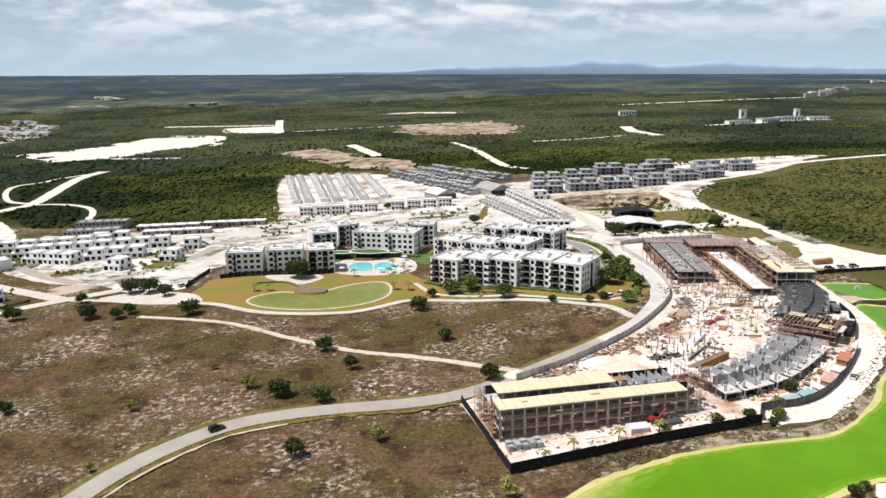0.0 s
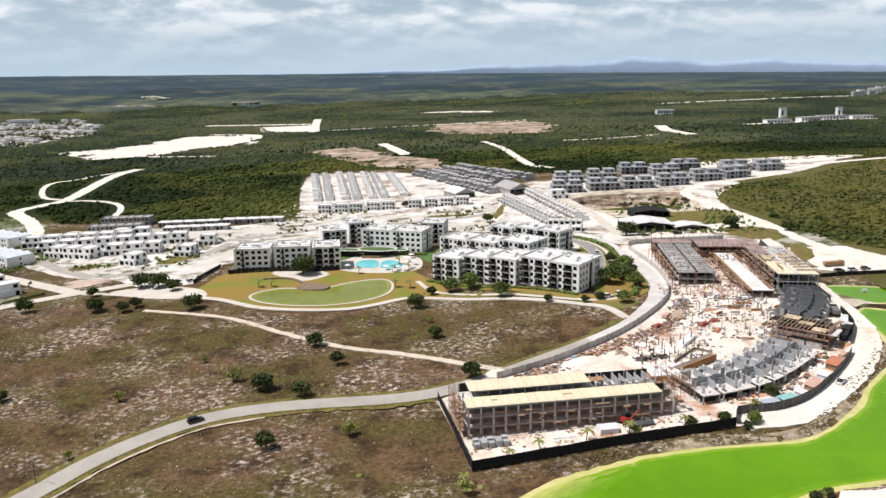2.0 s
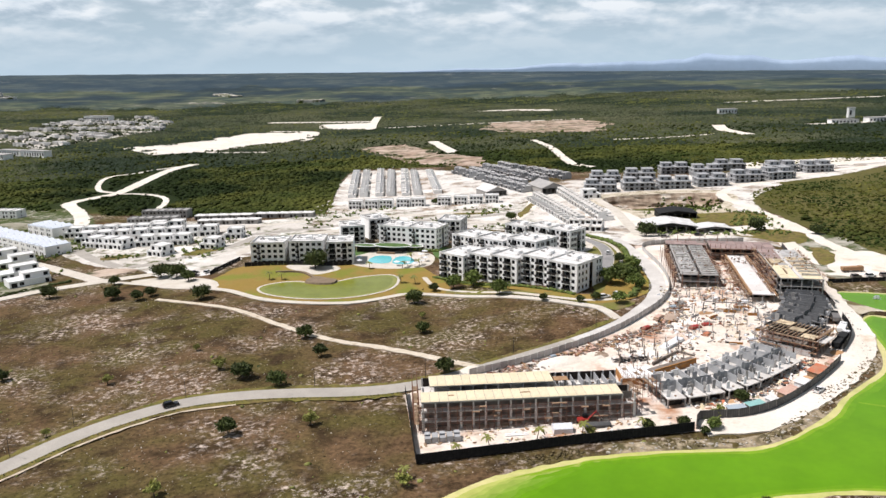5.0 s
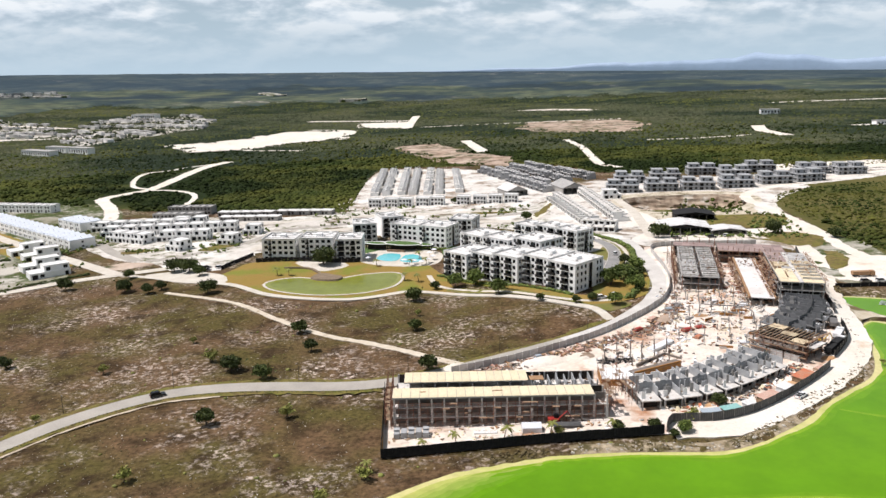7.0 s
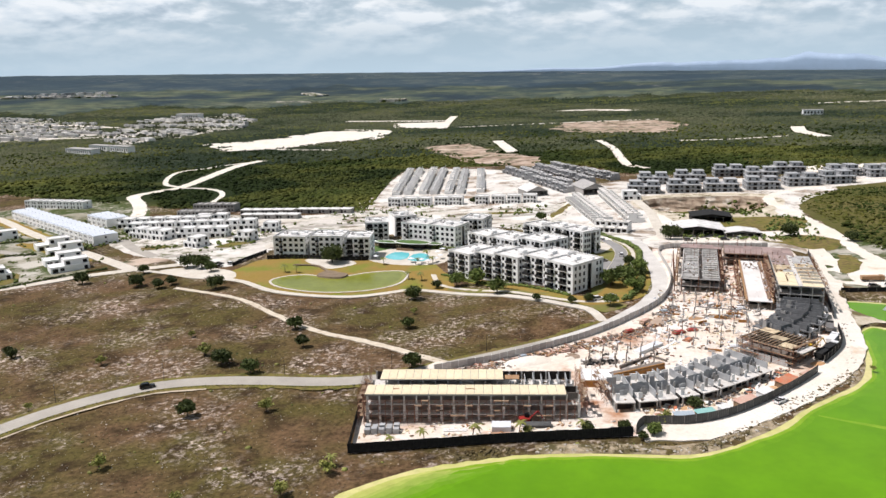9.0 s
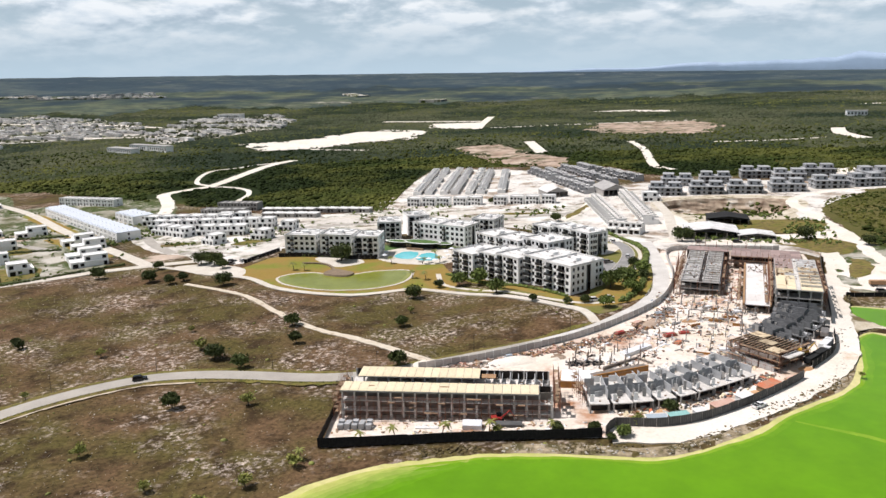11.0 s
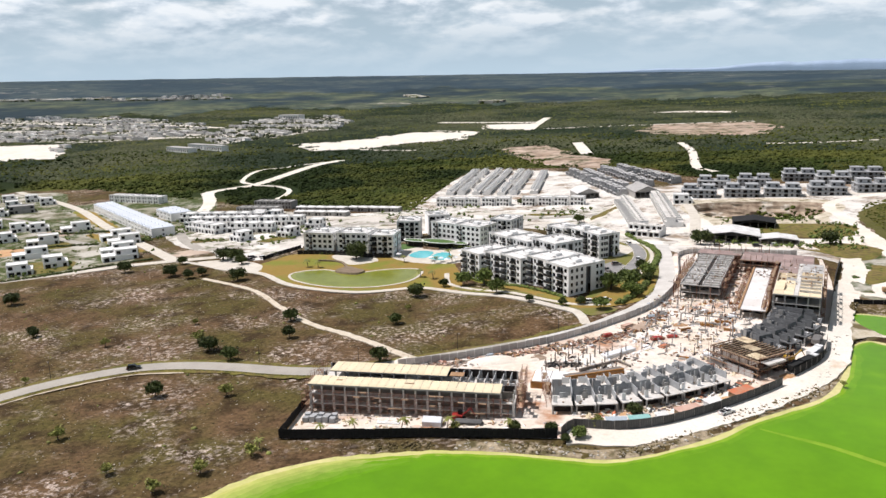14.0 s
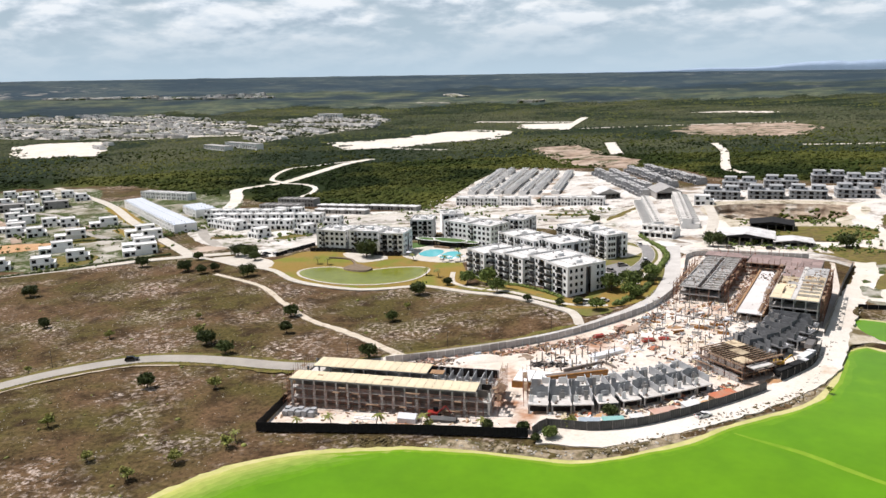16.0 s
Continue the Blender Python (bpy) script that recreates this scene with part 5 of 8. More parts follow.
copy_thing(CROW, pose(63.5, 450.5, G(63, 450), 0, 0, -12))
copy_thing(CROW, pose(70, 449, G(70, 449), 0, 0, -12))


def grey_house(label, group, W=23.0, D=14.0):
    """A three-storey shell with a stepped top storey and open balconies."""
    ob = thing("apartment_house", 0, 0, 0, label, "house", group, z=0)
    bm = bmesh.new()
    for k, (m, L) in enumerate(SIDES(W, D)):
        ops = []
        n = int(L / 3.8)
        for f in range(2):
            for i in range(n):
                x = (i + 0.5) * L / n
                ops.append((x - (1.3 if i % 2 else 0.7), x + (1.3 if i % 2 else 0.7), f * 2.9 + (0.2 if i % 2 else 0.9), f * 2.9 + 2.3))
        wall(bm, L, -1.0, 6.0, ops, m, 0.3)
    part("wall", bm, M["block"], ob)
    # near-black core stands in for the shade inside the shell
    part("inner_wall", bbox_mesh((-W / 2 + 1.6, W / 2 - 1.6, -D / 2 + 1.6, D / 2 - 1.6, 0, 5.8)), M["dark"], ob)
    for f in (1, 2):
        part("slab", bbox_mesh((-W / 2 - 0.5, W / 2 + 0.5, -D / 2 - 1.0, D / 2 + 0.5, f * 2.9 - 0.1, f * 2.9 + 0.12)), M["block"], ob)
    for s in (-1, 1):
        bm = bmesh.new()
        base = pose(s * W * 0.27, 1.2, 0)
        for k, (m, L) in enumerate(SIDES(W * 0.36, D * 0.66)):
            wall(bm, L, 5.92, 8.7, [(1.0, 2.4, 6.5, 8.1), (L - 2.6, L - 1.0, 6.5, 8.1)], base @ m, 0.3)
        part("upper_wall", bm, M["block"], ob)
        # same painted-in shade behind the top-storey windows
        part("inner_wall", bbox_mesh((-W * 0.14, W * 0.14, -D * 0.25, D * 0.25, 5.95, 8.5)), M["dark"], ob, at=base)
        part("roof", bbox_mesh((-W * 0.19, W * 0.19, -D * 0.35, D * 0.35, 8.7, 8.95)), M["block"], ob, at=base)
    return ob


GH = grey_house("grey unfinished three-storey house with open balconies", "grey houses along the pit")
scatter(GH, [(78, 592, 2), (106, 597, 6), (132, 600, 4), (160, 608, 8), (189, 624, 12), (214, 634, 20), (143, 682, 6), (190, 692, 8), (166, 664, 6), (112, 650, 4), (84, 640, 4), (226, 672, 12), (252, 668, 14)], 5)
copy_thing(VIL2, pose(70, 565, G(70, 565), 0, 0, 10))


def hall(label, W, D, H, ridge, wall_mat, roof_mat, x, y, yaw, open_front=True):
    """A shed with a pitched roof on posts."""
    ob = thing("hall", x, y, yaw, label, "hall")
    bm = bmesh.new()
    prof = [(-W / 2 - 0.6, H), (0, ridge), (W / 2 + 0.6, H)]
    A = [[bm.verts.new((px_, s * (D / 2 + 0.6), pz + dz)) for s in (-1, 1)] for dz in (0, 0.2) for px_, pz in prof]
    for i in (0, 1):
        bm.faces.new((A[i][0], A[i + 1][0], A[i + 1][1], A[i][1]))
        bm.faces.new((A[i + 3][0], A[i + 3][1], A[i + 4][1], A[i + 4][0]))
        for s in (0, 1):
            bm.faces.new((A[i][s], A[i + 1][s], A[i + 4][s], A[i + 3][s]))
    for i in (0, 2):
        bm.faces.new((A[i][0], A[i][1], A[i + 3][1], A[i + 3][0]))
    part("roof", bm, M[roof_mat], ob)
    bm = bmesh.new()
    for s in (-1, 1):
        box(bm, s * W / 2 - 0.1, s * W / 2 + 0.1, -D / 2, D / 2, -0.5, H)
    box(bm, -W / 2, W / 2, D / 2 - 0.1, D / 2 + 0.1, -0.5, H)
    part("wall", bm, M[wall_mat], ob)
    for s in (-1, 1):
        gable = bmesh.new()
        gable.faces.new([gable.verts.new((a, s * D / 2, b)) for a, b in ((-W / 2, H), (W / 2, H), (0, ridge))])
        part("gable", gable, M[wall_mat], ob)
    pm = None
    for i in range(6):
        p = pose(-W / 2 + 0.3 + (W - 0.6) * i / 5, -D / 2, 0)
        if pm is None:
            pm = part("post", bbox_mesh((-0.15, 0.15, -0.15, 0.15, -0.5, H)), M["tube"], ob, at=p)
        else:
            share(pm, ob, p)
    return ob


hall("open hall with a grey metal gable roof", 18, 26, 4.5, 8.5, "concrete", "roof_grey", 38, 597, 25)
hall("pale metal gable-roofed store", 16, 20, 4.0, 7.5, "concrete", "white_roof", -3, 588, 30)
hall("white sheet-roofed site shelter, open and dark inside", 27, 20, 4.2, 6.2, "black_net", "white_roof", 108.5, 444, 4)
hall("low white sheet-roofed site store", 18, 12, 2.6, 3.8, "grey_sheet", "white_roof", 131, 440, 8)
hall("low black netted nursery shade hall", 22, 16, 3.5, 5.0, "black_net", "black_net", 118, 484, 4)


# ---- unfinished frames on the building site ----
def frame_block(name, x, y, yaw, W, D, floors, bays, deep, label, group, fh=2.8, slab_mat="concrete", col_mat="concrete", deck="plywood", back=True, top=True, pier=0.2, sill_mat="concrete_dark"):
    """Floors on columns: slab, column and wall panels are parts. Origin at the front-left corner, front towards -y."""
    ob = thing(name, x, y, yaw, label, "building", group)
    cm = pm = qm = None
    for f in range(floors + 1):
        if f == floors and not top:
            continue
        z = f * fh
        part("slab", bbox_mesh((-0.15, W + 0.15, -0.15, D + 0.15, z - (0.9 if f == 0 else 0.28), z)), M[slab_mat], ob)
    for f in range(floors):
        for i in range(bays + 1):
            for j in range(deep + 1):
                p = pose(0.2 + (W - 0.4) * i / bays, 0.2 + (D - 0.4) * j / deep, f * fh)
                if j == 0 and pier > 0.2 and f < floors - 1:
                    if qm is None:
                        qm = part("pier", bbox_mesh((-pier, pier, -0.2, 0.2, 0, fh - 0.28)), M[col_mat], ob, at=p)
                    else:
                        share(qm, ob, p)
                    continue
                if cm is None:
                    cm = part("column", bbox_mesh((-0.2, 0.2, -0.2, 0.2, 0, fh - 0.28)), M[col_mat], ob, at=p)
                else:
                    share(cm, ob, p)
        # near-black panels behind each bay put shade into the openings
        if back:
            for i in range(bays):
                for j in range(1, deep + 1):
                    if random.random() < 0.85:
                        w = (W - 0.4) / bays - 0.44
                        p = pose(0.42 + (W - 0.4) * i / bays, 0.14 + (D - 0.4) * j / deep, f * fh)
                        if pm is None:
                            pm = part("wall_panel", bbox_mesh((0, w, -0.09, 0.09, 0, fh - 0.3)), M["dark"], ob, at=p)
                        else:
                            share(pm, ob, p)
            wp = None
            for i in range(bays):
                if random.random() < (0.06 if pier > 0.2 else 0.6):
                    w = (W - 0.4) / bays - 0.44
                    p = pose(0.42 + (W - 0.4) * i / bays, 0.2, f * fh)
                    if wp is None:
                        wp = part("sill_wall", bbox_mesh((0, w, -0.08, 0.08, 0, random.choice((0.5, 0.9)))), M[sill_mat], ob, at=p)
                    else:
                        share(wp, ob, p)
    return ob


def scaffold(x, y, yaw, L, H, label, z=None, lift=1.9, bay=2.2, depth=1.0, mat="rust", boards=0.6, ragged=0.8, braces=0.2):
    ob = thing("scaffold", x, y, yaw, label, "scaffold", "scaffolding on the building site", z=z)
    n = max(1, round(L / bay))
    posts = {}
    for i in range(n + 1):
        for yy in (0, depth):
            h = round(H + random.choice((0, 0, 0.6, 1.0)) * ragged, 1)
            p = pose(L * i / n, yy, 0)
            if h not in posts:
                bm = bmesh.new()
                cyl(bm, (0, 0, -0.4), (0, 0, h), 0.05, n=5)
                posts[h] = part("standard", bm, M[mat], ob, at=p)
            else:
                share(posts[h], ob, p)
    k = int(H / lift)
    lm = dm = bm_ = None
    for f in range(1, k + 1):
        for yy in (0, depth):
            if lm is None:
                bm = bmesh.new()
                cyl(bm, (-0.3, 0, 0), (L + 0.3, 0, 0), 0.045, n=5)
                lm = part("ledger", bm, M[mat], ob, at=pose(0, yy, f * lift))
            else:
                share(lm, ob, pose(0, yy, f * lift))
        for i in range(n):
            if random.random() < boards:
                if bm_ is None:
                    bm_ = part("board", bbox_mesh((0, L / n, 0.1, depth - 0.1, 0.06, 0.12)), M["timber"], ob, at=pose(L * i / n, 0, f * lift))
                else:
                    share(bm_, ob, pose(L * i / n, 0, f * lift))
            if random.random() < braces:
                if dm is None:
                    bm = bmesh.new()
                    cyl(bm, (0, 0, -lift), (L / n, 0, 0), 0.04, n=5)
                    dm = part("brace", bm, M[mat], ob, at=pose(L * i / n, -0.03, f * lift))
                else:
                    share(dm, ob, pose(L * i / n, -0.03, f * lift))
    return ob


def deck_panels(parent, x0, x1, y0, y1, z, nx_, ny_, mat="plywood", drop=0.0):
    """Boarded roof deck: each panel a part, with narrow joints."""
    w, d = (x1 - x0) / nx_, (y1 - y0) / ny_
    pm = None
    for i in range(nx_):
        for j in range(ny_):
            if random.random() < drop:
                continue
            p = pose(x0 + w * i, y0 + d * j, z + random.uniform(0, 0.03), random.uniform(-0.3, 0.3), random.uniform(-0.3, 0.3))
            if pm is None:
                pm = part("deck_panel", bbox_mesh((0.06, w - 0.06, 0.06, d - 0.06, 0.02, 0.09)), M[mat], parent, at=p)
            else:
                share(pm, parent, p)


# the long block by the lake
NB_YAW = 12.4
nb = frame_block("unfinished_block", 13.6, 188.2, NB_YAW, 57.0, 6.4, 3, 17, 2, "unfinished three-storey concrete block with pale boarded roof and scaffolding", "", top=False, slab_mat="slab_white", col_mat="slab_white", pier=0.33, sill_mat="concrete_dark")
part("roof_slab", bbox_mesh((-0.3, 53.4, -0.4, 6.2, 8.2, 8.42)), M["concrete"], nb)
deck_panels(nb, -0.3, 53.4, -0.4, 6.2, 8.42, 22, 1)
for x in (7.0, 26.5, 27.6):
    part("board", bbox_mesh((x, x + 1.6, 3.0, 3.5, 8.5, 8.62)), M["brown_sheet"], nb)
part("fascia", bbox_mesh((-0.3, 53.4, -0.46, -0.4, 8.05, 8.5)), M["concrete"], nb)
# wall added behind the facade to make its openings look dark
part("inner_wall", bbox_mesh((0.3, 56.6, 2.3, 2.5, 0.1, 7.9)), M["concrete_dark"], nb, "dark backing wall added to darken the open front")
nb2 = frame_block("unfinished_block", *(pose(13.6, 188.2, 0, 0, 0, NB_YAW) @ Vector((0.5, 10.4, 0))).xy, NB_YAW, 56.0, 7.0, 3, 16, 1, "rear wing of bare concrete, partly roofed in pale boards", "", top=False, slab_mat="slab_white", col_mat="concrete_light")
part("roof_slab", bbox_mesh((2.0, 36.5, -0.3, 7.2, 8.2, 8.42)), M["concrete"], nb2)
deck_panels(nb2, 2.0, 36.5, -0.3, 7.2, 8.42, 15, 1)
for i in range(8):
    part("wall_panel", bbox_mesh((38 + i * 2.3, 38.2 + i * 2.3, 0.5, 6.6, 5.6, 7.4 + 0.5 * (i % 2))), M["block"], nb2)
    part("wall_panel", bbox_mesh((38.2 + i * 2.3, 39.6 + i * 2.3, 0.4, 0.6, 5.6, 6.9 + 0.8 * (i % 3 == 0))), M["white"], nb2)
part("board", bbox_mesh((37.0, 41.0, 1.0, 4.0, 8.0, 8.1)), M["brown_sheet"], nb2)
loc = lambda a, b: tuple((pose(13.6, 188.2, 0, 0, 0, NB_YAW) @ Vector((a, b, 0))).xy)
scaffold(*loc(-0.5, -1.8), NB_YAW, 56.0, 7.0, "rusty tube scaffold along the lake front of the block", boards=0.12, braces=0.5, lift=1.4, bay=1.9)
scaffold(*loc(-2.2, 17.5), NB_YAW - 90, 18.5, 9.4, "dense rusty scaffold at the gable end of the block", depth=1.4, bay=1.6, boards=0.5)
scaffold(*loc(57.6, 17.5), NB_YAW - 90, 17.0, 8.6, "rusty scaffold at the unfinished end of the block", depth=1.4, bay=1.8, boards=0.4)
scaffold(*loc(0, 7.0), NB_YAW, 52.0, 7.4, "rusty scaffold in the narrow court of the block", boards=0.3, bay=2.6)


def shell_unit(label, group, W=5.4, D=18.0, variant=0):
    """Ground floor on columns with an upper storey of bare block walls, no roof yet."""
    ob = thing("house_shell", 0, 0, 0, label, "building", group, z=0)
    part("slab", bbox_mesh((-W / 2, W / 2, -D / 2, D / 2, 2.5, 2.8)), M["slab_white"], ob, "pale concrete floor slab")
    part("footing", bbox_mesh((-W / 2, W / 2, -D / 2, D / 2, -1.0, 0.05)), M["concrete"], ob)
    cm = None
    for i in (-1, 1):
        for j in range(5):
            p = pose(i * (W / 2 - 0.25), -D / 2 + 0.3 + (D - 0.6) * j / 4, 0.05)
            if cm is None:
                cm = part("column", bbox_mesh((-0.18, 0.18, -0.18, 0.18, 0, 2.45)), M["concrete"], ob, at=p)
            else:
                share(cm, ob, p)
    # near-black backing paints shade into the open ground floor
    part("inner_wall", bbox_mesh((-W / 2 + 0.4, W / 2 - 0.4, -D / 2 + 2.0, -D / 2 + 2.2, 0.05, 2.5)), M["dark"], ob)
    part("cross_wall", bbox_mesh((W / 2 - 0.22, W / 2 - 0.02, -D / 2 + random.uniform(1.4, 3.5), D / 2 - random.uniform(1.0, 4.0), 2.8, 5.0 + random.uniform(-0.3, 0.3))), M["block"], ob)
    bm = bmesh.new()
    wall(bm, W - 0.5, 2.8, 5.4, [(1.2, 2.2, 2.85, 5.0)], pose(-W / 2 + 0.2, -2.5, 0))
    wall(bm, W - 0.5, 2.8, 5.4, [(1.2, 2.2, 2.85, 5.0)], pose(W / 2 - 0.3, -2.35, 0, 0, 0, 180))
    part("partition", bm, M["block"], ob)
    part("partition", bbox_mesh((-W / 2 + 0.2, -W / 2 + 2.0, 3.0, 3.2, 2.8, 5.2)), M["block"], ob)
    part("partition", bbox_mesh((0.2, W / 2 - 0.3, 6.0, 6.2, 2.8, 4.6)), M["white"], ob)
    part("stub_wall", bbox_mesh((-W / 2 + 0.3, -W / 2 + 1.4, -D / 2 + 1.5, -D / 2 + 1.7, 2.8, 4.8)), M["white"], ob)
    for i in range(7):
        x, y, h = random.uniform(-W / 2 + 0.4, W / 2 - 1.6), random.uniform(-D / 2 + 2.0, D / 2 - 1.2), random.uniform(0.8, 2.6)
        w, d = random.choice(((1.5, 0.18), (0.18, 2.2), (1.0, 0.18), (0.18, 1.4), (0.35, 0.35)))
        part("partition", bbox_mesh((x, min(x + w, W / 2 - 0.3), y, y + d, 2.8, 2.8 + h)), M["block" if i % 3 else "concrete"], ob)
    bm = bmesh.new()
    for i in range(16):
        x, y, s = random.uniform(-W / 2 + 0.4, W / 2 - 0.8), random.uniform(-D / 2 + 0.4, D / 2 - 0.6), random.uniform(0.15, 0.5)
        box(bm, x, x + s * 1.4, y, y + s, 2.8, 2.8 + s * 0.8, None, i % 3)
    tagged(part("loose_material", bm, [M["timber"], M["concrete_dark"], M["white"]], ob), kind="stuff")
    return ob


SHELLS = [shell_unit("grey block-walled house shell open to the sky", "curved row of house shells") for _ in range(3)]
line = curve([(76.5, 214), (84, 216.5), (94, 221.5), (104, 230.5), (115, 242.5)], 0.5)
dist, k, last = 0.0, 0, None
for a, b in zip(line, line[1:]):
    dist += (b - a).length
    if dist >= 5.45 * k + 2.0 and k < 9:
        yaw = math.degrees(math.atan2((b - a).y, (b - a).x))
        m = pose(a.x, a.y, G(a.x, a.y), 0, 0, yaw)
        if k < 3:
            SHELLS[k].matrix_basis = m
        else:
            copy_thing(SHELLS[(k * 2) % 3], m)
        k += 1
scaffold(70.5, 222, -68, 14, 6.5, "rusty scaffold at the end of the shell row", depth=1.2)

# terrace of bare walls further round
SH2 = shell_unit("dark grey block-walled house shell open to the sky", "stepped row of dark house shells", W=5.6, D=16.5)
part("cross_wall", bbox_mesh((-0.1, 0.1, -6.5, 7.0, 2.8, 4.8)), M["block"], SH2)
part("gutter", bbox_mesh((-2.75, 2.75, 0.2, 1.5, 2.82, 2.9)), M["white_roof"], SH2, "white strip between the two wings")
part("cross_wall", bbox_mesh((-5.6 / 2 + 1.2, -5.6 / 2 + 1.38, -7.0, 6.0, 2.8, 4.6)), M["block"], SH2)
for o in SH2.children_recursive:
    if o.data.materials[0] in (M["white"], M["slab_white"], M["block"]):
        o.data.materials[0] = M["block_dark"]
pts = [(127.5, 270.5, 46), (131.5, 275.5, 54), (134.5, 281.0, 64), (136.8, 287.0, 72), (137.6, 292.4, 82)]
for i, (x, y, a) in enumerate(pts):
    m = pose(x, y, G(x, y), 0, 0, a)
    if i == 0:
        SH2.matrix_basis = m
    else:
        copy_thing(SH2, m)

b4 = frame_block("unfinished_block", 114.5, 256.5, -37.5, 16.5, 13.5, 2, 5, 3, "dark two-storey concrete frame bristling with props", "", slab_mat="concrete_dark", col_mat="concrete_dark", top=False)
joist = beam = None
for i in range(13):
    p = pose(0.3 + i * 1.32, 0, 5.5)
    if joist is None:
        joist = part("joist", bbox_mesh((-0.12, 0.12, -0.6, 14.0, 0, 0.3)), M["timber"], b4, at=p)
    else:
        share(joist, b4, p)
for i in range(4):
    part("edge_beam", bbox_mesh((-0.4, 16.9, i * 4.4 - 0.2, i * 4.4 + 0.2, 5.2, 5.5)), M["concrete_dark"], b4)
for x0, x1, y0, y1 in ((0.6, 5.6, 9.0, 13.0), (6.4, 11.2, 5.0, 8.6), (12.0, 16.4, 0.2, 4.4)):
    part("deck_panel", bbox_mesh((x0, x1, y0, y1, 5.82, 5.9)), M["site_ply"], b4)
for i in range(3):
    part("retaining_wall", bbox_mesh((0.3 + i * 5.5, 5.2 + i * 5.5, -1.2, -0.8, -0.6, 2.4)), M["concrete_light"], b4, "beige retaining wall panel")
part("landing_slab", bbox_mesh((16.9, 19.6, 1.0, 8.5, 4.9, 5.2)), M["slab_white"], b4)
scaffold(113.5, 255.0, -37.5, 18, 6.8, "brown scaffold against the dark frame", boards=0.7)
scaffold(129.0, 246.5, 52, 14, 6.8, "brown scaffold on the flank of the dark frame", boards=0.7)
b5 = frame_block("unfinished_block", 130.4, 297.6, -3, 15.0, 48.0, 3, 4, 8, "long three-storey concrete frame with pale boarded roof", "", fh=3.0)
part("gutter_slab", bbox_mesh((6.6, 7.9, -0.1, 48.0, 9.02, 9.14)), M["slab_white"], b5)
deck_panels(b5, 0, 6.5, 0, 20, 9.0, 2, 4, mat="plywood", drop=0.05)
deck_panels(b5, 0, 6.5, 20, 31, 9.0, 2, 3, mat="site_ply", drop=0.1)
deck_panels(b5, 0, 6.5, 31, 48, 9.0, 2, 3, mat="mauve_deck", drop=0.0)
deck_panels(b5, 8.0, 15.0, 0, 18, 9.0, 2, 4, mat="plywood", drop=0.05)
deck_panels(b5, 8.0, 15.0, 18, 34, 9.0, 3, 6, mat="site_ply", drop=0.15)
deck_panels(b5, 8.0, 15.0, 34, 48, 9.0, 3, 4, mat="concrete_light", drop=0.2)
for y0 in (4.6, 9.6, 14.0, 19.0, 25.0):
    part("upstand", bbox_mesh((8.2, 14.8, y0, y0 + 0.25, 9.1, 9.9)), M["slab_white"], b5)
for x0, y0, y1 in ((3.2, 6.0, 13.0), (11.4, 10.0, 22.0), (0.3, 18.0, 30.0)):
    part("upstand", bbox_mesh((x0, x0 + 0.25, y0, y1, 9.1, 9.8)), M["timber"], b5)
scaffold(147.0, 299, 87, 46, 9.6, "rusty scaffold along the haul road side", boards=0.4)
scaffold(129.4, 299, 87, 46, 9.6, "red-brown scaffold between the frames", boards=0.6)
b6 = frame_block("unfinished_block", 97.6, 317.5, -2.4, 14.4, 53.0, 2, 4, 8, "long two-storey concrete frame with grey roof slabs and starter bars", "", slab_mat="roof_grey", col_mat="concrete_dark")
# near-black strip on the unbroken slab, painted as a shaded gap
part("roof_gap", bbox_mesh((6.7, 7.9, 0.2, 53, 5.61, 5.66)), M["dark"], b6)
bm = bmesh.new()
for i in range(90):
    x, y = random.choice((0.4, 4.6, 6.5, 8.0, 10.2, 14.0)) + random.uniform(-0.2, 0.2), random.uniform(0, 53)
    cyl(bm, (x, y, 5.6), (x, y, 6.6), 0.06, n=4)
tagged(part("starter_bar", bm, M["rust"], b6), kind="stuff")
beam = None
for i in range(15):
    for x in (0.2, 8.0):
        p = pose(x, 1.0 + i * 3.6, 5.6)
        if random.random() < 0.2:
            continue
        if beam is None:
            beam = part("roof_beam", bbox_mesh((0, 6.2, -0.16, 0.16, 0, 0.6)), M["slab_white"], b6, at=p)
        else:
            share(beam, b6, p)
for x in (0.1, 6.3, 8.0, 14.0):
    part("roof_beam", bbox_mesh((x, x + 0.3, 0.4, 52.6, 5.6, 6.15)), M["concrete"], b6)
scaffold(96.0, 318, 87.6, 52, 7.2, "red-brown scaffold along the road side", boards=0.6, bay=2.8)
scaffold(113.6, 318, 87.6, 52, 6.8, "red-brown scaffold along the court side", boards=0.5, bay=2.8)
b7 = frame_block("unfinished_block", 117.0, 362.5, -3, 28.0, 16.0, 2, 6, 3, "two-storey frame with a reddish deck", "", slab_mat="concrete_dark", col_mat="concrete_dark")
deck_panels(b7, 0, 28, 0, 16, 5.6, 7, 3, mat="mauve_deck", drop=0.04)
b9 = frame_block("unfinished_block", 98.5, 373.0, -3, 18.0, 8.0, 2, 4, 2, "low two-storey frame with a faded reddish deck", "", slab_mat="concrete_dark", col_mat="concrete_dark")
deck_panels(b9, 0, 18, 0, 8, 5.6, 5, 2, mat="mauve_deck", drop=0.04)
scaffold(116.5, 361.0, -3, 22, 7.4, "red scaffold on the end frame", boards=0.6)
b8 = frame_block("unfinished_block", 120.4, 296.0, -2.6, 8.0, 62.0, 1, 2, 9, "single-storey frame with a white roof slab", "", slab_mat="white_slab", col_mat="concrete_dark", fh=3.4)
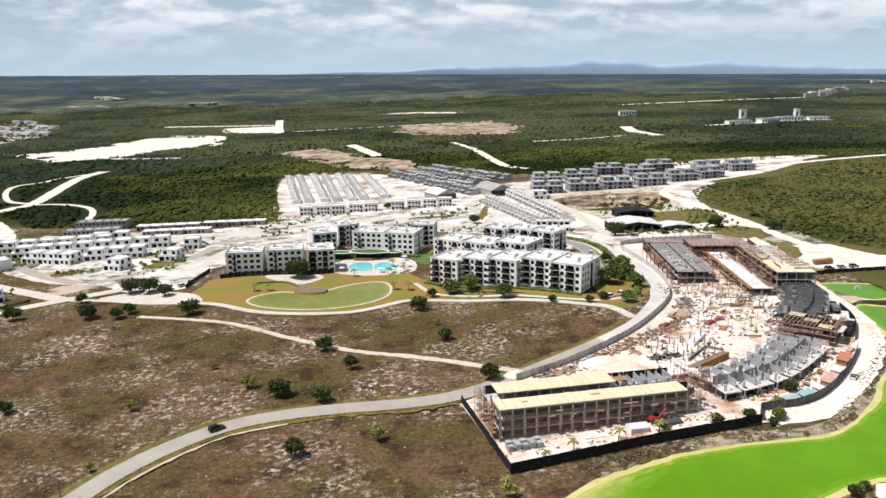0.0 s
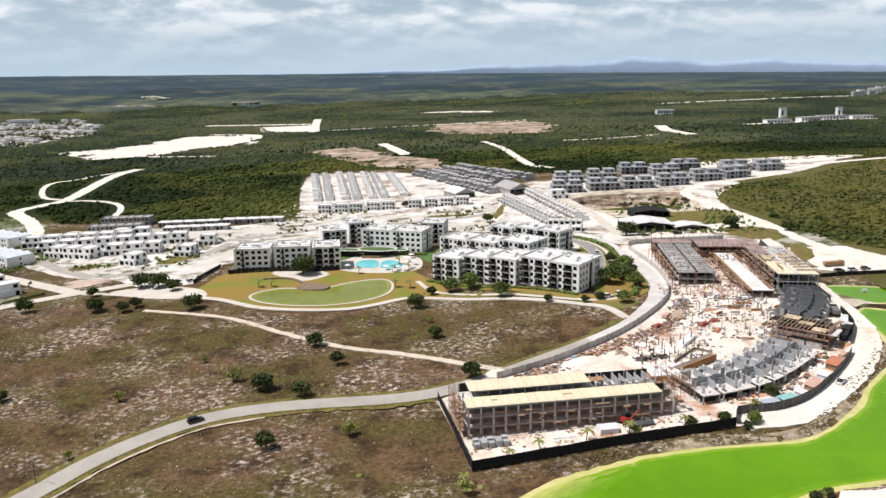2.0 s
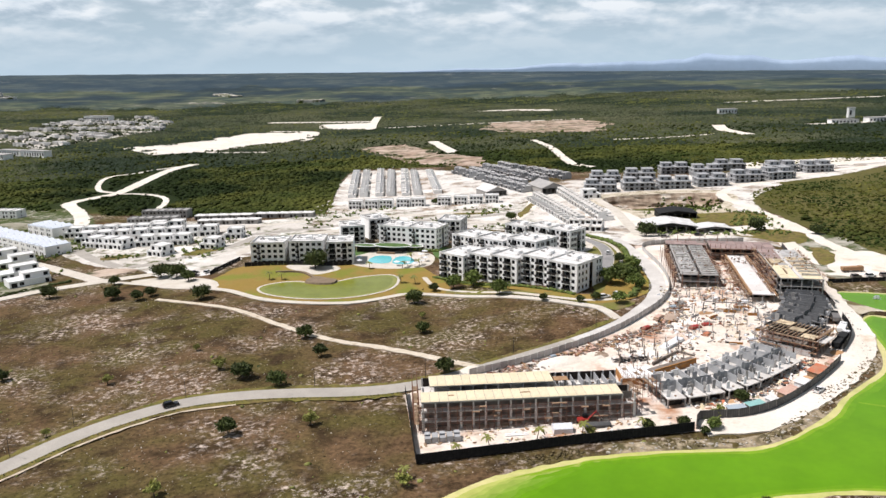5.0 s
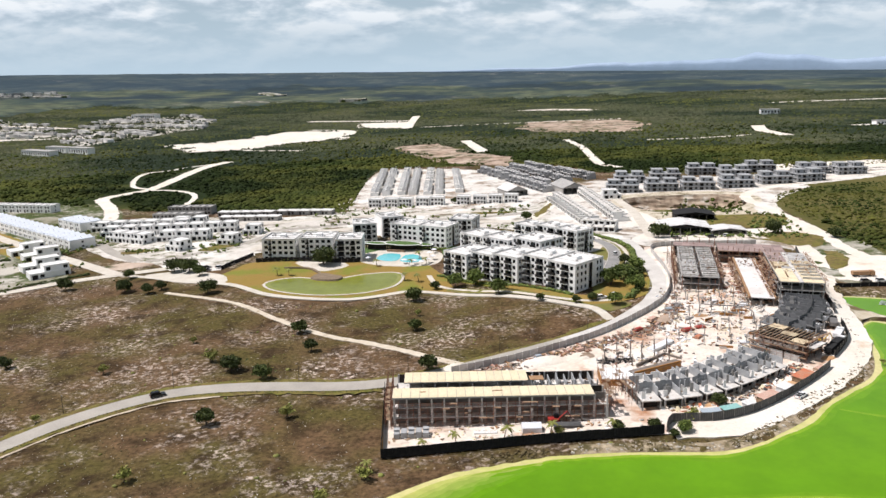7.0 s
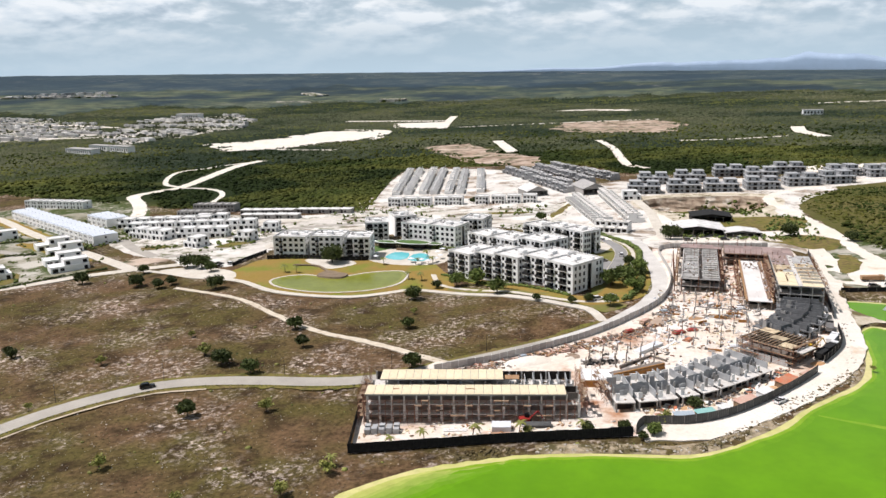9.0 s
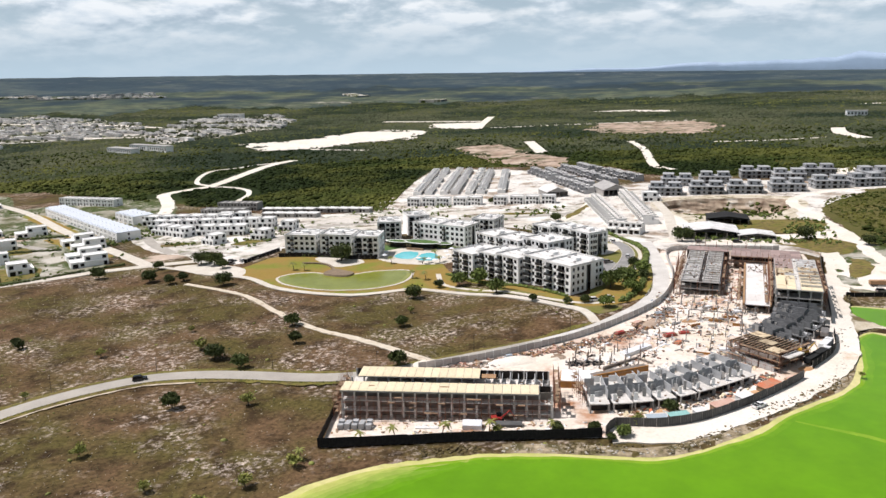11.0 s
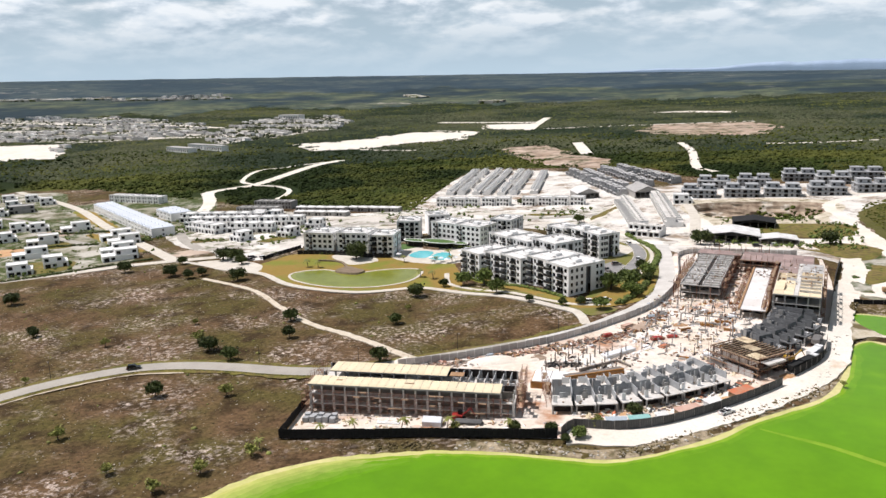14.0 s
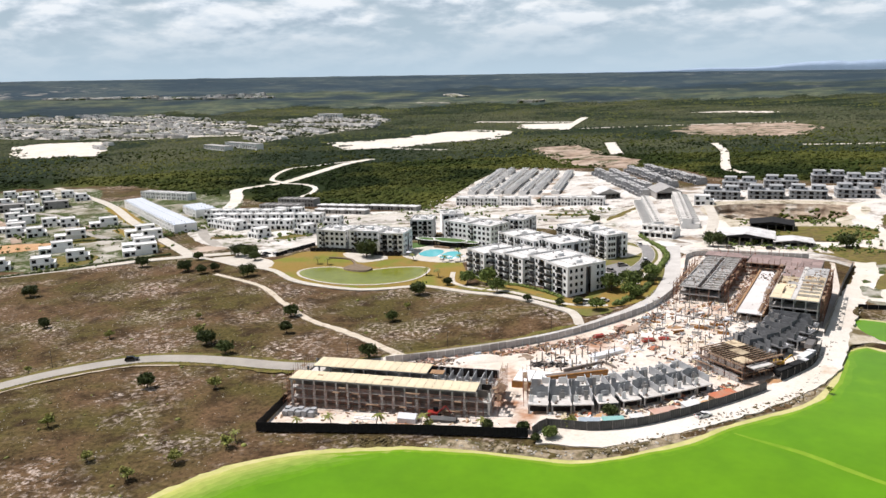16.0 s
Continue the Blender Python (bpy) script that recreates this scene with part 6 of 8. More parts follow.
part("roof_edge", bbox_mesh((-0.9, -0.16, -0.2, 62.2, 2.9, 3.8)), M["brown_sheet"], b8)
part("roof_edge", bbox_mesh((8.16, 8.6, -0.2, 62.2, 2.9, 3.8)), M["brown_sheet"], b8)
scaffold(118.6, 297, 87.4, 60, 4.6, "red-brown scaffold along the white slab", boards=0.5, bay=2.6)
scaffold(128.0, 297, 87.4, 60, 4.6, "red-brown scaffold between slab and frame", boards=0.5, bay=2.6)


# ---- fences ----
def fence(pts, h, label, panel_mat, post_mat="tube", step=3.0, name="fence", post_r=0.05, smooth_line=True):
    """Posts with a panel between each two; panels and posts are parts on shared meshes."""
    line = curve(pts, 0.5) if smooth_line else [Vector(a).lerp(Vector(b), t) for a, b in zip(pts, pts[1:]) for t in np.arange(0, 1, 0.5 / (Vector(b) - Vector(a)).length)] + [Vector(pts[-1])]
    stops, d = [line[0]], 0.0
    for a, b in zip(line, line[1:]):
        d += (b - a).length
        if d >= step:
            stops.append(b)
            d = 0.0
    ob = thing(name, stops[0].x, stops[0].y, 0, label, "fence")
    inv = ob.matrix_basis.inverted()
    pm = qm = None
    for a, b in zip(stops, stops[1:]):
        za, zb = G(*a), G(*b)
        yaw, L = math.degrees(math.atan2((b - a).y, (b - a).x)), (b - a).length
        tilt = -math.degrees(math.atan2(zb - za, L))
        m = inv @ pose(a.x, a.y, za, 0, 0, yaw) @ pose(0, 0, 0, 0, tilt, 0)
        s = Matrix.Diagonal((L / step, 1, random.uniform(0.96, 1.04), 1))
        if pm is None:
            bm = bmesh.new()
            n = 10
            rows = [[bm.verts.new((step * i / n, y + 0.06 * (i % 2), z)) for y, z in ((0, 0.02), (0, h), (0.03, h), (0.03, 0.02))] for i in range(n + 1)]
            for r0, r1 in zip(rows, rows[1:]):
                for j in range(4):
                    bm.faces.new((r0[j], r1[j], r1[(j + 1) % 4], r0[(j + 1) % 4]))
            pm = part("panel", bm, M[panel_mat], ob, at=m @ s)
            bm = bmesh.new()
            cyl(bm, (0, -0.04, -0.4), (0, -0.04, h + 0.15), post_r, n=6)
            qm = part("post", bm, M[post_mat], ob, at=m)
        else:
            share(pm, ob, m @ s)
            share(qm, ob, m)
    return ob


fence([(4.2, 212.3), (9.5, 192), (15.0, 170.8)], 2.6, "black netting fence at the end of the building site", "black_net", smooth_line=False, post_mat="rubber")
fence([(15.0, 170.8), (31.8, 176.2), (45.2, 180.7), (59, 185), (72.8, 188.8), (84, 192)], 2.6, "black netting fence on the lake side of the site", "black_net", smooth_line=False, post_mat="rubber")
fence([(84, 193), (85.5, 198.5), (90, 199.6), (97.5, 201), (106.5, 206.6), (116.5, 217), (125.5, 228.5), (132, 238), (135.2, 243.5)], 2.6, "grey corrugated sheet fence along the haul road", "grey_sheet")
fence([(21.5, 227.2), (38, 238.6), (55, 254.4), (70, 270.3), (78.4, 280.9), (84.6, 290), (89.6, 301), (92.8, 316), (94.0, 336), (92.6, 356), (90.2, 373), (89, 388), (94, 396), (110, 399), (140, 400)], 2.3, "pale grey panel fence along the asphalt road", "pale_sheet", step=2.6, post_mat="white_paint", post_r=0.11)
fence([(137.5, 250), (142, 258.5), (146, 268), (147.2, 281)], 2.6, "black sheet fence by the parked trucks", "black_net")
fence([(-121, 351.5), (-120.3, 367), (-119, 388)], 2.0, "black netting fence by the apartment car park", "black_net")
fence([(-109, 366.5), (-92, 369.0), (-74, 369.6), (-67, 368.6), (-54, 372.0)], 2.3, "black netting fence at the foot of the apartments", "black_net")
fence([(157, 397), (153.6, 365), (150.8, 328), (148.6, 300), (147.4, 288)], 2.4, "grey site fence beside the haul road", "grey_sheet")
fence([(158, 331), (172, 333.5), (196, 335)], 1.8, "dark fence at the head of the small pond", "black_net")


# ---- plants ----
def ico_arrays():
    g = (1 + 5 ** 0.5) / 2
    V = np.array([(-1, g, 0), (1, g, 0), (-1, -g, 0), (1, -g, 0), (0, -1, g), (0, 1, g), (0, -1, -g), (0, 1, -g), (g, 0, -1), (g, 0, 1), (-g, 0, -1), (-g, 0, 1)], float)
    F = np.array([(0, 11, 5), (0, 5, 1), (0, 1, 7), (0, 7, 10), (0, 10, 11), (1, 5, 9), (5, 11, 4), (11, 10, 2), (10, 7, 6), (7, 1, 8), (3, 9, 4), (3, 4, 2), (3, 2, 6), (3, 6, 8), (3, 8, 9), (4, 9, 5), (2, 4, 11), (6, 2, 10), (8, 6, 7), (9, 8, 1)])
    return V / np.linalg.norm(V[0]), F


ICO_V, ICO_F = ico_arrays()
rng = np.random.default_rng(7)


def lump_mesh(name, centres, radii, mat, flat=0.8, jitter=0.35):
    """Many small uneven lumps in one mesh."""
    n = len(centres)
    V = ICO_V[None] * (1 + rng.uniform(-jitter, jitter, (n, 12, 1)))
    ang = rng.uniform(0, 6.283, n)
    c, s = np.cos(ang)[:, None], np.sin(ang)[:, None]
    V = np.stack([V[..., 0] * c - V[..., 1] * s, V[..., 0] * s + V[..., 1] * c, V[..., 2] * (flat if isinstance(flat, float) else flat[:, None])], -1)
    V = V * np.asarray(radii)[:, None, None] * rng.uniform(0.8, 1.2, (n, 1, 3)) + np.asarray(centres)[:, None]
    F = (ICO_F[None] + 12 * np.arange(n)[:, None, None]).reshape(-1, 3)
    me = bpy.data.meshes.new(name)
    me.vertices.add(n * 12)
    me.vertices.foreach_set("co", V.reshape(-1).astype(np.float32))
    me.loops.add(len(F) * 3)
    me.loops.foreach_set("vertex_index", F.reshape(-1).astype(np.int32))
    me.polygons.add(len(F))
    me.polygons.foreach_set("loop_start", (np.arange(len(F)) * 3).astype(np.int32))
    me.update(calc_edges=True)
    me.validate()
    me.materials.append(mat)
    return me


def dome_mesh(name, centres, radii, heights, mat):
    """Very many low uneven treetops in one mesh: a ring of five and an off-centre top."""
    n = len(centres)
    a = rng.uniform(0, 6.283, (n, 1)) + np.arange(5)[None] * 1.2566 + rng.uniform(-0.3, 0.3, (n, 5))
    rad_ = np.asarray(radii)[:, None] * rng.uniform(0.7, 1.3, (n, 5))
    V = np.empty((n, 6, 3))
    V[:, :5, 0], V[:, :5, 1] = centres[:, 0:1] + np.cos(a) * rad_, centres[:, 1:2] + np.sin(a) * rad_
    V[:, :5, 2] = centres[:, 2:3] + np.asarray(heights)[:, None] * rng.uniform(0.0, 0.35, (n, 5))
    V[:, 5, :2] = centres[:, :2] + rng.uniform(-0.35, 0.35, (n, 2)) * np.asarray(radii)[:, None]
    V[:, 5, 2] = centres[:, 2] + np.asarray(heights) * rng.uniform(0.75, 1.25, n)
    tri = np.array([(0, 1, 5), (1, 2, 5), (2, 3, 5), (3, 4, 5), (4, 0, 5)])
    F = (tri[None] + 6 * np.arange(n)[:, None, None]).reshape(-1, 3)
    me = bpy.data.meshes.new(name)
    me.vertices.add(n * 6)
    me.vertices.foreach_set("co", V.reshape(-1).astype(np.float32))
    me.loops.add(len(F) * 3)
    me.loops.foreach_set("vertex_index", F.reshape(-1).astype(np.int32))
    me.polygons.add(len(F))
    me.polygons.foreach_set("loop_start", (np.arange(len(F)) * 3).astype(np.int32))
    me.polygons.foreach_set("use_smooth", [True] * len(F))
    me.update(calc_edges=True)
    me.validate()
    me.materials.append(mat)
    return me


def leafy(name, centres, size, mat, per=1):
    """A crown of small bent leaf sprays: pairs of triangles turned every way."""
    n = len(centres)
    A = rng.normal(size=(n, 3))
    A /= np.linalg.norm(A, axis=1)[:, None]
    B = np.cross(A, rng.normal(size=(n, 3)))
    B /= np.linalg.norm(B, axis=1)[:, None] + 1e-9
    Cc = np.cross(A, B)
    sz = (size * rng.uniform(0.6, 1.4, n))[:, None]
    P = np.asarray(centres)
    V = np.stack([P - A * sz, P + B * sz * 0.6 + Cc * sz * 0.25, P + A * sz, P - B * sz * 0.6 + Cc * sz * 0.25], 1).reshape(-1, 3)
    me = bpy.data.meshes.new(name)
    idx = np.arange(n) * 4
    F = np.stack([idx, idx + 1, idx + 2, idx, idx + 2, idx + 3], 1).reshape(-1, 3)
    me.from_pydata(V.tolist(), [], F.tolist())
    me.materials.append(mat)
    return me


def tree(h, r, label, group="", mat="leaf", low=0.35, lumps=60, category="tree"):
    ob = thing("tree", 0, 0, 0, label, category, group, z=0)
    bm = bmesh.new()
    top = Vector((random.uniform(-0.3, 0.3), random.uniform(-0.3, 0.3), h * 0.55))
    cyl(bm, (0, 0, -0.4), top * 0.5, r * 0.075 + 0.06, r * 0.05 + 0.04, 7)
    cyl(bm, top * 0.5, top, r * 0.05 + 0.04, 0.05, 6)
    tips = []
    for i in range(7):
        a = i * 0.9 + random.uniform(-0.3, 0.3)
        q = Vector((math.cos(a) * r * 0.6, math.sin(a) * r * 0.6, h * random.uniform(0.55, 0.85)))
        cyl(bm, top * random.uniform(0.5, 0.9), q, 0.07, 0.03, 5)
        tips.append(q)
    part("trunk", bm, M["bark"], ob)
    # clumps of leaves gathered round the limb ends, with gaps between
    cs, n = [], 0
    heads = tips + [Vector((0, 0, h * 0.86))] + [Vector((random.uniform(-0.7, 0.7) * r, random.uniform(-0.7, 0.7) * r, h * random.uniform(low + 0.1, 0.8))) for _ in range(6)]
    for q in heads:
        k = r * random.uniform(0.30, 0.5)
        g = rng.normal(size=(lumps * 2, 3)) * np.array([k, k, k * 0.7]) * 0.62 + np.array(q)
        cs.append(g)
    cs = np.concatenate(cs)
    cs = cs[cs[:, 2] > h * low * 0.7]
    crown = new("crown", leafy("crown", cs, 0.10 * r + 0.16, M[mat]))
    crown.parent = ob
    core = new("inner_foliage", lump_mesh("inner_foliage", np.array([list(q) for q in heads]) * [1, 1, 0.98], [r * (0.30 if lumps > 12 else 0.17)] * len(heads), M[mat], 0.75))
    core.parent = ob
    return ob


FIELD_TREES = [tree(4.6, 2.6, "dark green round-crowned tree standing alone in the dry field", "trees in the dry field", mat="leaf_dark"), tree(4.0, 2.0, "dark green small tree with an uneven crown in dry grass", "trees in the dry field", mat="leaf_dark"),
               tree(5.2, 3.2, "broad dark green tree beside the path", "trees along the path", mat="leaf_dark"), tree(3.2, 1.7, "yellow-green young tree in dry grass", "young trees", mat="leaf_light", lumps=9), tree(5.4, 2.9, "leafy green garden tree near the apartments", "garden trees")]


def plant(proto_i, x, y, s=1.0, z=None):
    src = FIELD_TREES[proto_i]
    m = pose(x, y, (G(x, y) if z is None else z) - (0.3 if -200 < x < 150 and 80 < y < 330 else 0.0), 0, 0, random.uniform(0, 360))
    if not src.get("placed"):
        src["placed"] = 1
        src.scale = (s, s, s)
        src.matrix_basis = m @ Matrix.Diagonal((s, s, s, 1))
        return src
    o = copy_thing(src, m)
    o.matrix_basis = m @ Matrix.Diagonal((s, s, s, 1))
    return o


for i, x, y, s in ((0, -43.3, 262.5, 1.0), (1, -31.4, 244, 1.05), (0, -51.2, 223.5, 1.12), (0, -37.5, 217.8, 1.0), (3, -62.6, 231, 1.3), (1, -39.1, 184.2, 1.15), (3, -18.3, 191.5, 1.15), (1, -132.5, 218.7, 0.9), (3, -78.7, 248.5, 0.8),
                  (3, -94.5, 217.8, 1.0), (3, -43.6, 152.8, 1.1), (3, 13.9, 160.8, 1.0), (1, 13.3, 229.6, 1.3), (0, -0.4, 269, 0.85), (3, -3.8, 287, 0.8), (3, -90.7, 181, 0.7), (1, -137, 221.6, 0.8), (3, -14.8, 142, 0.9), (3, 2.8, 138.8, 1.0), (3, 7.3, 149.5, 1.1)):
    plant(i, x, y, s)
for i, x, y, s in ((2, -182.7, 315.7, 1.0), (2, -150, 313.5, 1.05), (0, -137, 311.7, 0.95), (0, -134, 318, 0.9), (2, -146, 350, 1.2), (2, -137, 349, 1.25), (0, -127, 341, 1.1), (2, -106, 310.5, 1.1), (2, -187, 252, 1.0), (0, -163, 337, 0.9),
                  (2, -11.2, 309.9, 1.0), (1, -5.9, 328, 0.95), (4, 2.5, 332, 1.1), (4, 11, 335, 1.25), (4, 24.2, 314, 1.2), (1, 42.5, 300.6, 0.75), (1, 57, 297.5, 0.75), (0, 63, 301, 0.7), (4, 70, 323, 1.35), (4, 77, 329, 1.3), (4, 74.5, 333, 1.15), (1, 76, 343, 1.0), (4, 66.5, 331, 0.9), (1, 59, 386, 1.1),
                  (4, 81, 347, 1.1), (4, 79.5, 316.5, 1.1), (4, 71.5, 296, 0.9), (2, 94.9, 426, 1.35), (2, 154.7, 439, 1.2), (2, -71, 364, 1.6), (0, 18.7, 482, 1.1), (0, -40, 549, 0.9), (0, 76, 360, 0.9), (1, 82, 338, 1.0), (2, 182, 428, 0.9)):
    plant(i, x, y, s)
for i, x, y, s in ((1, 80.9, 194.6, 0.75), (4, 88.5, 193.6, 0.6), (3, 91, 201.5, 1.0), (1, 85.8, 190.6, 0.55), (1, 72, 192.8, 0.7), (3, 57, 188.5, 0.8), (0, 99, 211.5, 0.7), (3, 90.5, 156.6, 0.7), (1, 92.6, 157.8, 0.5), (1, 88.9, 155.4, 0.6), (3, 150, 246, 0.5)):
    plant(i, x, y, s)


def palm(h, label):
    ob = thing("palm", 0, 0, 0, label, "palm tree", "palms", z=0)
    bm = bmesh.new()
    for i in range(4):
        cyl(bm, (0.05 * i * i, 0, h * i / 4 - (0.4 if i == 0 else 0)), (0.05 * (i + 1) ** 2, 0, h * (i + 1) / 4), 0.17 - 0.02 * i, 0.15 - 0.02 * i, 6)
    part("trunk", bm, M["bark"], ob)
    fm = None
    for i in range(10):
        a = i * 36 + random.uniform(-8, 8)
        p = pose(0.8, 0, h, 0, random.uniform(-20, 25), a)
        if fm is None:
            bm = bmesh.new()
            prev = None
            for k in range(7):
                t = k / 6
                x, z, w = 2.1 * t, 0.75 * t - 1.35 * t * t, 0.36 * math.sin(0.25 + 2.7 * t)
                row = [bm.verts.new((x, s * w, z - abs(s) * 0.12)) for s in (-1, 0, 1)]
                if prev:
                    for j in (0, 1):
                        bm.faces.new((prev[j], row[j], row[j + 1], prev[j + 1]))
                prev = row
            fm = part("frond", bm, M["leaf_light"], ob, at=p)
        else:
            share(fm, ob, p)
    return ob


PALM = palm(3.4, "young palm with arching yellow-green fronds")
for i, (x, y, s) in enumerate(((-86.6, 342, 1.1), (-80.9, 342.5, 1.0), (-22.9, 340, 1.1), (-16.3, 340, 1.1), (31.8, 181, 0.9), (43.7, 184.5, 1.0), (55.1, 188, 1.0), (70.7, 193.5, 0.8), (-44, 366, 1.0), (-28, 368, 1.0), (-26, 383, 1.1), (-20, 372, 1.0), (13.9, 164, 0.8), (24, 177, 0.8))):
    m = pose(x, y, G(x, y) - 0.1, 0, 0, random.uniform(0, 360)) @ Matrix.Diagonal((s, s, s, 1))
    if i == 0:
        PALM.matrix_basis = m
    else:
        copy_thing(PALM, m).matrix_basis = m


def hedge(pts, w, h, label, mat="leaf", n_per=7):
    line = curve(pts, 1.0)
    cs = []
    for p in line:
        for _ in range(n_per):
            x, y = p.x + random.uniform(-w, w) / 2, p.y + random.uniform(-w, w) / 2
            cs.append((x, y, G(x, y) + random.uniform(0.1, h * 0.75)))
    ob = new("hedge", lump_mesh("hedge", np.array(cs), np.full(len(cs), min(w, h) * 0.36), M[mat], 0.85, 0.45))
    return tagged(ob, label, "hedge", kind="stuff")


hedge([(54, 447), (66, 424), (74.5, 404), (79.5, 388), (80.5, 368), (81, 352)], 2.0, 1.7, "dark clipped hedge along the access drive")
hedge([(80.5, 352), (82.3, 336), (81, 318), (77, 304)], 2.2, 1.8, "planted shrubs inside the road bend")
hedge([(-9, 350.5), (12, 336.5), (34, 322), (55, 307.5)], 1.4, 1.2, "low shrubs along the apartment fronts")
hedge([(-107, 368), (-90, 370), (-70, 371), (-56, 374)], 1.2, 1.8, "dark hedge at the foot of the apartments")
hedge([(-52, 410), (-34, 404), (-14, 399)], 1.6, 1.6, "green shrubs below the pool apartments")
hedge([tuple(p) for p in along(FIELD_ROAD, 4.3, 6.0)], 0.7, 0.45, "ragged grass and weeds along the near road edge", "leaf_dark", 2)
hedge([tuple(p) for p in along(FAR_ROAD, -4.7, 6.0)], 0.9, 0.4, "ragged grass and weeds along the far road edge", "leaf_light", 1)
hedge([(157.8, 322), (157.2, 326), (158.6, 330)], 1.6, 1.1, "scrub on the bank of the small pond", "bush", 6)

# ---- woods and scrub ----
CLEAR = [TOWN] + [[Vector(p) for p in c] for c in FAR_CLEAR]
TRACKS = [(curve([(-267, 470), (-296, 517), (-323, 553), (-354, 590), (-350, 620), (-344, 650), (-362, 730), (-379, 812), (-376, 866)], 8), 14), (curve([(-344, 646), (-370, 661), (-396, 700), (-416, 745), (-417, 768), (-405, 785), (-400, 812), (-379, 853)], 8), 9),
          (curve([(-340, 640), (-318, 638), (-294, 625), (-277, 606), (-264, 578), (-257, 550)], 8), 9), (curve([(177, 450), (166, 513), (161, 570), (200, 618), (249, 658), (330, 705), (480, 760), (700, 860)], 12), 12), (curve([(-640, 600), (-560, 555), (-475, 520)], 15), 9)] + [(curve(p_, 12), w_ * 0.55 + 2) for p_, w_ in FAR_STRIPS]
def town_open(x, y):
    return noise.noise((x * 0.0045, y * 0.012, 2.0)) > -0.08


def wood_places(n, r0, r1):
    r = np.exp(rng.uniform(math.log(r0), math.log(r1), n))
    a = np.radians(rng.uniform(-62, 48, n))
    x, y = 73 + r * np.sin(a), r * np.cos(a)
    keep = (y > 300) & ((x > 172) | (y > 500) | (x < -420))
    x, y, r = x[keep], y[keep], r[keep]
    keep = np.ones(len(x), bool)
    wob = np.array([noise.noise((a_ * 0.03, b_ * 0.03, 11.0)) for a_, b_ in zip(x, y)])
    for k_, poly in enumerate(CLEAR):
        keep &= edge_distance(x, y, poly) > (2 if k_ == 0 else wob * 34 - 4)
    open_ = np.array([town_open(a_, b_) for a_, b_ in zip(x, y)])
    for poly in TOWNS:
        keep &= (edge_distance(x, y, [Vector(p) for p in poly]) > wob * 40) | (~open_ & (rng.uniform(size=len(x)) < 0.8))
    for line, w in TRACKS:
        for p in line:
            keep &= np.hypot(x - p.x, y - p.y) > w
    d = np.array([noise.noise((a_ * 0.006, b_ * 0.006, 3.0)) + 0.6 * noise.noise((a_ * 0.025, b_ * 0.025, 8.0)) for a_, b_ in zip(x, y)])
    keep &= (d > -0.45) | (rng.uniform(size=len(x)) < 0.5)
    return x[keep], y[keep], r[keep], d[keep]


fx, fy, rr, dens = wood_places(52000, 300, 1250)
rad = rng.uniform(0.7, 1.6, len(rr)) * (1 + 0.4 * dens) * np.where(rng.uniform(size=len(rr)) < 0.10, 1.7, 1.0) + rr * 0.0003
fz = np.array([_G0(x, y) for x, y in zip(fx, fy)]) + rad * 0.30 + rng.uniform(0, 0.6, len(rr)) * (1 + dens)
east = (fx > 165) & (fy < 800)
rad[east] *= rng.uniform(0.3, 0.85, int(east.sum()))
fz[east] -= rad[east] * 0.3
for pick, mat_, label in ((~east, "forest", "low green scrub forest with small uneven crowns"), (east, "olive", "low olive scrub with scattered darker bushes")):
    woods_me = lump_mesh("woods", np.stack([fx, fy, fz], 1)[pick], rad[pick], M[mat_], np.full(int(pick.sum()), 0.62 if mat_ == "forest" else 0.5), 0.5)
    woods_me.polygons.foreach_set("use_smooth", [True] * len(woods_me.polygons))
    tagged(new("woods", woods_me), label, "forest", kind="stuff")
# undergrowth that closes the gaps between the crowns
fx, fy, rr, dens = wood_places(130000, 300, 1250)
east = (fx > 165) & (fy < 800)
rad = rng.uniform(0.6, 1.7, len(rr)) * np.where(east, 0.7, 1.15)
fz = np.array([_G0(x, y) for x, y in zip(fx, fy)])
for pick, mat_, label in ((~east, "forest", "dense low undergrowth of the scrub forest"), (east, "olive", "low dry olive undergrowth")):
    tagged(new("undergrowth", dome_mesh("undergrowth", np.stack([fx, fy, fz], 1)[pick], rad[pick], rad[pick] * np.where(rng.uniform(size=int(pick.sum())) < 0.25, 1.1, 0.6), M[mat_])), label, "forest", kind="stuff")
fx, fy, rr, dens = wood_places(150000, 920, 4700)
rad = (1.0 + 0.00095 * np.minimum(rr, 2800)) * rng.uniform(0.5, 1.5, len(rr)) * (1 + 0.3 * dens)
fz = np.array([_G0(x, y) for x, y in zip(fx, fy)])
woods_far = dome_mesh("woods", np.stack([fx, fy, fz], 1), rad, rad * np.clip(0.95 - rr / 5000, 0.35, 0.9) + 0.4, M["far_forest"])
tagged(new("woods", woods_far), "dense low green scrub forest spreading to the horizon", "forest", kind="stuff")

def on_field(n, box_, keep_out=()):
    x = rng.uniform(box_[0], box_[1], n)
    y = rng.uniform(box_[2], box_[3], n)
    d = edge_distance(x, y, DRY) < -1
    d &= edge_distance(x, y, LAKE) > 1.5
    for line, w in FIELD_LINES:
        P = np.array([(p.x, p.y) for p in line])
        for px_, py_ in P:
            d &= np.hypot(x - px_, y - py_) > w
    d &= ~((x > 3) & (x < 90) & (edge_distance(x, y, SITE) < 1)) & ~((x > 84) & (y > 189))
    return x[d], y[d]


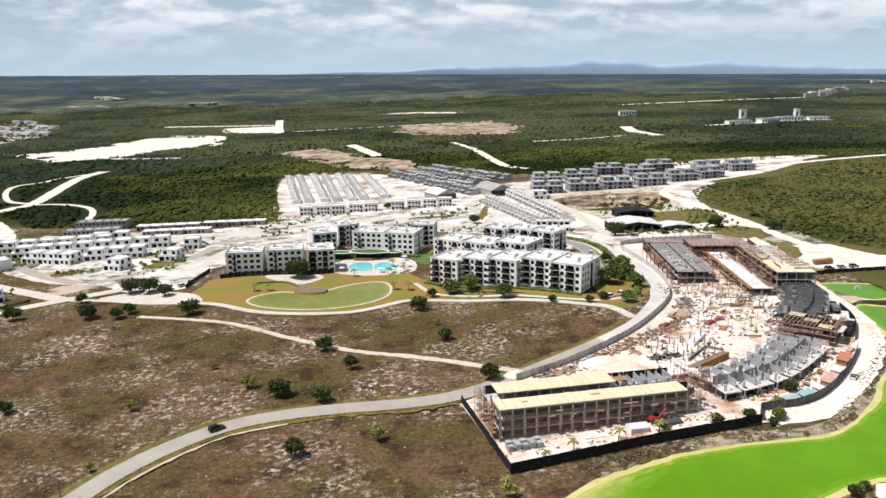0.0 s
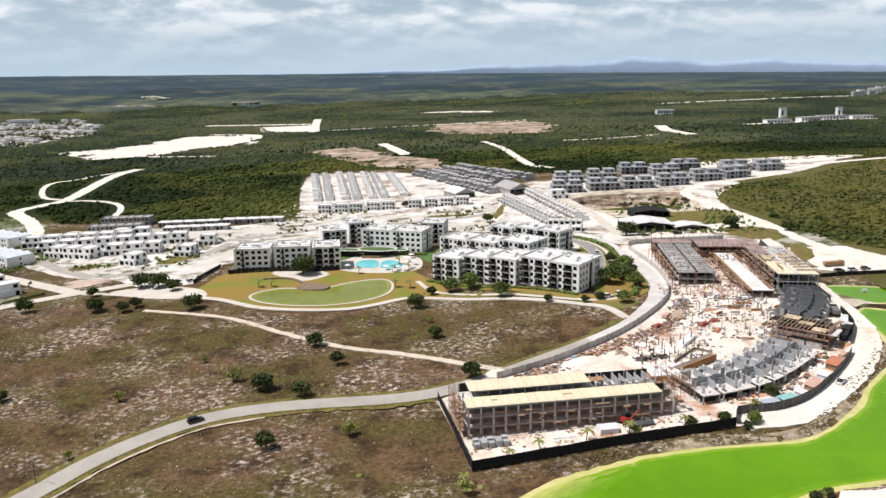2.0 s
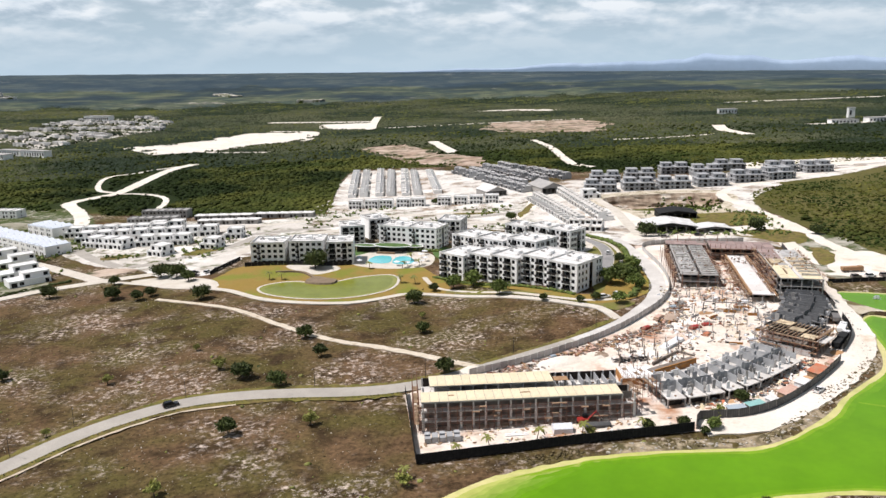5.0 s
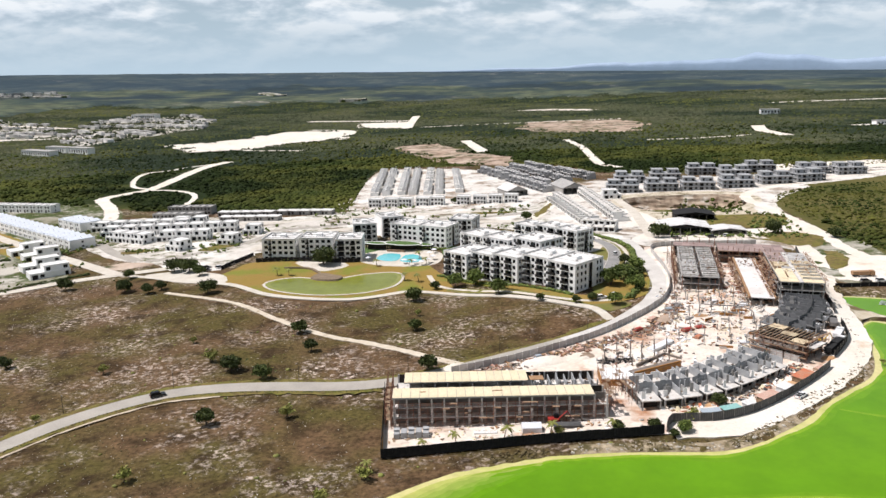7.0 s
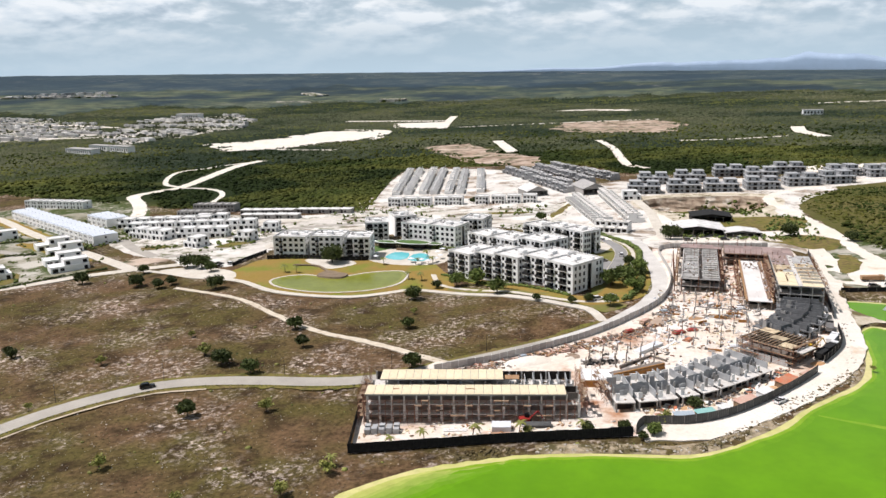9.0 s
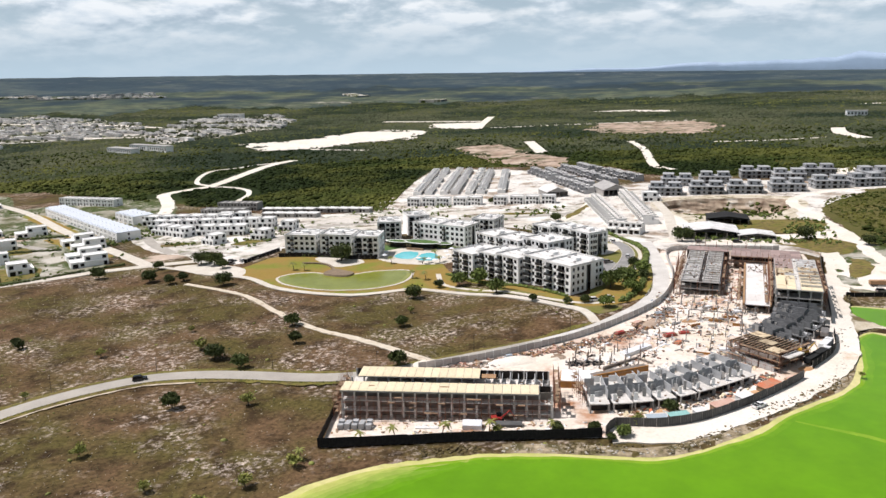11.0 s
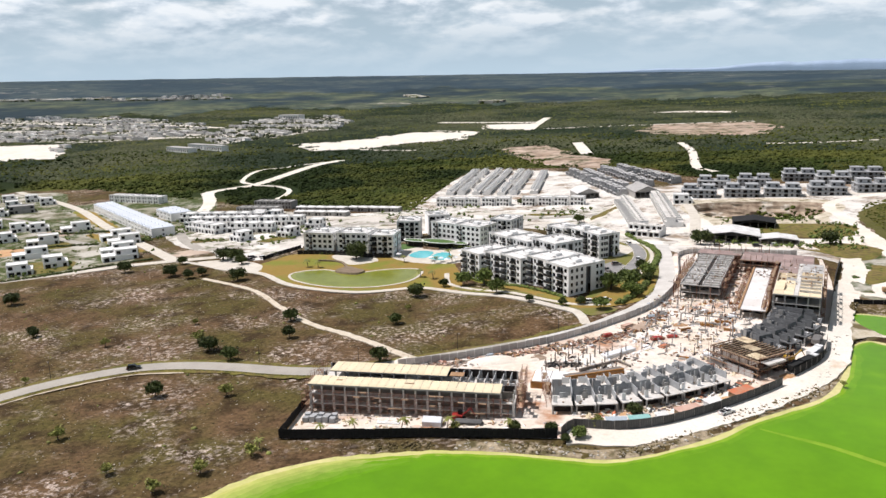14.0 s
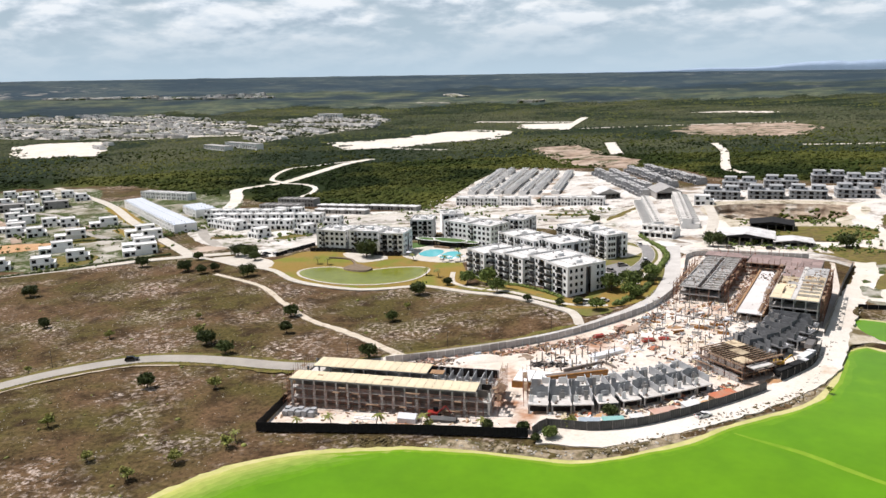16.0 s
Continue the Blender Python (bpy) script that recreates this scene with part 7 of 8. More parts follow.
FIELD_LINES = [(curve([(-112, 120), (-101, 142), (-90, 163), (-83, 178), (-74, 192), (-62, 203), (-47, 209), (-30, 212), (-12, 214), (2, 217), (16, 226), (37, 243), (55, 260)], 2.5), 4.6), (curve([(-115, 307), (-85, 295.6), (-59, 278), (-34, 261), (-14, 253), (2, 246), (17, 239)], 2.0), 2.4)]
SITE = [Vector(p) for p in ((20, 226), (60, 256), (95, 300), (150, 300), (147, 262), (118, 219), (98, 199), (70, 188), (15, 170), (4, 212))]
ground_at = lambda x, y: G(x, y) + noise.noise((x * 0.07, y * 0.07, 0)) * 0.35 - 0.30
for name, n, lo, hi, flat, mat, lift, label in (("dry_tufts", 17000, 0.08, 0.30, 0.55, "bush", 0.1, "tufts of dry brown grass over the field"), ("stones", 5200, 0.06, 0.24, 0.45, "rock", 0.02, "white limestone stones strewn over the field"), ("green_shrubs", 170, 0.25, 0.9, 0.6, "leaf_light", 0.2, "small green shrubs in the dry field")):
    x, y = on_field(n * 2, (-200, 150, 118, 320))
    w = np.array([noise.noise((a * 0.05, b * 0.05, 1.0 if name == "stones" else 5.0)) for a, b in zip(x, y)]) + rng.uniform(-0.5, 0.5, len(x))
    k = np.argsort(-w)[:n]
    x, y = x[k], y[k]
    r = lo + (hi - lo) * rng.uniform(0, 1, len(x)) ** 2
    z = np.array([ground_at(a, b) for a, b in zip(x, y)]) + lift * r
    tagged(new(name, lump_mesh(name, np.stack([x, y, z], 1), r, M[mat], flat, 0.5)), label, "rocks" if name == "stones" else "shrubs", kind="stuff")

# rubble along the lake bank
def on_bank(poly, lo, hi, n, keep, r0, r1):
    """Scattered places on the slope between the water's edge and the land."""
    out, sizes = [], []
    for p, q in zip(poly, offset(poly, 1.0)):
        for _ in range(n):
            d = random.uniform(lo, hi)
            c = p + (q - p) * d + Vector((random.uniform(-1.4, 1.4), random.uniform(-1.4, 1.4))) * min(1, d / 3)
            if keep(c):
                out.append((c.x, c.y, lake_z(c.x) + 0.1 + (G(c.x, c.y) - lake_z(c.x)) * min(1, d / 4.6)))
                sizes.append(r0 + (r1 - r0) * random.random() ** 2)
    return out, sizes


cs, rs = on_bank(LAKE, 1.2, 4.4, 12, lambda c: 60 < c.x < 160 and 176 < c.y < 296, 0.1, 0.42)
tagged(new("boulders", lump_mesh("boulders", np.array(cs), rs, M["rock"], 0.6, 0.4)), "pale limestone boulders along the lake bank", "rocks", kind="stuff")
cs, rs = on_bank(LAKE, 1.6, 4.8, 34, lambda c: 40 < c.x < 156 and 172 < c.y < 290 and noise.noise((c.x * 0.09, c.y * 0.09, 6.0)) > (-0.2 if c.x < 112 else 0.1), 0.12, 0.5)
more = on_bank(POND2, 1.0, 3.4, 20, lambda c: c.x < 164 and noise.noise((c.x * 0.12, c.y * 0.12, 6.0)) > 0, 0.12, 0.6)
tagged(new("bank_scrub", lump_mesh("bank_scrub", np.array(cs + more[0]), rs + more[1], M["bush"], 0.6, 0.45)), "low brown-green scrub on the lake bank", "shrubs", kind="stuff")

# shrubs and young trees between the houses
cs, rs = [], []
for _ in range(1700):
    x, y = random.choice(((random.uniform(-520, -205), random.uniform(290, 500)), (random.uniform(-420, -205), random.uniform(290, 420)), (random.uniform(-250, -140), random.uniform(385, 470)), (random.uniform(-130, 20), random.uniform(440, 535)), (random.uniform(100, 170), random.uniform(425, 510))))
    if not inside(x, y, TOWN) or noise.noise((x * 0.03, y * 0.03, 4.0)) < -0.05:
        continue
    s_ = random.uniform(0.4, 1.3)
    for _k in range(4):
        cs.append((x + random.uniform(-s_, s_), y + random.uniform(-s_, s_), G(x, y) + random.uniform(0.3, 1.4) * s_))
        rs.append(s_ * random.uniform(0.4, 0.8))
tagged(new("garden_shrubs", lump_mesh("garden_shrubs", np.array(cs), rs, M["leaf"], 0.8, 0.45)), "dark green shrubs and young trees between houses", "shrubs", kind="stuff")

cs, rs = [], []
for _ in range(500):
    x, y = random.uniform(85, 155), random.uniform(510, 568)
    if inside(x, y, PIT) and noise.noise((x * 0.06, y * 0.06, 1.0)) > -0.1:
        s_ = random.uniform(0.6, 1.6)
        cs.append((x, y, G(x, y) - (8.4 if random.random() < 0.5 else random.uniform(1.5, 8)) + s_ * 0.4) if x > 118 else (x, y, G(x, y) - 8.2))
        rs.append(s_)
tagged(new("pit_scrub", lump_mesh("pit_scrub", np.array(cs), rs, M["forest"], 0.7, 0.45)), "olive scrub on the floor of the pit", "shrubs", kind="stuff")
hedge([(-246, 270), (-222, 297), (-203, 327), (-190, 343)], 1.2, 1.3, "dark clipped hedge in front of the villas", "leaf_dark", 6)
hedge([(-300, 352), (-290, 358), (-276, 366), (-262, 372)], 1.4, 1.6, "dark garden hedge between villas", "leaf_dark", 5)
hedge([(-322, 396), (-306, 402), (-292, 410)], 1.4, 1.6, "dark garden hedge between villas", "leaf_dark", 5)

# ---- distant town ----
tm = bmesh.new()
for poly, yaw, rows_ in ((TOWNS[0], -8, 25), (TOWNS[1], -32, 27)):
    area = [Vector(p) for p in poly]
    c0 = sum(area, Vector((0, 0))) / len(area)
    ux = Vector((math.cos(radians(yaw)), math.sin(radians(yaw))))
    uy = Vector((-ux.y, ux.x))
    v = -420.0
    while v < 420:
        u, w0, d0, h0 = -700.0, random.choice((8.5, 10, 12, 17, 34)), random.choice((8, 9, 11)), random.uniform(3.0, 5.5)
        while u < 700:
            w, d, h = w0 * random.uniform(0.9, 1.1), d0, h0 + random.uniform(-0.4, 0.4)
            p = c0 + ux * (u + w / 2) + uy * (v + random.uniform(-1, 1))
            if inside(p.x, p.y, area) and town_open(p.x, p.y) and random.random() < 0.82:
                m = pose(p.x, p.y, G(p.x, p.y) + 0.4, 0, 0, yaw + random.uniform(-1.5, 1.5))
                box(tm, -w / 2, w / 2, -d / 2, d / 2, -1.5, h, m)
                box(tm, -w * 0.3, w * 0.25, -d / 2 - 0.2, d * 0.3, h, h + random.uniform(0.3, 1.2), m)
            u += w + random.choice((1.2, 1.2, 1.6, 9.0, 22.0))
        v += rows_ * random.choice((0.8, 1.0, 1.0, 1.7))
for xa, ya, xb, yb, n in ((-2430, 1976, -2134, 2216, 26), (-2060, 2150, -1720, 2370, 34), (-2000, 2310, -1840, 2490, 14), (1500, 2780, 1760, 2900, 14), (897, 1950, 1180, 2350, 16)):
    for k in range(n):
        t = (k + random.uniform(0, 0.9)) / n
        x, y = xa + (xb - xa) * t + random.uniform(-14, 14), ya + (yb - ya) * t + random.uniform(-14, 14)
        w = random.uniform(6, 16)
        box(tm, -w, w, -5, 5, -2, random.uniform(9, 14), pose(x, y, G(x, y) + 1.0, 0, 0, random.uniform(-12, 12)))
tagged(mesh_object("far_houses", tm, M["far_white"]), "white houses of a distant town", "houses", kind="stuff")
cs, rs = [], []
for poly in TOWNS:
    area = [Vector(p) for p in poly]
    xs_, ys_ = [p.x for p in area], [p.y for p in area]
    for _ in range(2600):
        x, y = random.uniform(min(xs_), max(xs_)), random.uniform(min(ys_), max(ys_))
        if inside(x, y, area) and noise.noise((x * 0.012, y * 0.03, 9.0)) > 0.02:
            cs.append((x, y, G(x, y) + 1.6))
            rs.append(random.uniform(1.6, 3.6))
tagged(new("town_trees", lump_mesh("town_trees", np.array(cs), rs, M["far_forest"], 0.8, 0.45)), "dark green trees between the distant houses", "trees", kind="stuff")
for i, (x, y, w, d, h, a) in enumerate(((-690, 935, 60, 14, 7, -18), (-640, 955, 40, 12, 9, -18), (430, 1152, 38, 12, 5, 12), (480, 1172, 30, 14, 6, 14), (525, 1200, 44, 12, 6, 8), (570, 1206, 30, 12, 5, 0), (540, 1212, 7, 7, 17, 0), (475, 1258, 9, 9, 15, 0), (330, 1420, 30, 14, 8, 0), (-905, 900, 30, 10, 6, -20), (-960, 965, 24, 10, 5, -20), (-690, 975, 44, 12, 8, -18), (-1010, 1700, 60, 25, 12, 0))):
    ob = thing("warehouse", x, y, a, "long pale building standing in the distant woods", "building", "distant buildings")
    part("wall", bbox_mesh((-w / 2, w / 2, -d / 2, d / 2, -1, h)), M["white"], ob)
    part("roof", bbox_mesh((-w / 2 - 0.5, w / 2 + 0.5, -d / 2 - 0.5, d / 2 + 0.5, h, h + 0.6)), M["roof_grey"], ob)
    for k in range(int(w / 5)):
        part("window", bbox_mesh((-w / 2 + 1.5 + k * 5, -w / 2 + 4 + k * 5, -d / 2 - 0.05, -d / 2 + 0.1, h * 0.3, h * 0.75)), M["glass"], ob)


# ---- estate surfaces ----
sheet("pavement", [(-121, 352), (-119, 387), (-131, 405), (-160, 398), (-173, 372), (-150, 352), (-138, 345)], M["estate"], 0.075, "dusty grey car park beside the apartments", closed_curve=False)
ribbon("road_13", [(-140, 452), (-112, 466), (-83, 478), (-12, 494), (30, 516)], 7.0, M["asphalt"], 0.1, "grey estate street behind the apartments")
ribbon("road_14", [(-246, 428), (-214, 396), (-181, 372)], 6.5, M["asphalt"], 0.09, "grey street between villas")
ribbon("road_15", [(-176, 372), (-160, 384), (-140, 418), (-134, 446)], 6.0, M["asphalt"], 0.095, "grey street beside the villas")
ribbon("road_16", [(-262, 500), (-200, 478), (-150, 480), (-100, 500), (0, 515)], 6.0, M["path"], 0.09, "pale street along the low roofs")
ribbon("road_17", [(-300, 328), (-328, 345), (-370, 372), (-440, 405)], 6.5, M["earth"], 0.09, "ochre dirt street between villas")
ribbon("road_18", [(-270, 372), (-330, 392), (-400, 432), (-470, 440)], 5.5, M["asphalt"], 0.085, "grey street between cube villas")
ribbon("road_19", [(92, 430), (88, 470), (82, 520), (64, 600)], 6.0, M["path"], 0.1, "pale street beside the pit")
for pts, m, lab in (([(119, 487), (165, 494), (168, 470), (158, 456), (126, 456)], "verge", "rough green ground below the pit"), ([(170, 397), (177, 390), (172, 366), (163, 364)], "verge", "green island between two tracks"), ([(140, 424), (168, 405), (176, 432), (156, 442)], "verge", "weedy green ground beside the track"),
                    ([(-160, 398), (-150, 398), (-142, 414), (-150, 420)], "verge", "green villa garden"), ([(-205, 392), (-196, 388), (-186, 398), (-196, 402)], "verge", "green villa garden"), ([(-310, 362), (-290, 352), (-276, 364), (-296, 376)], "verge", "green villa garden"),
                    ([(-260, 320), (-240, 296), (-222, 312), (-236, 330)], "verge", "green villa garden"), ([(-20, 504), (4, 507), (6, 513), (-20, 511)], "verge", "strip of green lawn"), ([(22, 498), (26, 498), (34, 560), (30, 562)], "verge", "green strip beside the street"),
                    ([(-290, 402), (-262, 388), (-232, 372), (-214, 362), (-222, 356), (-262, 378), (-300, 398)], "lawn", "grassy strip beside the estate street"), ([(-396, 474), (-330, 432), (-262, 392), (-254, 398), (-320, 440), (-390, 484)], "lawn", "grassy strip along the terrace"),
                    ([(-240, 442), (-222, 430), (-214, 436), (-232, 450)], "earth", "bare building plot"), ([(-340, 400), (-318, 390), (-312, 400), (-332, 410)], "earth", "bare building plot"), ([(-195, 350), (-178, 352), (-168, 366), (-185, 368)], "earth", "bare plot with rubble")):
    sheet("pavement", pts, M["grass" if m == "verge" else m], 0.13, lab, cut=30, jitter=3.0)
sheet("pavement", [(152.5, 280), (156, 288), (162, 293), (166, 292.5), (163.5, 297), (158.8, 304), (155.4, 312), (156.5, 321), (160, 331), (157, 332), (154, 318), (152.5, 302), (151.5, 288)], M["spit"], 0.12, "sandy spit with scrub between lake and pond", jitter=0.8, cut=3)

sheet("pavement", [(-158, 343), (-141, 351), (-122, 345), (-110, 336), (-106, 325), (-118, 326), (-128, 331), (-145, 337)], M["path"], 0.085, "pale paved forecourt beside the garden", cut=8)
sheet("pavement", [(-332, 334), (-302, 352), (-287, 345), (-300, 325), (-316, 314)], M["orange_earth"], 0.12, "bare ochre building plot among the villas", cut=10, jitter=1.5)
# garden terrace by the pond, and the pool
sheet("pavement", [(-87, 369), (-70, 373), (-58, 364), (-66, 352), (-72, 354), (-84, 362)], M["path"], 0.1, "pale paved terrace above the pond", cut=5)
sheet("pavement", [(-54, 372), (-40, 366), (-26, 367), (-15, 374), (-16, 392), (-26, 400), (-42, 404), (-56, 398), (-58, 384)], M["path"], 0.08, "pale paved pool terrace", cut=5)
sheet("water", [(-48.5, 380), (-42, 375.5), (-37, 377), (-36.5, 383), (-39, 391), (-47, 391)], M["pool"], 0.16, "turquoise swimming pool water", "pool", cut=5)
sheet("water", [(-35, 377), (-29, 374.5), (-24, 378), (-26, 386), (-31, 391), (-35.5, 388)], M["pool"], 0.16, "turquoise swimming pool water", "pool", cut=5)
sheet("pavement", [(-20, 411), (-8, 404), (-9, 384), (-15, 390)], M["green_roof"], 0.1, "bright green lawn beside the pool")
sheet("pavement", [(-66, 402), (-54, 408), (-52, 400), (-60, 390)], M["green_roof"], 0.1, "bright green lawn beside the pool")


def low_wall(pts, w, h, mat, label, name="garden_wall"):
    r = ribbon(name, pts, w, M[mat], h, label, step=1.5)
    return r


low_wall([(-88, 354), (-80, 355.5), (-74, 354), (-68, 348), (-64, 343)], 1.2, 0.8, "stone", "brown dry-stone garden wall", "trim")
bm = bmesh.new()
line = curve([(-66, 346), (-58, 343.5), (-53, 341), (-54, 335), (-62, 334), (-68, 337)], 1.5, True)
va, vb = [bm.verts.new((p.x, p.y, POND_Z - 0.3)) for p in line], [bm.verts.new((p.x * 0.94 - 60.5 * 0 + (-60.5) * 0.06, p.y * 0.94 + 340 * 0.06, POND_Z + 0.8)) for p in line]
for i in range(len(va)):
    bm.faces.new((va[i], va[(i + 1) % len(va)], vb[(i + 1) % len(va)], vb[i]))
bm.faces.new(vb)
bmesh.ops.recalc_face_normals(bm, faces=bm.faces[:])
tagged(mesh_object("rock_planter", bm, M["stone"]), "brown rock-edged planter jutting into the pond", "planter")

can = thing("pool_pavilion", -43, 400, -6, "low pool pavilion with curved green roofs on dark posts", "pavilion")
for cx, cy, ra, rb, z0 in ((3.0, 1.5, 10.0, 4.8, 3.3), (-11.5, 0.5, 7.0, 3.0, 2.9), (13.5, 4.0, 5.5, 2.8, 2.7)):
    ring = [(cx + ra * math.cos(i * 0.2618), cy + rb * math.sin(i * 0.2618)) for i in range(24)]
    bm = bmesh.new()
    lo, hi = [bm.verts.new((x, y, z0)) for x, y in ring], [bm.verts.new((x, y, z0 + 0.35)) for x, y in ring]
    top = bm.verts.new((cx, cy, z0 + 0.9))
    for i in range(24):
        bm.faces.new((lo[i], lo[(i + 1) % 24], hi[(i + 1) % 24], hi[i]))
        bm.faces.new((hi[i], hi[(i + 1) % 24], top))
    bm.faces.new(lo[::-1])
    roof = part("roof", bm, M["green_roof"], can, "planted green roof")
    bm = bmesh.new()
    prev = None
    for i in range(25):
        x, y = ring[i % 24]
        ux, uy = (x - cx) / ra, (y - cy) / rb
        row = [bm.verts.new((x + ux * a, y + uy * a, z0 + b)) for a, b in ((0.0, 0.3), (0.7, 0.3), (0.7, 0.55), (0.0, 0.55))]
        if prev:
            for j in range(4):
                bm.faces.new((prev[j], prev[(j + 1) % 4], row[(j + 1) % 4], row[j]))
        prev = row
    part("rim", bm, M["white"], roof, "white roof rim")
    b2 = bmesh.new()
    cyl(b2, (0, 0, -0.3), (0, 0, z0 + 0.1), 0.2, n=8)
    pm = part("post", b2, M["rail"], can, at=pose(ring[0][0] * 0.9 + cx * 0.1, ring[0][1], 0))
    for i in range(3, 24, 3):
        share(pm, can, pose(ring[i][0] * 0.9 + cx * 0.1, ring[i][1] * 0.9 + cy * 0.1, 0))
    # near-black wall added below the roof in place of the shade there
    part("back_wall", bbox_mesh((cx - ra * 0.7, cx + ra * 0.7, cy - 0.3, cy + 0.3, -0.3, z0)), M["dark"], can)
part("bar_counter", bbox_mesh((-4, 6, -4.4, -3.6, -0.2, 1.1)), M["timber"], can)


def parasol(x, y, mat, label):
    ob = thing("parasol", x, y, random.uniform(0, 90), label, "parasol", "parasols by the pool")
    b = bmesh.new()
    cyl(b, (0, 0, 0), (0, 0, 2.6), 0.05, n=6)
    part("pole", b, M["tube"], ob)
    b = bmesh.new()
    cyl(b, (0, 0, 2.1), (0, 0, 2.75), 1.6, 0.05, 8)
    part("canopy", b, M[mat], ob)


for x, y in ((-22, 370), (-19.5, 375), (-18.5, 381), (-22, 388), (-51, 374), (-21, 394), (-31.5, 372), (-26, 371.5), (-53, 381)):
    parasol(x, y, "tarp", "white parasol on the pool terrace")


# ---- building site clutter ----
def heap(name, x, y, w, d, h, mat, label, category, yaw=0.0, seed=0):
    """A heap of loose earth or rubble."""
    ob_bm = bmesh.new()
    n = 9
    rows = []
    for j in range(n):
        row = []
        for i in range(n):
            u, v = i / (n - 1) * 2 - 1, j / (n - 1) * 2 - 1
            k = max(0.0, 1 - (u * u + v * v)) ** 0.7
            z = h * k * (0.75 + 0.5 * noise.noise((u * 1.8 + seed, v * 1.8, seed))) - 0.15
            row.append(ob_bm.verts.new((u * w / 2 * (1 + 0.12 * noise.noise((v * 2, seed, 1.0))), v * d / 2, z)))
        rows.append(row)
    for a, b in zip(rows, rows[1:]):
        for i in range(n - 1):
            ob_bm.faces.new((a[i], a[i + 1], b[i + 1], b[i]))
    ob = mesh_object(name, ob_bm, M[mat], None, True)
    ob.matrix_basis = pose(x, y, G(x, y), 0, 0, yaw)
    return tagged(ob, label, category)


for i, (x, y, w, d, h, m, a) in enumerate(((50, 240, 20, 8, 1.6, "sand", 30), (60, 245, 12, 7, 1.3, "sand", 42), (80, 250, 14, 9, 1.0, "sand", 30), (96, 300, 12, 7, 0.9, "site", 10), (110, 292, 10, 8, 0.7, "sand", 0), (104, 262, 9, 6, 0.8, "site", 40),
                                             (62, 246, 7, 5, 1.2, "earth", 10), (121, 288, 8, 6, 0.9, "sand", 70), (90, 283, 12, 5, 1.0, "earth", 60), (112, 214, 7, 4, 0.8, "orange_earth", 40), (121, 228, 7, 4, 0.9, "orange_earth", 50), (136, 250, 6, 4, 1.0, "orange_earth", 50), (98, 212, 8, 3, 0.5, "orange_earth", 35), (22, 232, 8, 6, 1.6, "sand", 20))):
    heap("spoil_mound", x, y, w, d, h, m, {"sand": "pale heap of crushed limestone", "site": "pale heap of site spoil", "earth": "brown heap of dug earth", "orange_earth": "orange-brown heap of subsoil"}[m], "heap", a, i * 3.7)


def rubble(name, line, w, n, mats, label, size=(0.2, 0.8)):
    """Loose broken pieces strewn along a line."""
    bm = bmesh.new()
    for _ in range(n):
        p = random.choice(line)
        x, y = p[0] + random.gauss(0, w / 2.5), p[1] + random.gauss(0, w / 2.5)
        s = random.uniform(*size)
        m = pose(x, y, G(x, y) + s * 0.25, random.uniform(-25, 25), random.uniform(-25, 25), random.uniform(0, 360))
        box(bm, -s * random.uniform(0.5, 1.6), s, -s * 0.5, s * random.uniform(0.2, 0.6), -s * 0.35, s * random.uniform(0.1, 0.4), m, random.randrange(len(mats)))
    return tagged(mesh_object(name, bm, [M[k] for k in mats]), label, "rubble", kind="stuff")


ridge = curve([(30, 229), (41, 236), (56, 249), (65, 257.3), (74, 265.2), (84, 272), (90.5, 284), (96, 302)], 1.0)
rubble("rubble", ridge, 3.4, 700, ["concrete_dark", "timber", "earth", "rust", "concrete", "brown_sheet"], "brown rubble and broken timber along the site fence", (0.2, 0.75))
field_pts = [(random.uniform(88, 126), random.uniform(258, 318)) for _ in range(300)] + [(random.uniform(66, 96), random.uniform(238, 262)) for _ in range(120)]
rubble("site_debris", field_pts, 3.0, 1100, ["concrete", "timber", "plywood", "rust", "white", "dark", "tarp", "concrete_dark"], "scattered boards, blocks and offcuts on the site", (0.15, 0.75))
rubble("site_debris", [tuple(loc(random.uniform(-1, 66), random.uniform(-10, -2.6))) for _ in range(200)], 0.6, 200, ["concrete", "timber", "plywood", "brown_sheet", "white"], "scattered boards and blocks in front of the block", (0.15, 0.6))
rubble("site_debris", [(p.x - 1.5, p.y + 4.5) for p in curve([(88, 203), (104, 210), (115, 222), (128, 238)], 1.0)], 2.5, 260, ["timber", "orange", "white", "concrete_dark", "plywood", "grey_sheet"], "stacked offcuts beside the site sheds", (0.2, 0.9))
rubble("site_debris", [(random.uniform(115, 137), random.uniform(255, 272)) for _ in range(80)] + [(random.uniform(112, 122), random.uniform(248, 260)) for _ in range(60)], 2.0, 350, ["concrete_dark", "timber", "rust", "plywood", "concrete"], "props and boards round the dark frame", (0.2, 0.9))
rubble("site_debris", [(random.uniform(114, 134), random.uniform(304, 372)) for _ in range(150)], 2.0, 420, ["rust", "timber", "brown_sheet", "plywood", "concrete", "pink_sheet"], "reddish boards and props between the frames", (0.2, 0.9))
rubble("rubble", ridge, 4.6, 600, ["rust", "brown_sheet", "concrete_dark", "dark", "earth", "pink_sheet"], "red-brown broken formwork and soil along the site fence", (0.2, 0.8))
bm = bmesh.new()
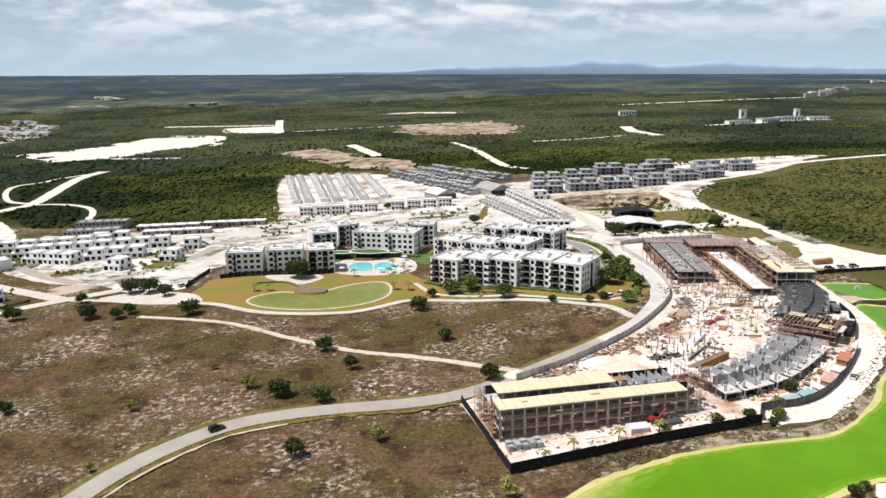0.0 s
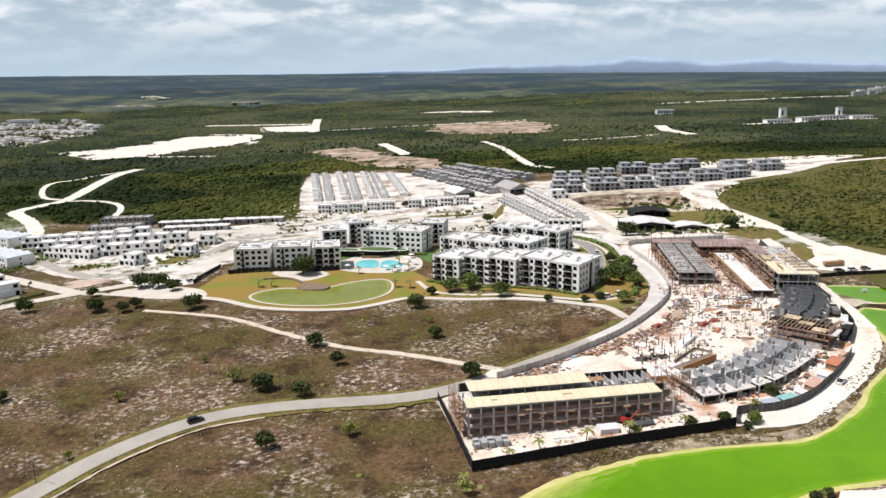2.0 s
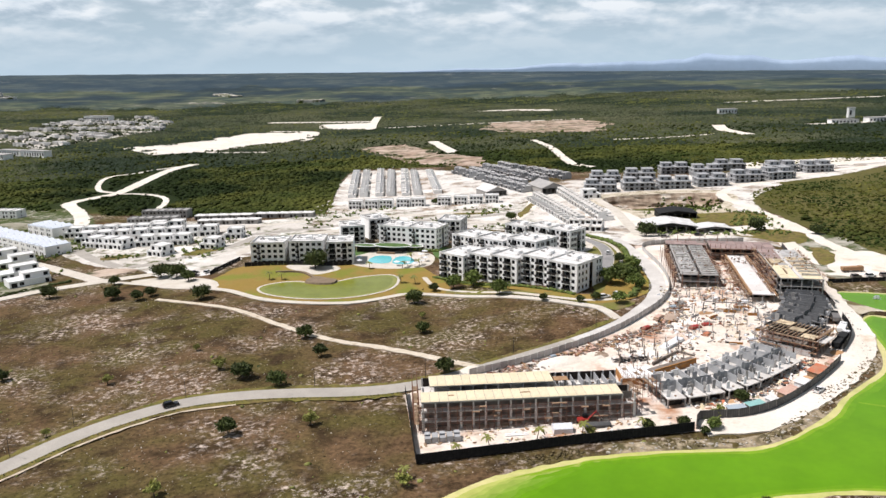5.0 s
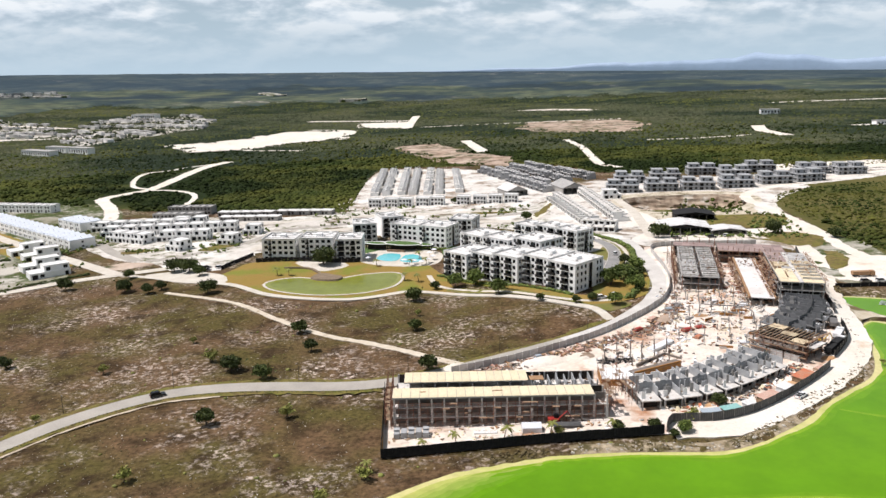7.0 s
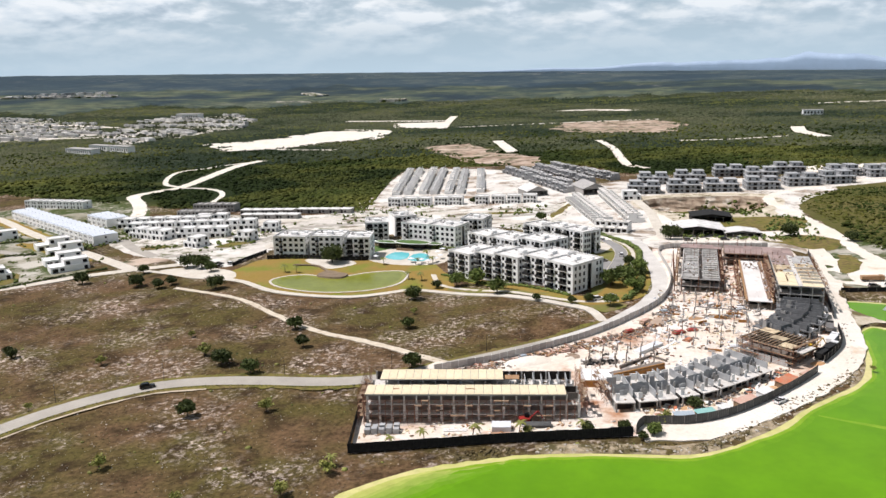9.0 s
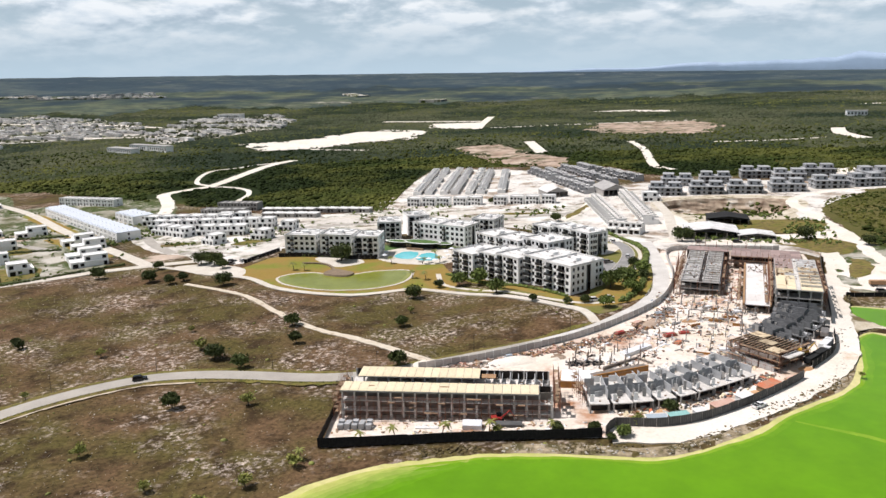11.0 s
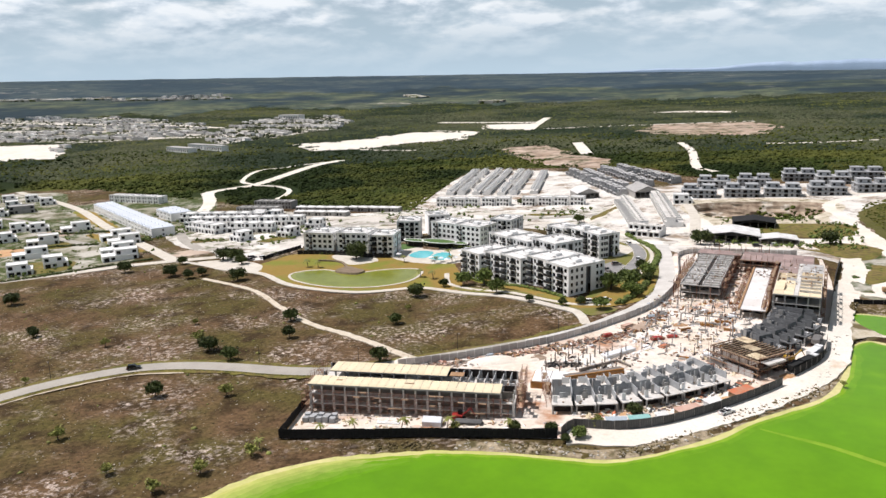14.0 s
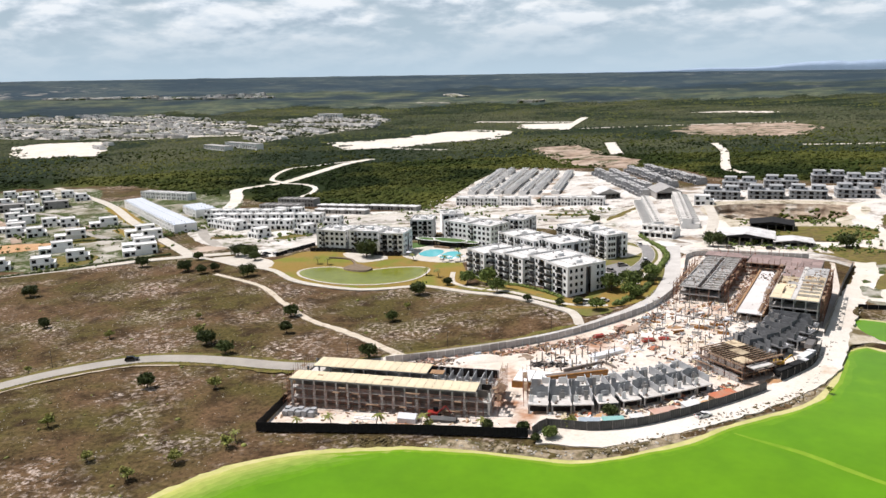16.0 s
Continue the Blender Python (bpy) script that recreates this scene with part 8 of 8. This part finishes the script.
for _ in range(150):
    x, y = random.uniform(86, 128), random.uniform(256, 318)
    if noise.noise((x * 0.06, y * 0.06, 7.0)) < -0.1:
        continue
    L_, h_ = random.uniform(1.5, 5.0), random.uniform(0.35, 1.1)
    box(bm, 0, L_, -0.12, 0.12, -0.3, h_, pose(x, y, G(x, y), 0, 0, random.choice((-3, 87, 42)) + random.uniform(-2, 2)), random.choice((0, 0, 1, 2)))
tagged(mesh_object("foundation_walls", bm, [M["slab_white"], M["concrete_light"], M["orange_ply"]]), "low pale foundation walls laid out over the site", "walls", kind="stuff")
# material lying on the unfinished roofs
def on_roof(parent, x0, x1, y0, y1, z, n, mats, label):
    bm = bmesh.new()
    for _ in range(n):
        s = random.uniform(0.08, 0.38)
        m = pose(random.uniform(x0, x1), random.uniform(y0, y1), z + 0.1, 0, 0, random.choice((0, 90)) + random.uniform(-12, 12))
        box(bm, -s * 1.6, s * 1.2, -s * 0.35, s * 0.35, 0, random.uniform(0.1, 0.5), m, random.randrange(len(mats)))
    return tagged(part("loose_material", bm, [M[k] for k in mats], parent, label), kind="stuff")


on_roof(b6, 0.5, 14.0, 0.5, 52, 5.62, 240, ["concrete", "concrete_dark", "white", "block", "timber"], "blocks and props on the roof slab")
on_roof(b5, 0.5, 14.5, 14, 47, 9.1, 110, ["concrete", "timber", "white", "brown_sheet"], "boards and blocks on the deck")
on_roof(b8, 0.5, 7.5, 46, 61, 3.42, 40, ["timber", "concrete", "rust"], "timber on the slab")
on_roof(nb2, 37.5, 55.5, 0.5, 6.5, 5.65, 60, ["white", "concrete", "timber", "brown_sheet"], "blocks and boards on the open floor")
on_roof(nb, 53.6, 56.8, 0.3, 6.2, 5.62, 14, ["white", "concrete", "timber"], "blocks on the open floor")


def post_field(name, places, h, mat, label, r=0.11, cap=None):
    ob = None
    for i, (x, y) in enumerate(places):
        t = thing(name, x, y, random.uniform(0, 90), label, "column", "starter columns on the site")
        b = bmesh.new() if ob is None else None
        if ob is None:
            box(b, -r, r, -r, r, -0.3, h)
            ob = part("shaft", b, M[mat], t)
            b = bmesh.new()
            for sx, sy in ((-r, -r), (r, -r), (r, r), (-r, r)):
                cyl(b, (sx * 0.7, sy * 0.7, h), (sx * 0.7, sy * 0.7, h + 0.7), 0.03, n=4)
            bars = part("starter_bar", b, M["rust"], t)
        else:
            share(ob, t, pose(0, 0, random.uniform(-0.6, 0.2)))
            share(bars, t, ob.matrix_basis.copy())


grid_posts = [(92 + i * 4.3 + random.uniform(-0.5, 0.5) + j * 0.25, 262 + j * 5.6 + random.uniform(-0.5, 0.5)) for i in range(8) for j in range(10) if random.random() < 0.8]
post_field("site_column", grid_posts, 2.7, "concrete", "bare concrete column with rusty starter bars", 0.12)
low_posts = [(68 + i * 4.0 + random.uniform(-0.6, 0.6), 236 + j * 5.0 + i * 1.3 + random.uniform(-0.6, 0.6)) for i in range(6) for j in range(4)]
post_field("site_column", low_posts, 3.0, "concrete_dark", "dark formwork column with rusty starter bars", 0.14)
tall_posts = [(96 + i * 7 + random.uniform(-2, 2), 312 + random.uniform(-4, 4)) for i in range(4)] + [(random.uniform(98, 134), random.uniform(372, 396)) for _ in range(16)] + [(95.2, 318 + 7 * i) for i in range(8)]
post_field("site_mast", tall_posts, 6.2, "rust", "tall rusty scaffold mast", 0.09)


def prop_block(name, boxes, mat, x, y, yaw, label, category, extra=()):
    ob = thing(name, x, y, yaw, label, category)
    for n_, b, m in boxes:
        part(n_, bbox_mesh(*b) if isinstance(b[0], tuple) else bbox_mesh(b), M[m], ob)
    return ob


# raised platform with orange formwork
prop_block("formwork_platform", (("slab", (-5, 5, -4.4, 4.4, 1.9, 2.15), "white"), ("shutter", (-5.1, 5.1, -4.6, -4.4, -0.3, 1.9), "orange_ply"), ("shutter", (5.1, 5.3, -4.6, 4.4, -0.3, 1.9), "orange_ply"), ("shutter", (-5.3, -5.1, -4.6, 4.4, -0.3, 1.9), "orange_ply"), ("joint", (-0.1, 0.1, -4.4, 4.4, 2.15, 2.2), "concrete_dark")), None, 72.0, 226.5, 8, "white slab on orange plywood shuttering", "platform")
prop_block("formwork_wall", (("shutter", (0, 19, -0.2, 0.2, -0.3, 2.6), "orange_ply"), ("waler", (0, 19, -0.32, -0.2, 0.7, 0.85), "timber"), ("waler", (0, 19, -0.32, -0.2, 1.9, 2.05), "timber"), ("deck", (0, 19, 0.2, 2.2, 2.2, 2.4), "concrete_dark")), None, 76.5, 226.5, 40, "orange plywood shuttering for a new wall", "formwork")
prop_block("trench_wall", (("wall", (0, 15, -0.25, 0.25, -0.3, 1.1), "concrete_dark"), ("wall", (14.6, 15.1, -6, -0.25, -0.3, 1.0), "concrete_dark")), None, 77.9, 237.5, 52, "dark low retaining wall in a trench", "wall")
prop_block("rest_slab", (("slab", (-6.5, 6.5, -1.4, 1.4, -0.2, 1.1), "white"), ("cover", (-6.4, 6.4, -1.3, 1.3, 1.1, 1.16), "tarp")), None, 86, 256.0, 56, "long pale concrete beam bed", "slab")
rubble("scrap", [(67.5 + i * 0.8, 241 + 0.2 * i) for i in range(11)], 2.2, 160, ["rubber", "concrete_dark", "black_net"], "dark pile of scrap formwork and netting", (0.3, 0.9))
heap("pit_edge", 102.1, 285.8, 6.0, 4.2, 0.5, "brown_sheet", "round brown spoil ring of a dug pit", "heap", 10, 33)
for x, y, w, d, a, m, lab in ((96, 271.5, 4.6, 2.4, 35, "red", "red tarpaulin sheet over materials"), (100.5, 274.5, 4.0, 2.0, 20, "red", "red tarpaulin sheet over materials"), (99, 266, 3.4, 2.2, 60, "orange", "orange tarpaulin over materials"), (84.5, 280, 5, 2.2, 60, "pink_sheet", "faded red sheet over rubble"), (79.5, 271, 4, 2.0, 45, "red", "red netting on rubble"), (118, 296, 4, 2, 10, "tarp", "white sheet over materials"), (108, 300, 3.4, 2.4, 80, "tarp", "white sheet over materials"),
                              (113, 262, 4, 2, 20, "tarp", "white sheet over materials"), (91, 291, 3.2, 1.8, 15, "blue_sheet", "blue sheet over materials"), (131, 240.2, 5, 2, 48, "pink_sheet", "faded red sheet over spoil"), (60, 250.5, 3.6, 1.8, 40, "pink_sheet", "faded red sheet on rubble"), (47, 243, 3, 1.4, 40, "blue_sheet", "blue sheet over a skip")):
    h = random.uniform(0.6, 1.1)
    ob = thing("covered_stack", x, y, a, lab, "material stack")
    part("pallet", bbox_mesh((-w / 2 + 0.2, w / 2 - 0.2, -d / 2 + 0.2, d / 2 - 0.2, -0.2, h - 0.1)), M["timber"], ob)
    bm = bmesh.new()
    n = 7
    g = [[bm.verts.new((w * (i / (n - 1) - 0.5), d * (j / (n - 1) - 0.5), (h * 0.35 if i in (0, n - 1) or j in (0, n - 1) else h) + random.uniform(-0.06, 0.1))) for i in range(n)] for j in range(n)]
    for j in range(n - 1):
        for i in range(n - 1):
            bm.faces.new((g[j][i], g[j][i + 1], g[j + 1][i + 1], g[j + 1][i]))
    part("sheet", bm, M[m], ob)

# overhead pipe across the open ground
ob = thing("pipe_gantry", 101.5, 288.0, 0, "grey overhead site pipe carried on thin posts", "pipe")
line_ = [(0, 0, -0.3), (0, 0, 3.0), (0.6, 0, 3.4), (4, -0.5, 3.4), (9.5, -0.6, 3.3), (14.5, -0.8, 3.2), (16.2, -2.4, 3.1), (17.4, -6.5, 2.9), (17.6, -8.6, -0.3)]
for p, q in zip(line_, line_[1:]):
    bm = bmesh.new()
    cyl(bm, p, q, 0.22, n=8)
    part("pipe", bm, M["tube"], ob)
bm = bmesh.new()
cyl(bm, (4, -0.5, -0.4), (4, -0.5, 3.2), 0.09, n=5)
post = part("post", bm, M["rust"], ob)
for dx, dy in ((5.5, -0.1), (10.5, -0.3), (13.2, -4.0)):
    share(post, ob, pose(dx, dy, 0))

# pallets of grey blocks by the gable end
for i in range(10):
    x, y = loc(1.0 + (i % 5) * 1.9, -6.6 + (i // 5) * 1.9)
    ob = thing("block_pallet", x, y, NB_YAW, "shrink-wrapped pallet of grey concrete blocks", "pallet", "pallets of blocks")
    part("pallet", bbox_mesh((-0.8, 0.8, -0.8, 0.8, 0.0, 0.15)), M["timber"], ob)
    part("block_cube", bbox_mesh((-0.75, 0.75, -0.75, 0.75, 0.15, 1.5 + 0.3 * (i % 2))), M["block"], ob)
for a, b, w, d, h, m, lab in ((36, -5.6, 5.0, 3.6, 2.3, "tarp", "pale blue-white tarpaulin tent"), (45.5, -4.6, 7, 2.6, 1.4, "grey_sheet", "low grey sheet-covered store"), (24, -6.0, 6.0, 1.4, 0.6, "white", "pale stack of wall panels")):
    x, y = loc(a, b)
    ob = thing("site_shelter", x, y, NB_YAW, lab, "shelter")
    bm = bmesh.new()
    prof = ((-d / 2, 0), (-d / 2, h * 0.6), (0, h), (d / 2, h * 0.6), (d / 2, 0))
    A = [[bm.verts.new((s * w / 2, p, z)) for p, z in prof] for s in (-1, 1)]
    for i in range(4):
        bm.faces.new((A[0][i], A[0][i + 1], A[1][i + 1], A[1][i]))
    for s in (0, 1):
        bm.faces.new(A[s])
    part("cover", bm, M[m], ob)
    part("bench", bbox_mesh((-w / 2 + 0.2, w / 2 - 0.2, -0.4, 0.4, 0, 0.5)), M["timber"], ob)

# sheds inside the grey fence
for x, y, w, d, a, m, lab in ((95.8, 202.9, 5.0, 2.2, 20, "blue_sheet", "site shed with a blue sheet roof"), (101.2, 205.6, 5.2, 2.2, 31, "teal_sheet", "site shed with a turquoise sheet roof"), (112.0, 215.2, 7.0, 2.4, 46, "pink_sheet", "site shed with a faded red roof"), (106.2, 209.4, 3.0, 2.0, 38, "white_roof", "small white metal site cabin"), (117.6, 222.0, 4.5, 2.6, 50, "white_roof", "small white metal site cabin"), (124.4, 231.2, 7.5, 3.0, 53, "orange", "long open shed with an orange-red roof")):
    ob = thing("site_shed", x, y, a, lab, "shed", "sheds along the fence")
    part("wall", bbox_mesh((-w / 2, w / 2, -d / 2, d / 2, -0.3, 1.75)), M["tarp" if "cabin" in lab else "timber"], ob)
    bm = bmesh.new()
    n = int(w / 0.35)
    rows = [[bm.verts.new((-w / 2 - 0.3 + (w + 0.6) * i / n, s * (d / 2 + 0.35), 1.82 + 0.25 * (s > 0) + 0.05 * (i % 2))) for s in (-1, 1)] for i in range(n + 1)]
    for r0, r1 in zip(rows, rows[1:]):
        bm.faces.new((r0[0], r1[0], r1[1], r0[1]))
    part("roof", bm, M[m], ob, "corrugated sheet roof")
    part("door", bbox_mesh((-0.5, 0.5, -d / 2 - 0.05, -d / 2 + 0.02, 0, 1.68)), M["concrete_dark"], ob)


# ---- vehicles ----
def wheels(ob, places, r, w=0.28):
    tm_ = rm = None
    for x, y in places:
        p = pose(x, y, r, 90, 0, 0)
        if tm_ is None:
            b = bmesh.new()
            cyl(b, (0, 0, -w / 2), (0, 0, w / 2), r, n=14)
            tm_ = part("wheel", b, M["rubber"], ob, at=p)
            b = bmesh.new()
            cyl(b, (0, 0, -w / 2 - 0.02), (0, 0, w / 2 + 0.02), r * 0.55, n=10)
            rm = part("rim", b, M["tube"], tm_)
        else:
            o = share(tm_, ob, p)
            share(rm, o, Matrix())


def profile_body(pts, w, taper=0.0):
    """A body from a side outline (x, z), w wide, with its upper part drawn in."""
    bm = bmesh.new()
    zmax = max(z for _, z in pts)
    zmid = sorted(z for _, z in pts)[len(pts) // 2]
    A = [[bm.verts.new((x, s * (w / 2 - taper * max(0, z - zmid) / max(zmax - zmid, 0.01)), z)) for x, z in pts] for s in (-1, 1)]
    n = len(pts)
    for i in range(n):
        bm.faces.new((A[0][i], A[0][(i + 1) % n], A[1][(i + 1) % n], A[1][i]))
    bm.faces.new(A[0][::-1])
    bm.faces.new(A[1])
    bmesh.ops.recalc_face_normals(bm, faces=bm.faces[:])
    bmesh.ops.bevel(bm, geom=bm.edges[:], offset=0.05, segments=2, affect="EDGES")
    return bm


def car(x, y, yaw, mat, label, suv=True, pickup=False):
    ob = thing("car", x, y, yaw, label, "car")
    top = 1.75 if suv else 1.45
    body = [(-2.3, 0.35), (2.3, 0.35), (2.3, 0.75), (2.1, 0.95), (1.1, 1.05), (-2.2, 1.05), (-2.3, 0.8)]
    part("body", profile_body(body, 1.85), M[mat], ob)
    cabin = [(1.0, 1.03), (0.35, top), (-0.5 if pickup else -1.8, top), (-0.7 if pickup else -2.2, 1.03)]
    part("cabin", profile_body(cabin, 1.7, 0.18), M["glass"], ob)
    part("roof", profile_body([(0.3, top - 0.02), (0.25, top + 0.05), ((-0.5 if pickup else -1.75), top + 0.05), ((-0.5 if pickup else -1.8), top - 0.02)], 1.4), M[mat], ob)
    if pickup:
        part("bed", bbox_mesh((-2.2, -0.85, -0.75, 0.75, 1.03, 1.08)), M["rubber"], ob)
    for s in (-1, 1):
        part("headlight", bbox_mesh((2.26, 2.33, s * 0.62 - 0.18, s * 0.62 + 0.18, 0.68, 0.84)), M["white_paint"], ob)
        part("tail_light", bbox_mesh((-2.34, -2.27, s * 0.7 - 0.12, s * 0.7 + 0.12, 0.72, 0.95)), M["red"], ob)
    wheels(ob, ((1.45, 0.85), (1.45, -0.85), (-1.4, 0.85), (-1.4, -0.85)), 0.36)
    return ob


def truck(x, y, yaw, cab_mat, body_mat, label, L=7.5):
    ob = thing("truck", x, y, yaw, label, "truck", "trucks by the haul road")
    part("chassis", bbox_mesh((-L / 2, L / 2 - 0.2, -0.5, 0.5, 0.6, 0.9)), M["rubber"], ob)
    part("cab", profile_body([(L / 2 - 1.9, 0.7), (L / 2, 0.7), (L / 2, 1.6), (L / 2 - 0.25, 2.7), (L / 2 - 1.9, 2.7)], 2.3), M[cab_mat], ob)
    part("windscreen", bbox_mesh((L / 2 - 0.16, L / 2 - 0.02, -1.0, 1.0, 1.65, 2.4)), M["glass"], ob)
    part("load_body", profile_body([(-L / 2, 0.95), (L / 2 - 2.1, 0.95), (L / 2 - 2.1, 2.5), (-L / 2, 2.3)], 2.4), M[body_mat], ob)
    wheels(ob, ((L / 2 - 1.0, 1.05), (L / 2 - 1.0, -1.05), (-L / 2 + 1.2, 1.05), (-L / 2 + 1.2, -1.05), (-L / 2 + 2.4, 1.05), (-L / 2 + 2.4, -1.05)), 0.5)
    return ob


def excavator(x, y, yaw, mat, label):
    ob = thing("excavator", x, y, yaw, label, "excavator", "machines on the site")
    for s in (-1, 1):
        part("track", profile_body([(-1.6, 0.0), (1.6, 0.0), (1.9, 0.4), (1.6, 0.8), (-1.6, 0.8), (-1.9, 0.4)], 0.5), M["rubber"], ob, at=pose(0, s * 0.95, 0))
    part("house", profile_body([(-1.7, 0.9), (1.0, 0.9), (1.0, 1.6), (-0.4, 1.9), (-1.7, 1.9)], 2.0), M[mat], ob)
    part("cab", profile_body([(-0.2, 1.6), (1.2, 1.6), (1.0, 2.8), (-0.2, 2.8)], 0.9), M["glass"], ob, at=pose(0, 0.5, 0))
    b = bmesh.new()
    cyl(b, (0.8, -0.3, 1.5), (3.2, -0.3, 3.6), 0.22, 0.18, 4)
    part("boom", b, M[mat], ob)
    b = bmesh.new()
    cyl(b, (3.2, -0.3, 3.6), (4.6, -0.3, 1.4), 0.18, 0.13, 4)
    part("arm", b, M[mat], ob)
    part("bucket", profile_body([(4.3, 0.5), (5.0, 0.6), (5.0, 1.4), (4.4, 1.4)], 0.9), M["concrete_dark"], ob, at=pose(0, -0.3, 0))
    return ob


car(-64.1, 201.0, 41, "black_paint", "black sport utility car driving on the asphalt road")
car(121.2, 218.6, 50, "white_paint", "white pickup parked on the white haul road", suv=False, pickup=True)
car(66.5, 303.0, 30, "white_paint", "white car parked on the lawn edge")
car(71.5, 306.5, 60, "white_paint", "white van parked under trees")
for i, (x, y, a) in enumerate(((59, 350, -34), (62, 354, -34), (56, 346, -34), (63, 340, 56), (66, 343, 56), (60, 336, 56), (64, 366, 30), (53, 360, 56), (71.8, 378, 95), (-128, 350, 60), (-124, 356, 60), (-121, 362, 60), (-131, 356, 60), (60, 418, 120), (172, 340, 20), (178, 341, 20), (184, 342, 20), (122, 424, 5), (130, 428, 5), (104, 420, 10))):
    car(x, y, a, ("white_paint", "tube", "black_paint", "white_paint", "tube")[i % 5], ("white", "grey", "black", "white", "grey")[i % 5] + " car parked on pale ground")
truck(141.5, 261.5, 58, "white_paint", "rubber", "white-cabbed truck with a dark tipper body")
truck(143.4, 268.8, 66, "white_paint", "white_paint", "white tipper truck parked by the fence")
truck(144.2, 278.5, 80, "rubber", "tube", "dark tipper truck with a grey body")
truck(173.5, 349.5, 8, "brown_sheet", "brown_sheet", "brown container truck in the limestone yard", 9.0)
truck(138.2, 256.0, 58, "rubber", "rubber", "dark truck with netted load")
excavator(136.5, 262.5, 30, "yellow", "yellow excavator beside the trucks")
excavator(*loc(42.5, -2.9), NB_YAW + 10, "red", "red telescopic handler in front of the block")

# ---- street furniture ----
def street_lamp(x, y, yaw):
    ob = thing("street_lamp", x, y, yaw, "slim dark street lamp beside the road", "street lamp", "street lamps")
    b = bmesh.new()
    cyl(b, (0, 0, -0.3), (0, 0, 6.0), 0.09, 0.06, 6)
    part("pole", b, M["rail"], ob)
    b = bmesh.new()
    cyl(b, (0, 0, 5.9), (1.4, 0, 6.2), 0.05, 0.04, 5)
    part("arm", b, M["rail"], ob)
    part("lamp_head", bbox_mesh((1.3, 1.9, -0.12, 0.12, 6.12, 6.24)), M["tube"], ob)


for x, y, a in ((-25.2, 217.3, -90), (-85.8, 186.5, -45), (-62.6, 207.5, -60), (8, 225.5, -50), (34, 247, -45), (62, 272.5, -45), (95, 318, 180), (94.5, 356, 180), (-92, 168, -30)):
    street_lamp(x, y, a)

# fountain in the small pond
ft = thing("fountain", 169.5, 310.5, 0, "white spray of a floating pond fountain", "fountain", z=lake_z(168))
bm = bmesh.new()
for i in range(40):
    a, r = random.uniform(0, 6.28), random.uniform(0.6, 1.7)
    cyl(bm, (0, 0, 0.1), (math.cos(a) * r * 0.5, math.sin(a) * r * 0.5, 1.3), 0.03, n=4)
    cyl(bm, (math.cos(a) * r * 0.5, math.sin(a) * r * 0.5, 1.3), (math.cos(a) * r, math.sin(a) * r, 0.05), 0.04, n=4)
tagged(part("spray", bm, M["tarp"], ft), kind="stuff")
bm = bmesh.new()
cyl(bm, (0, 0, -0.1), (0, 0, 0.12), 0.6, n=12)
part("float", bm, M["rubber"], ft)
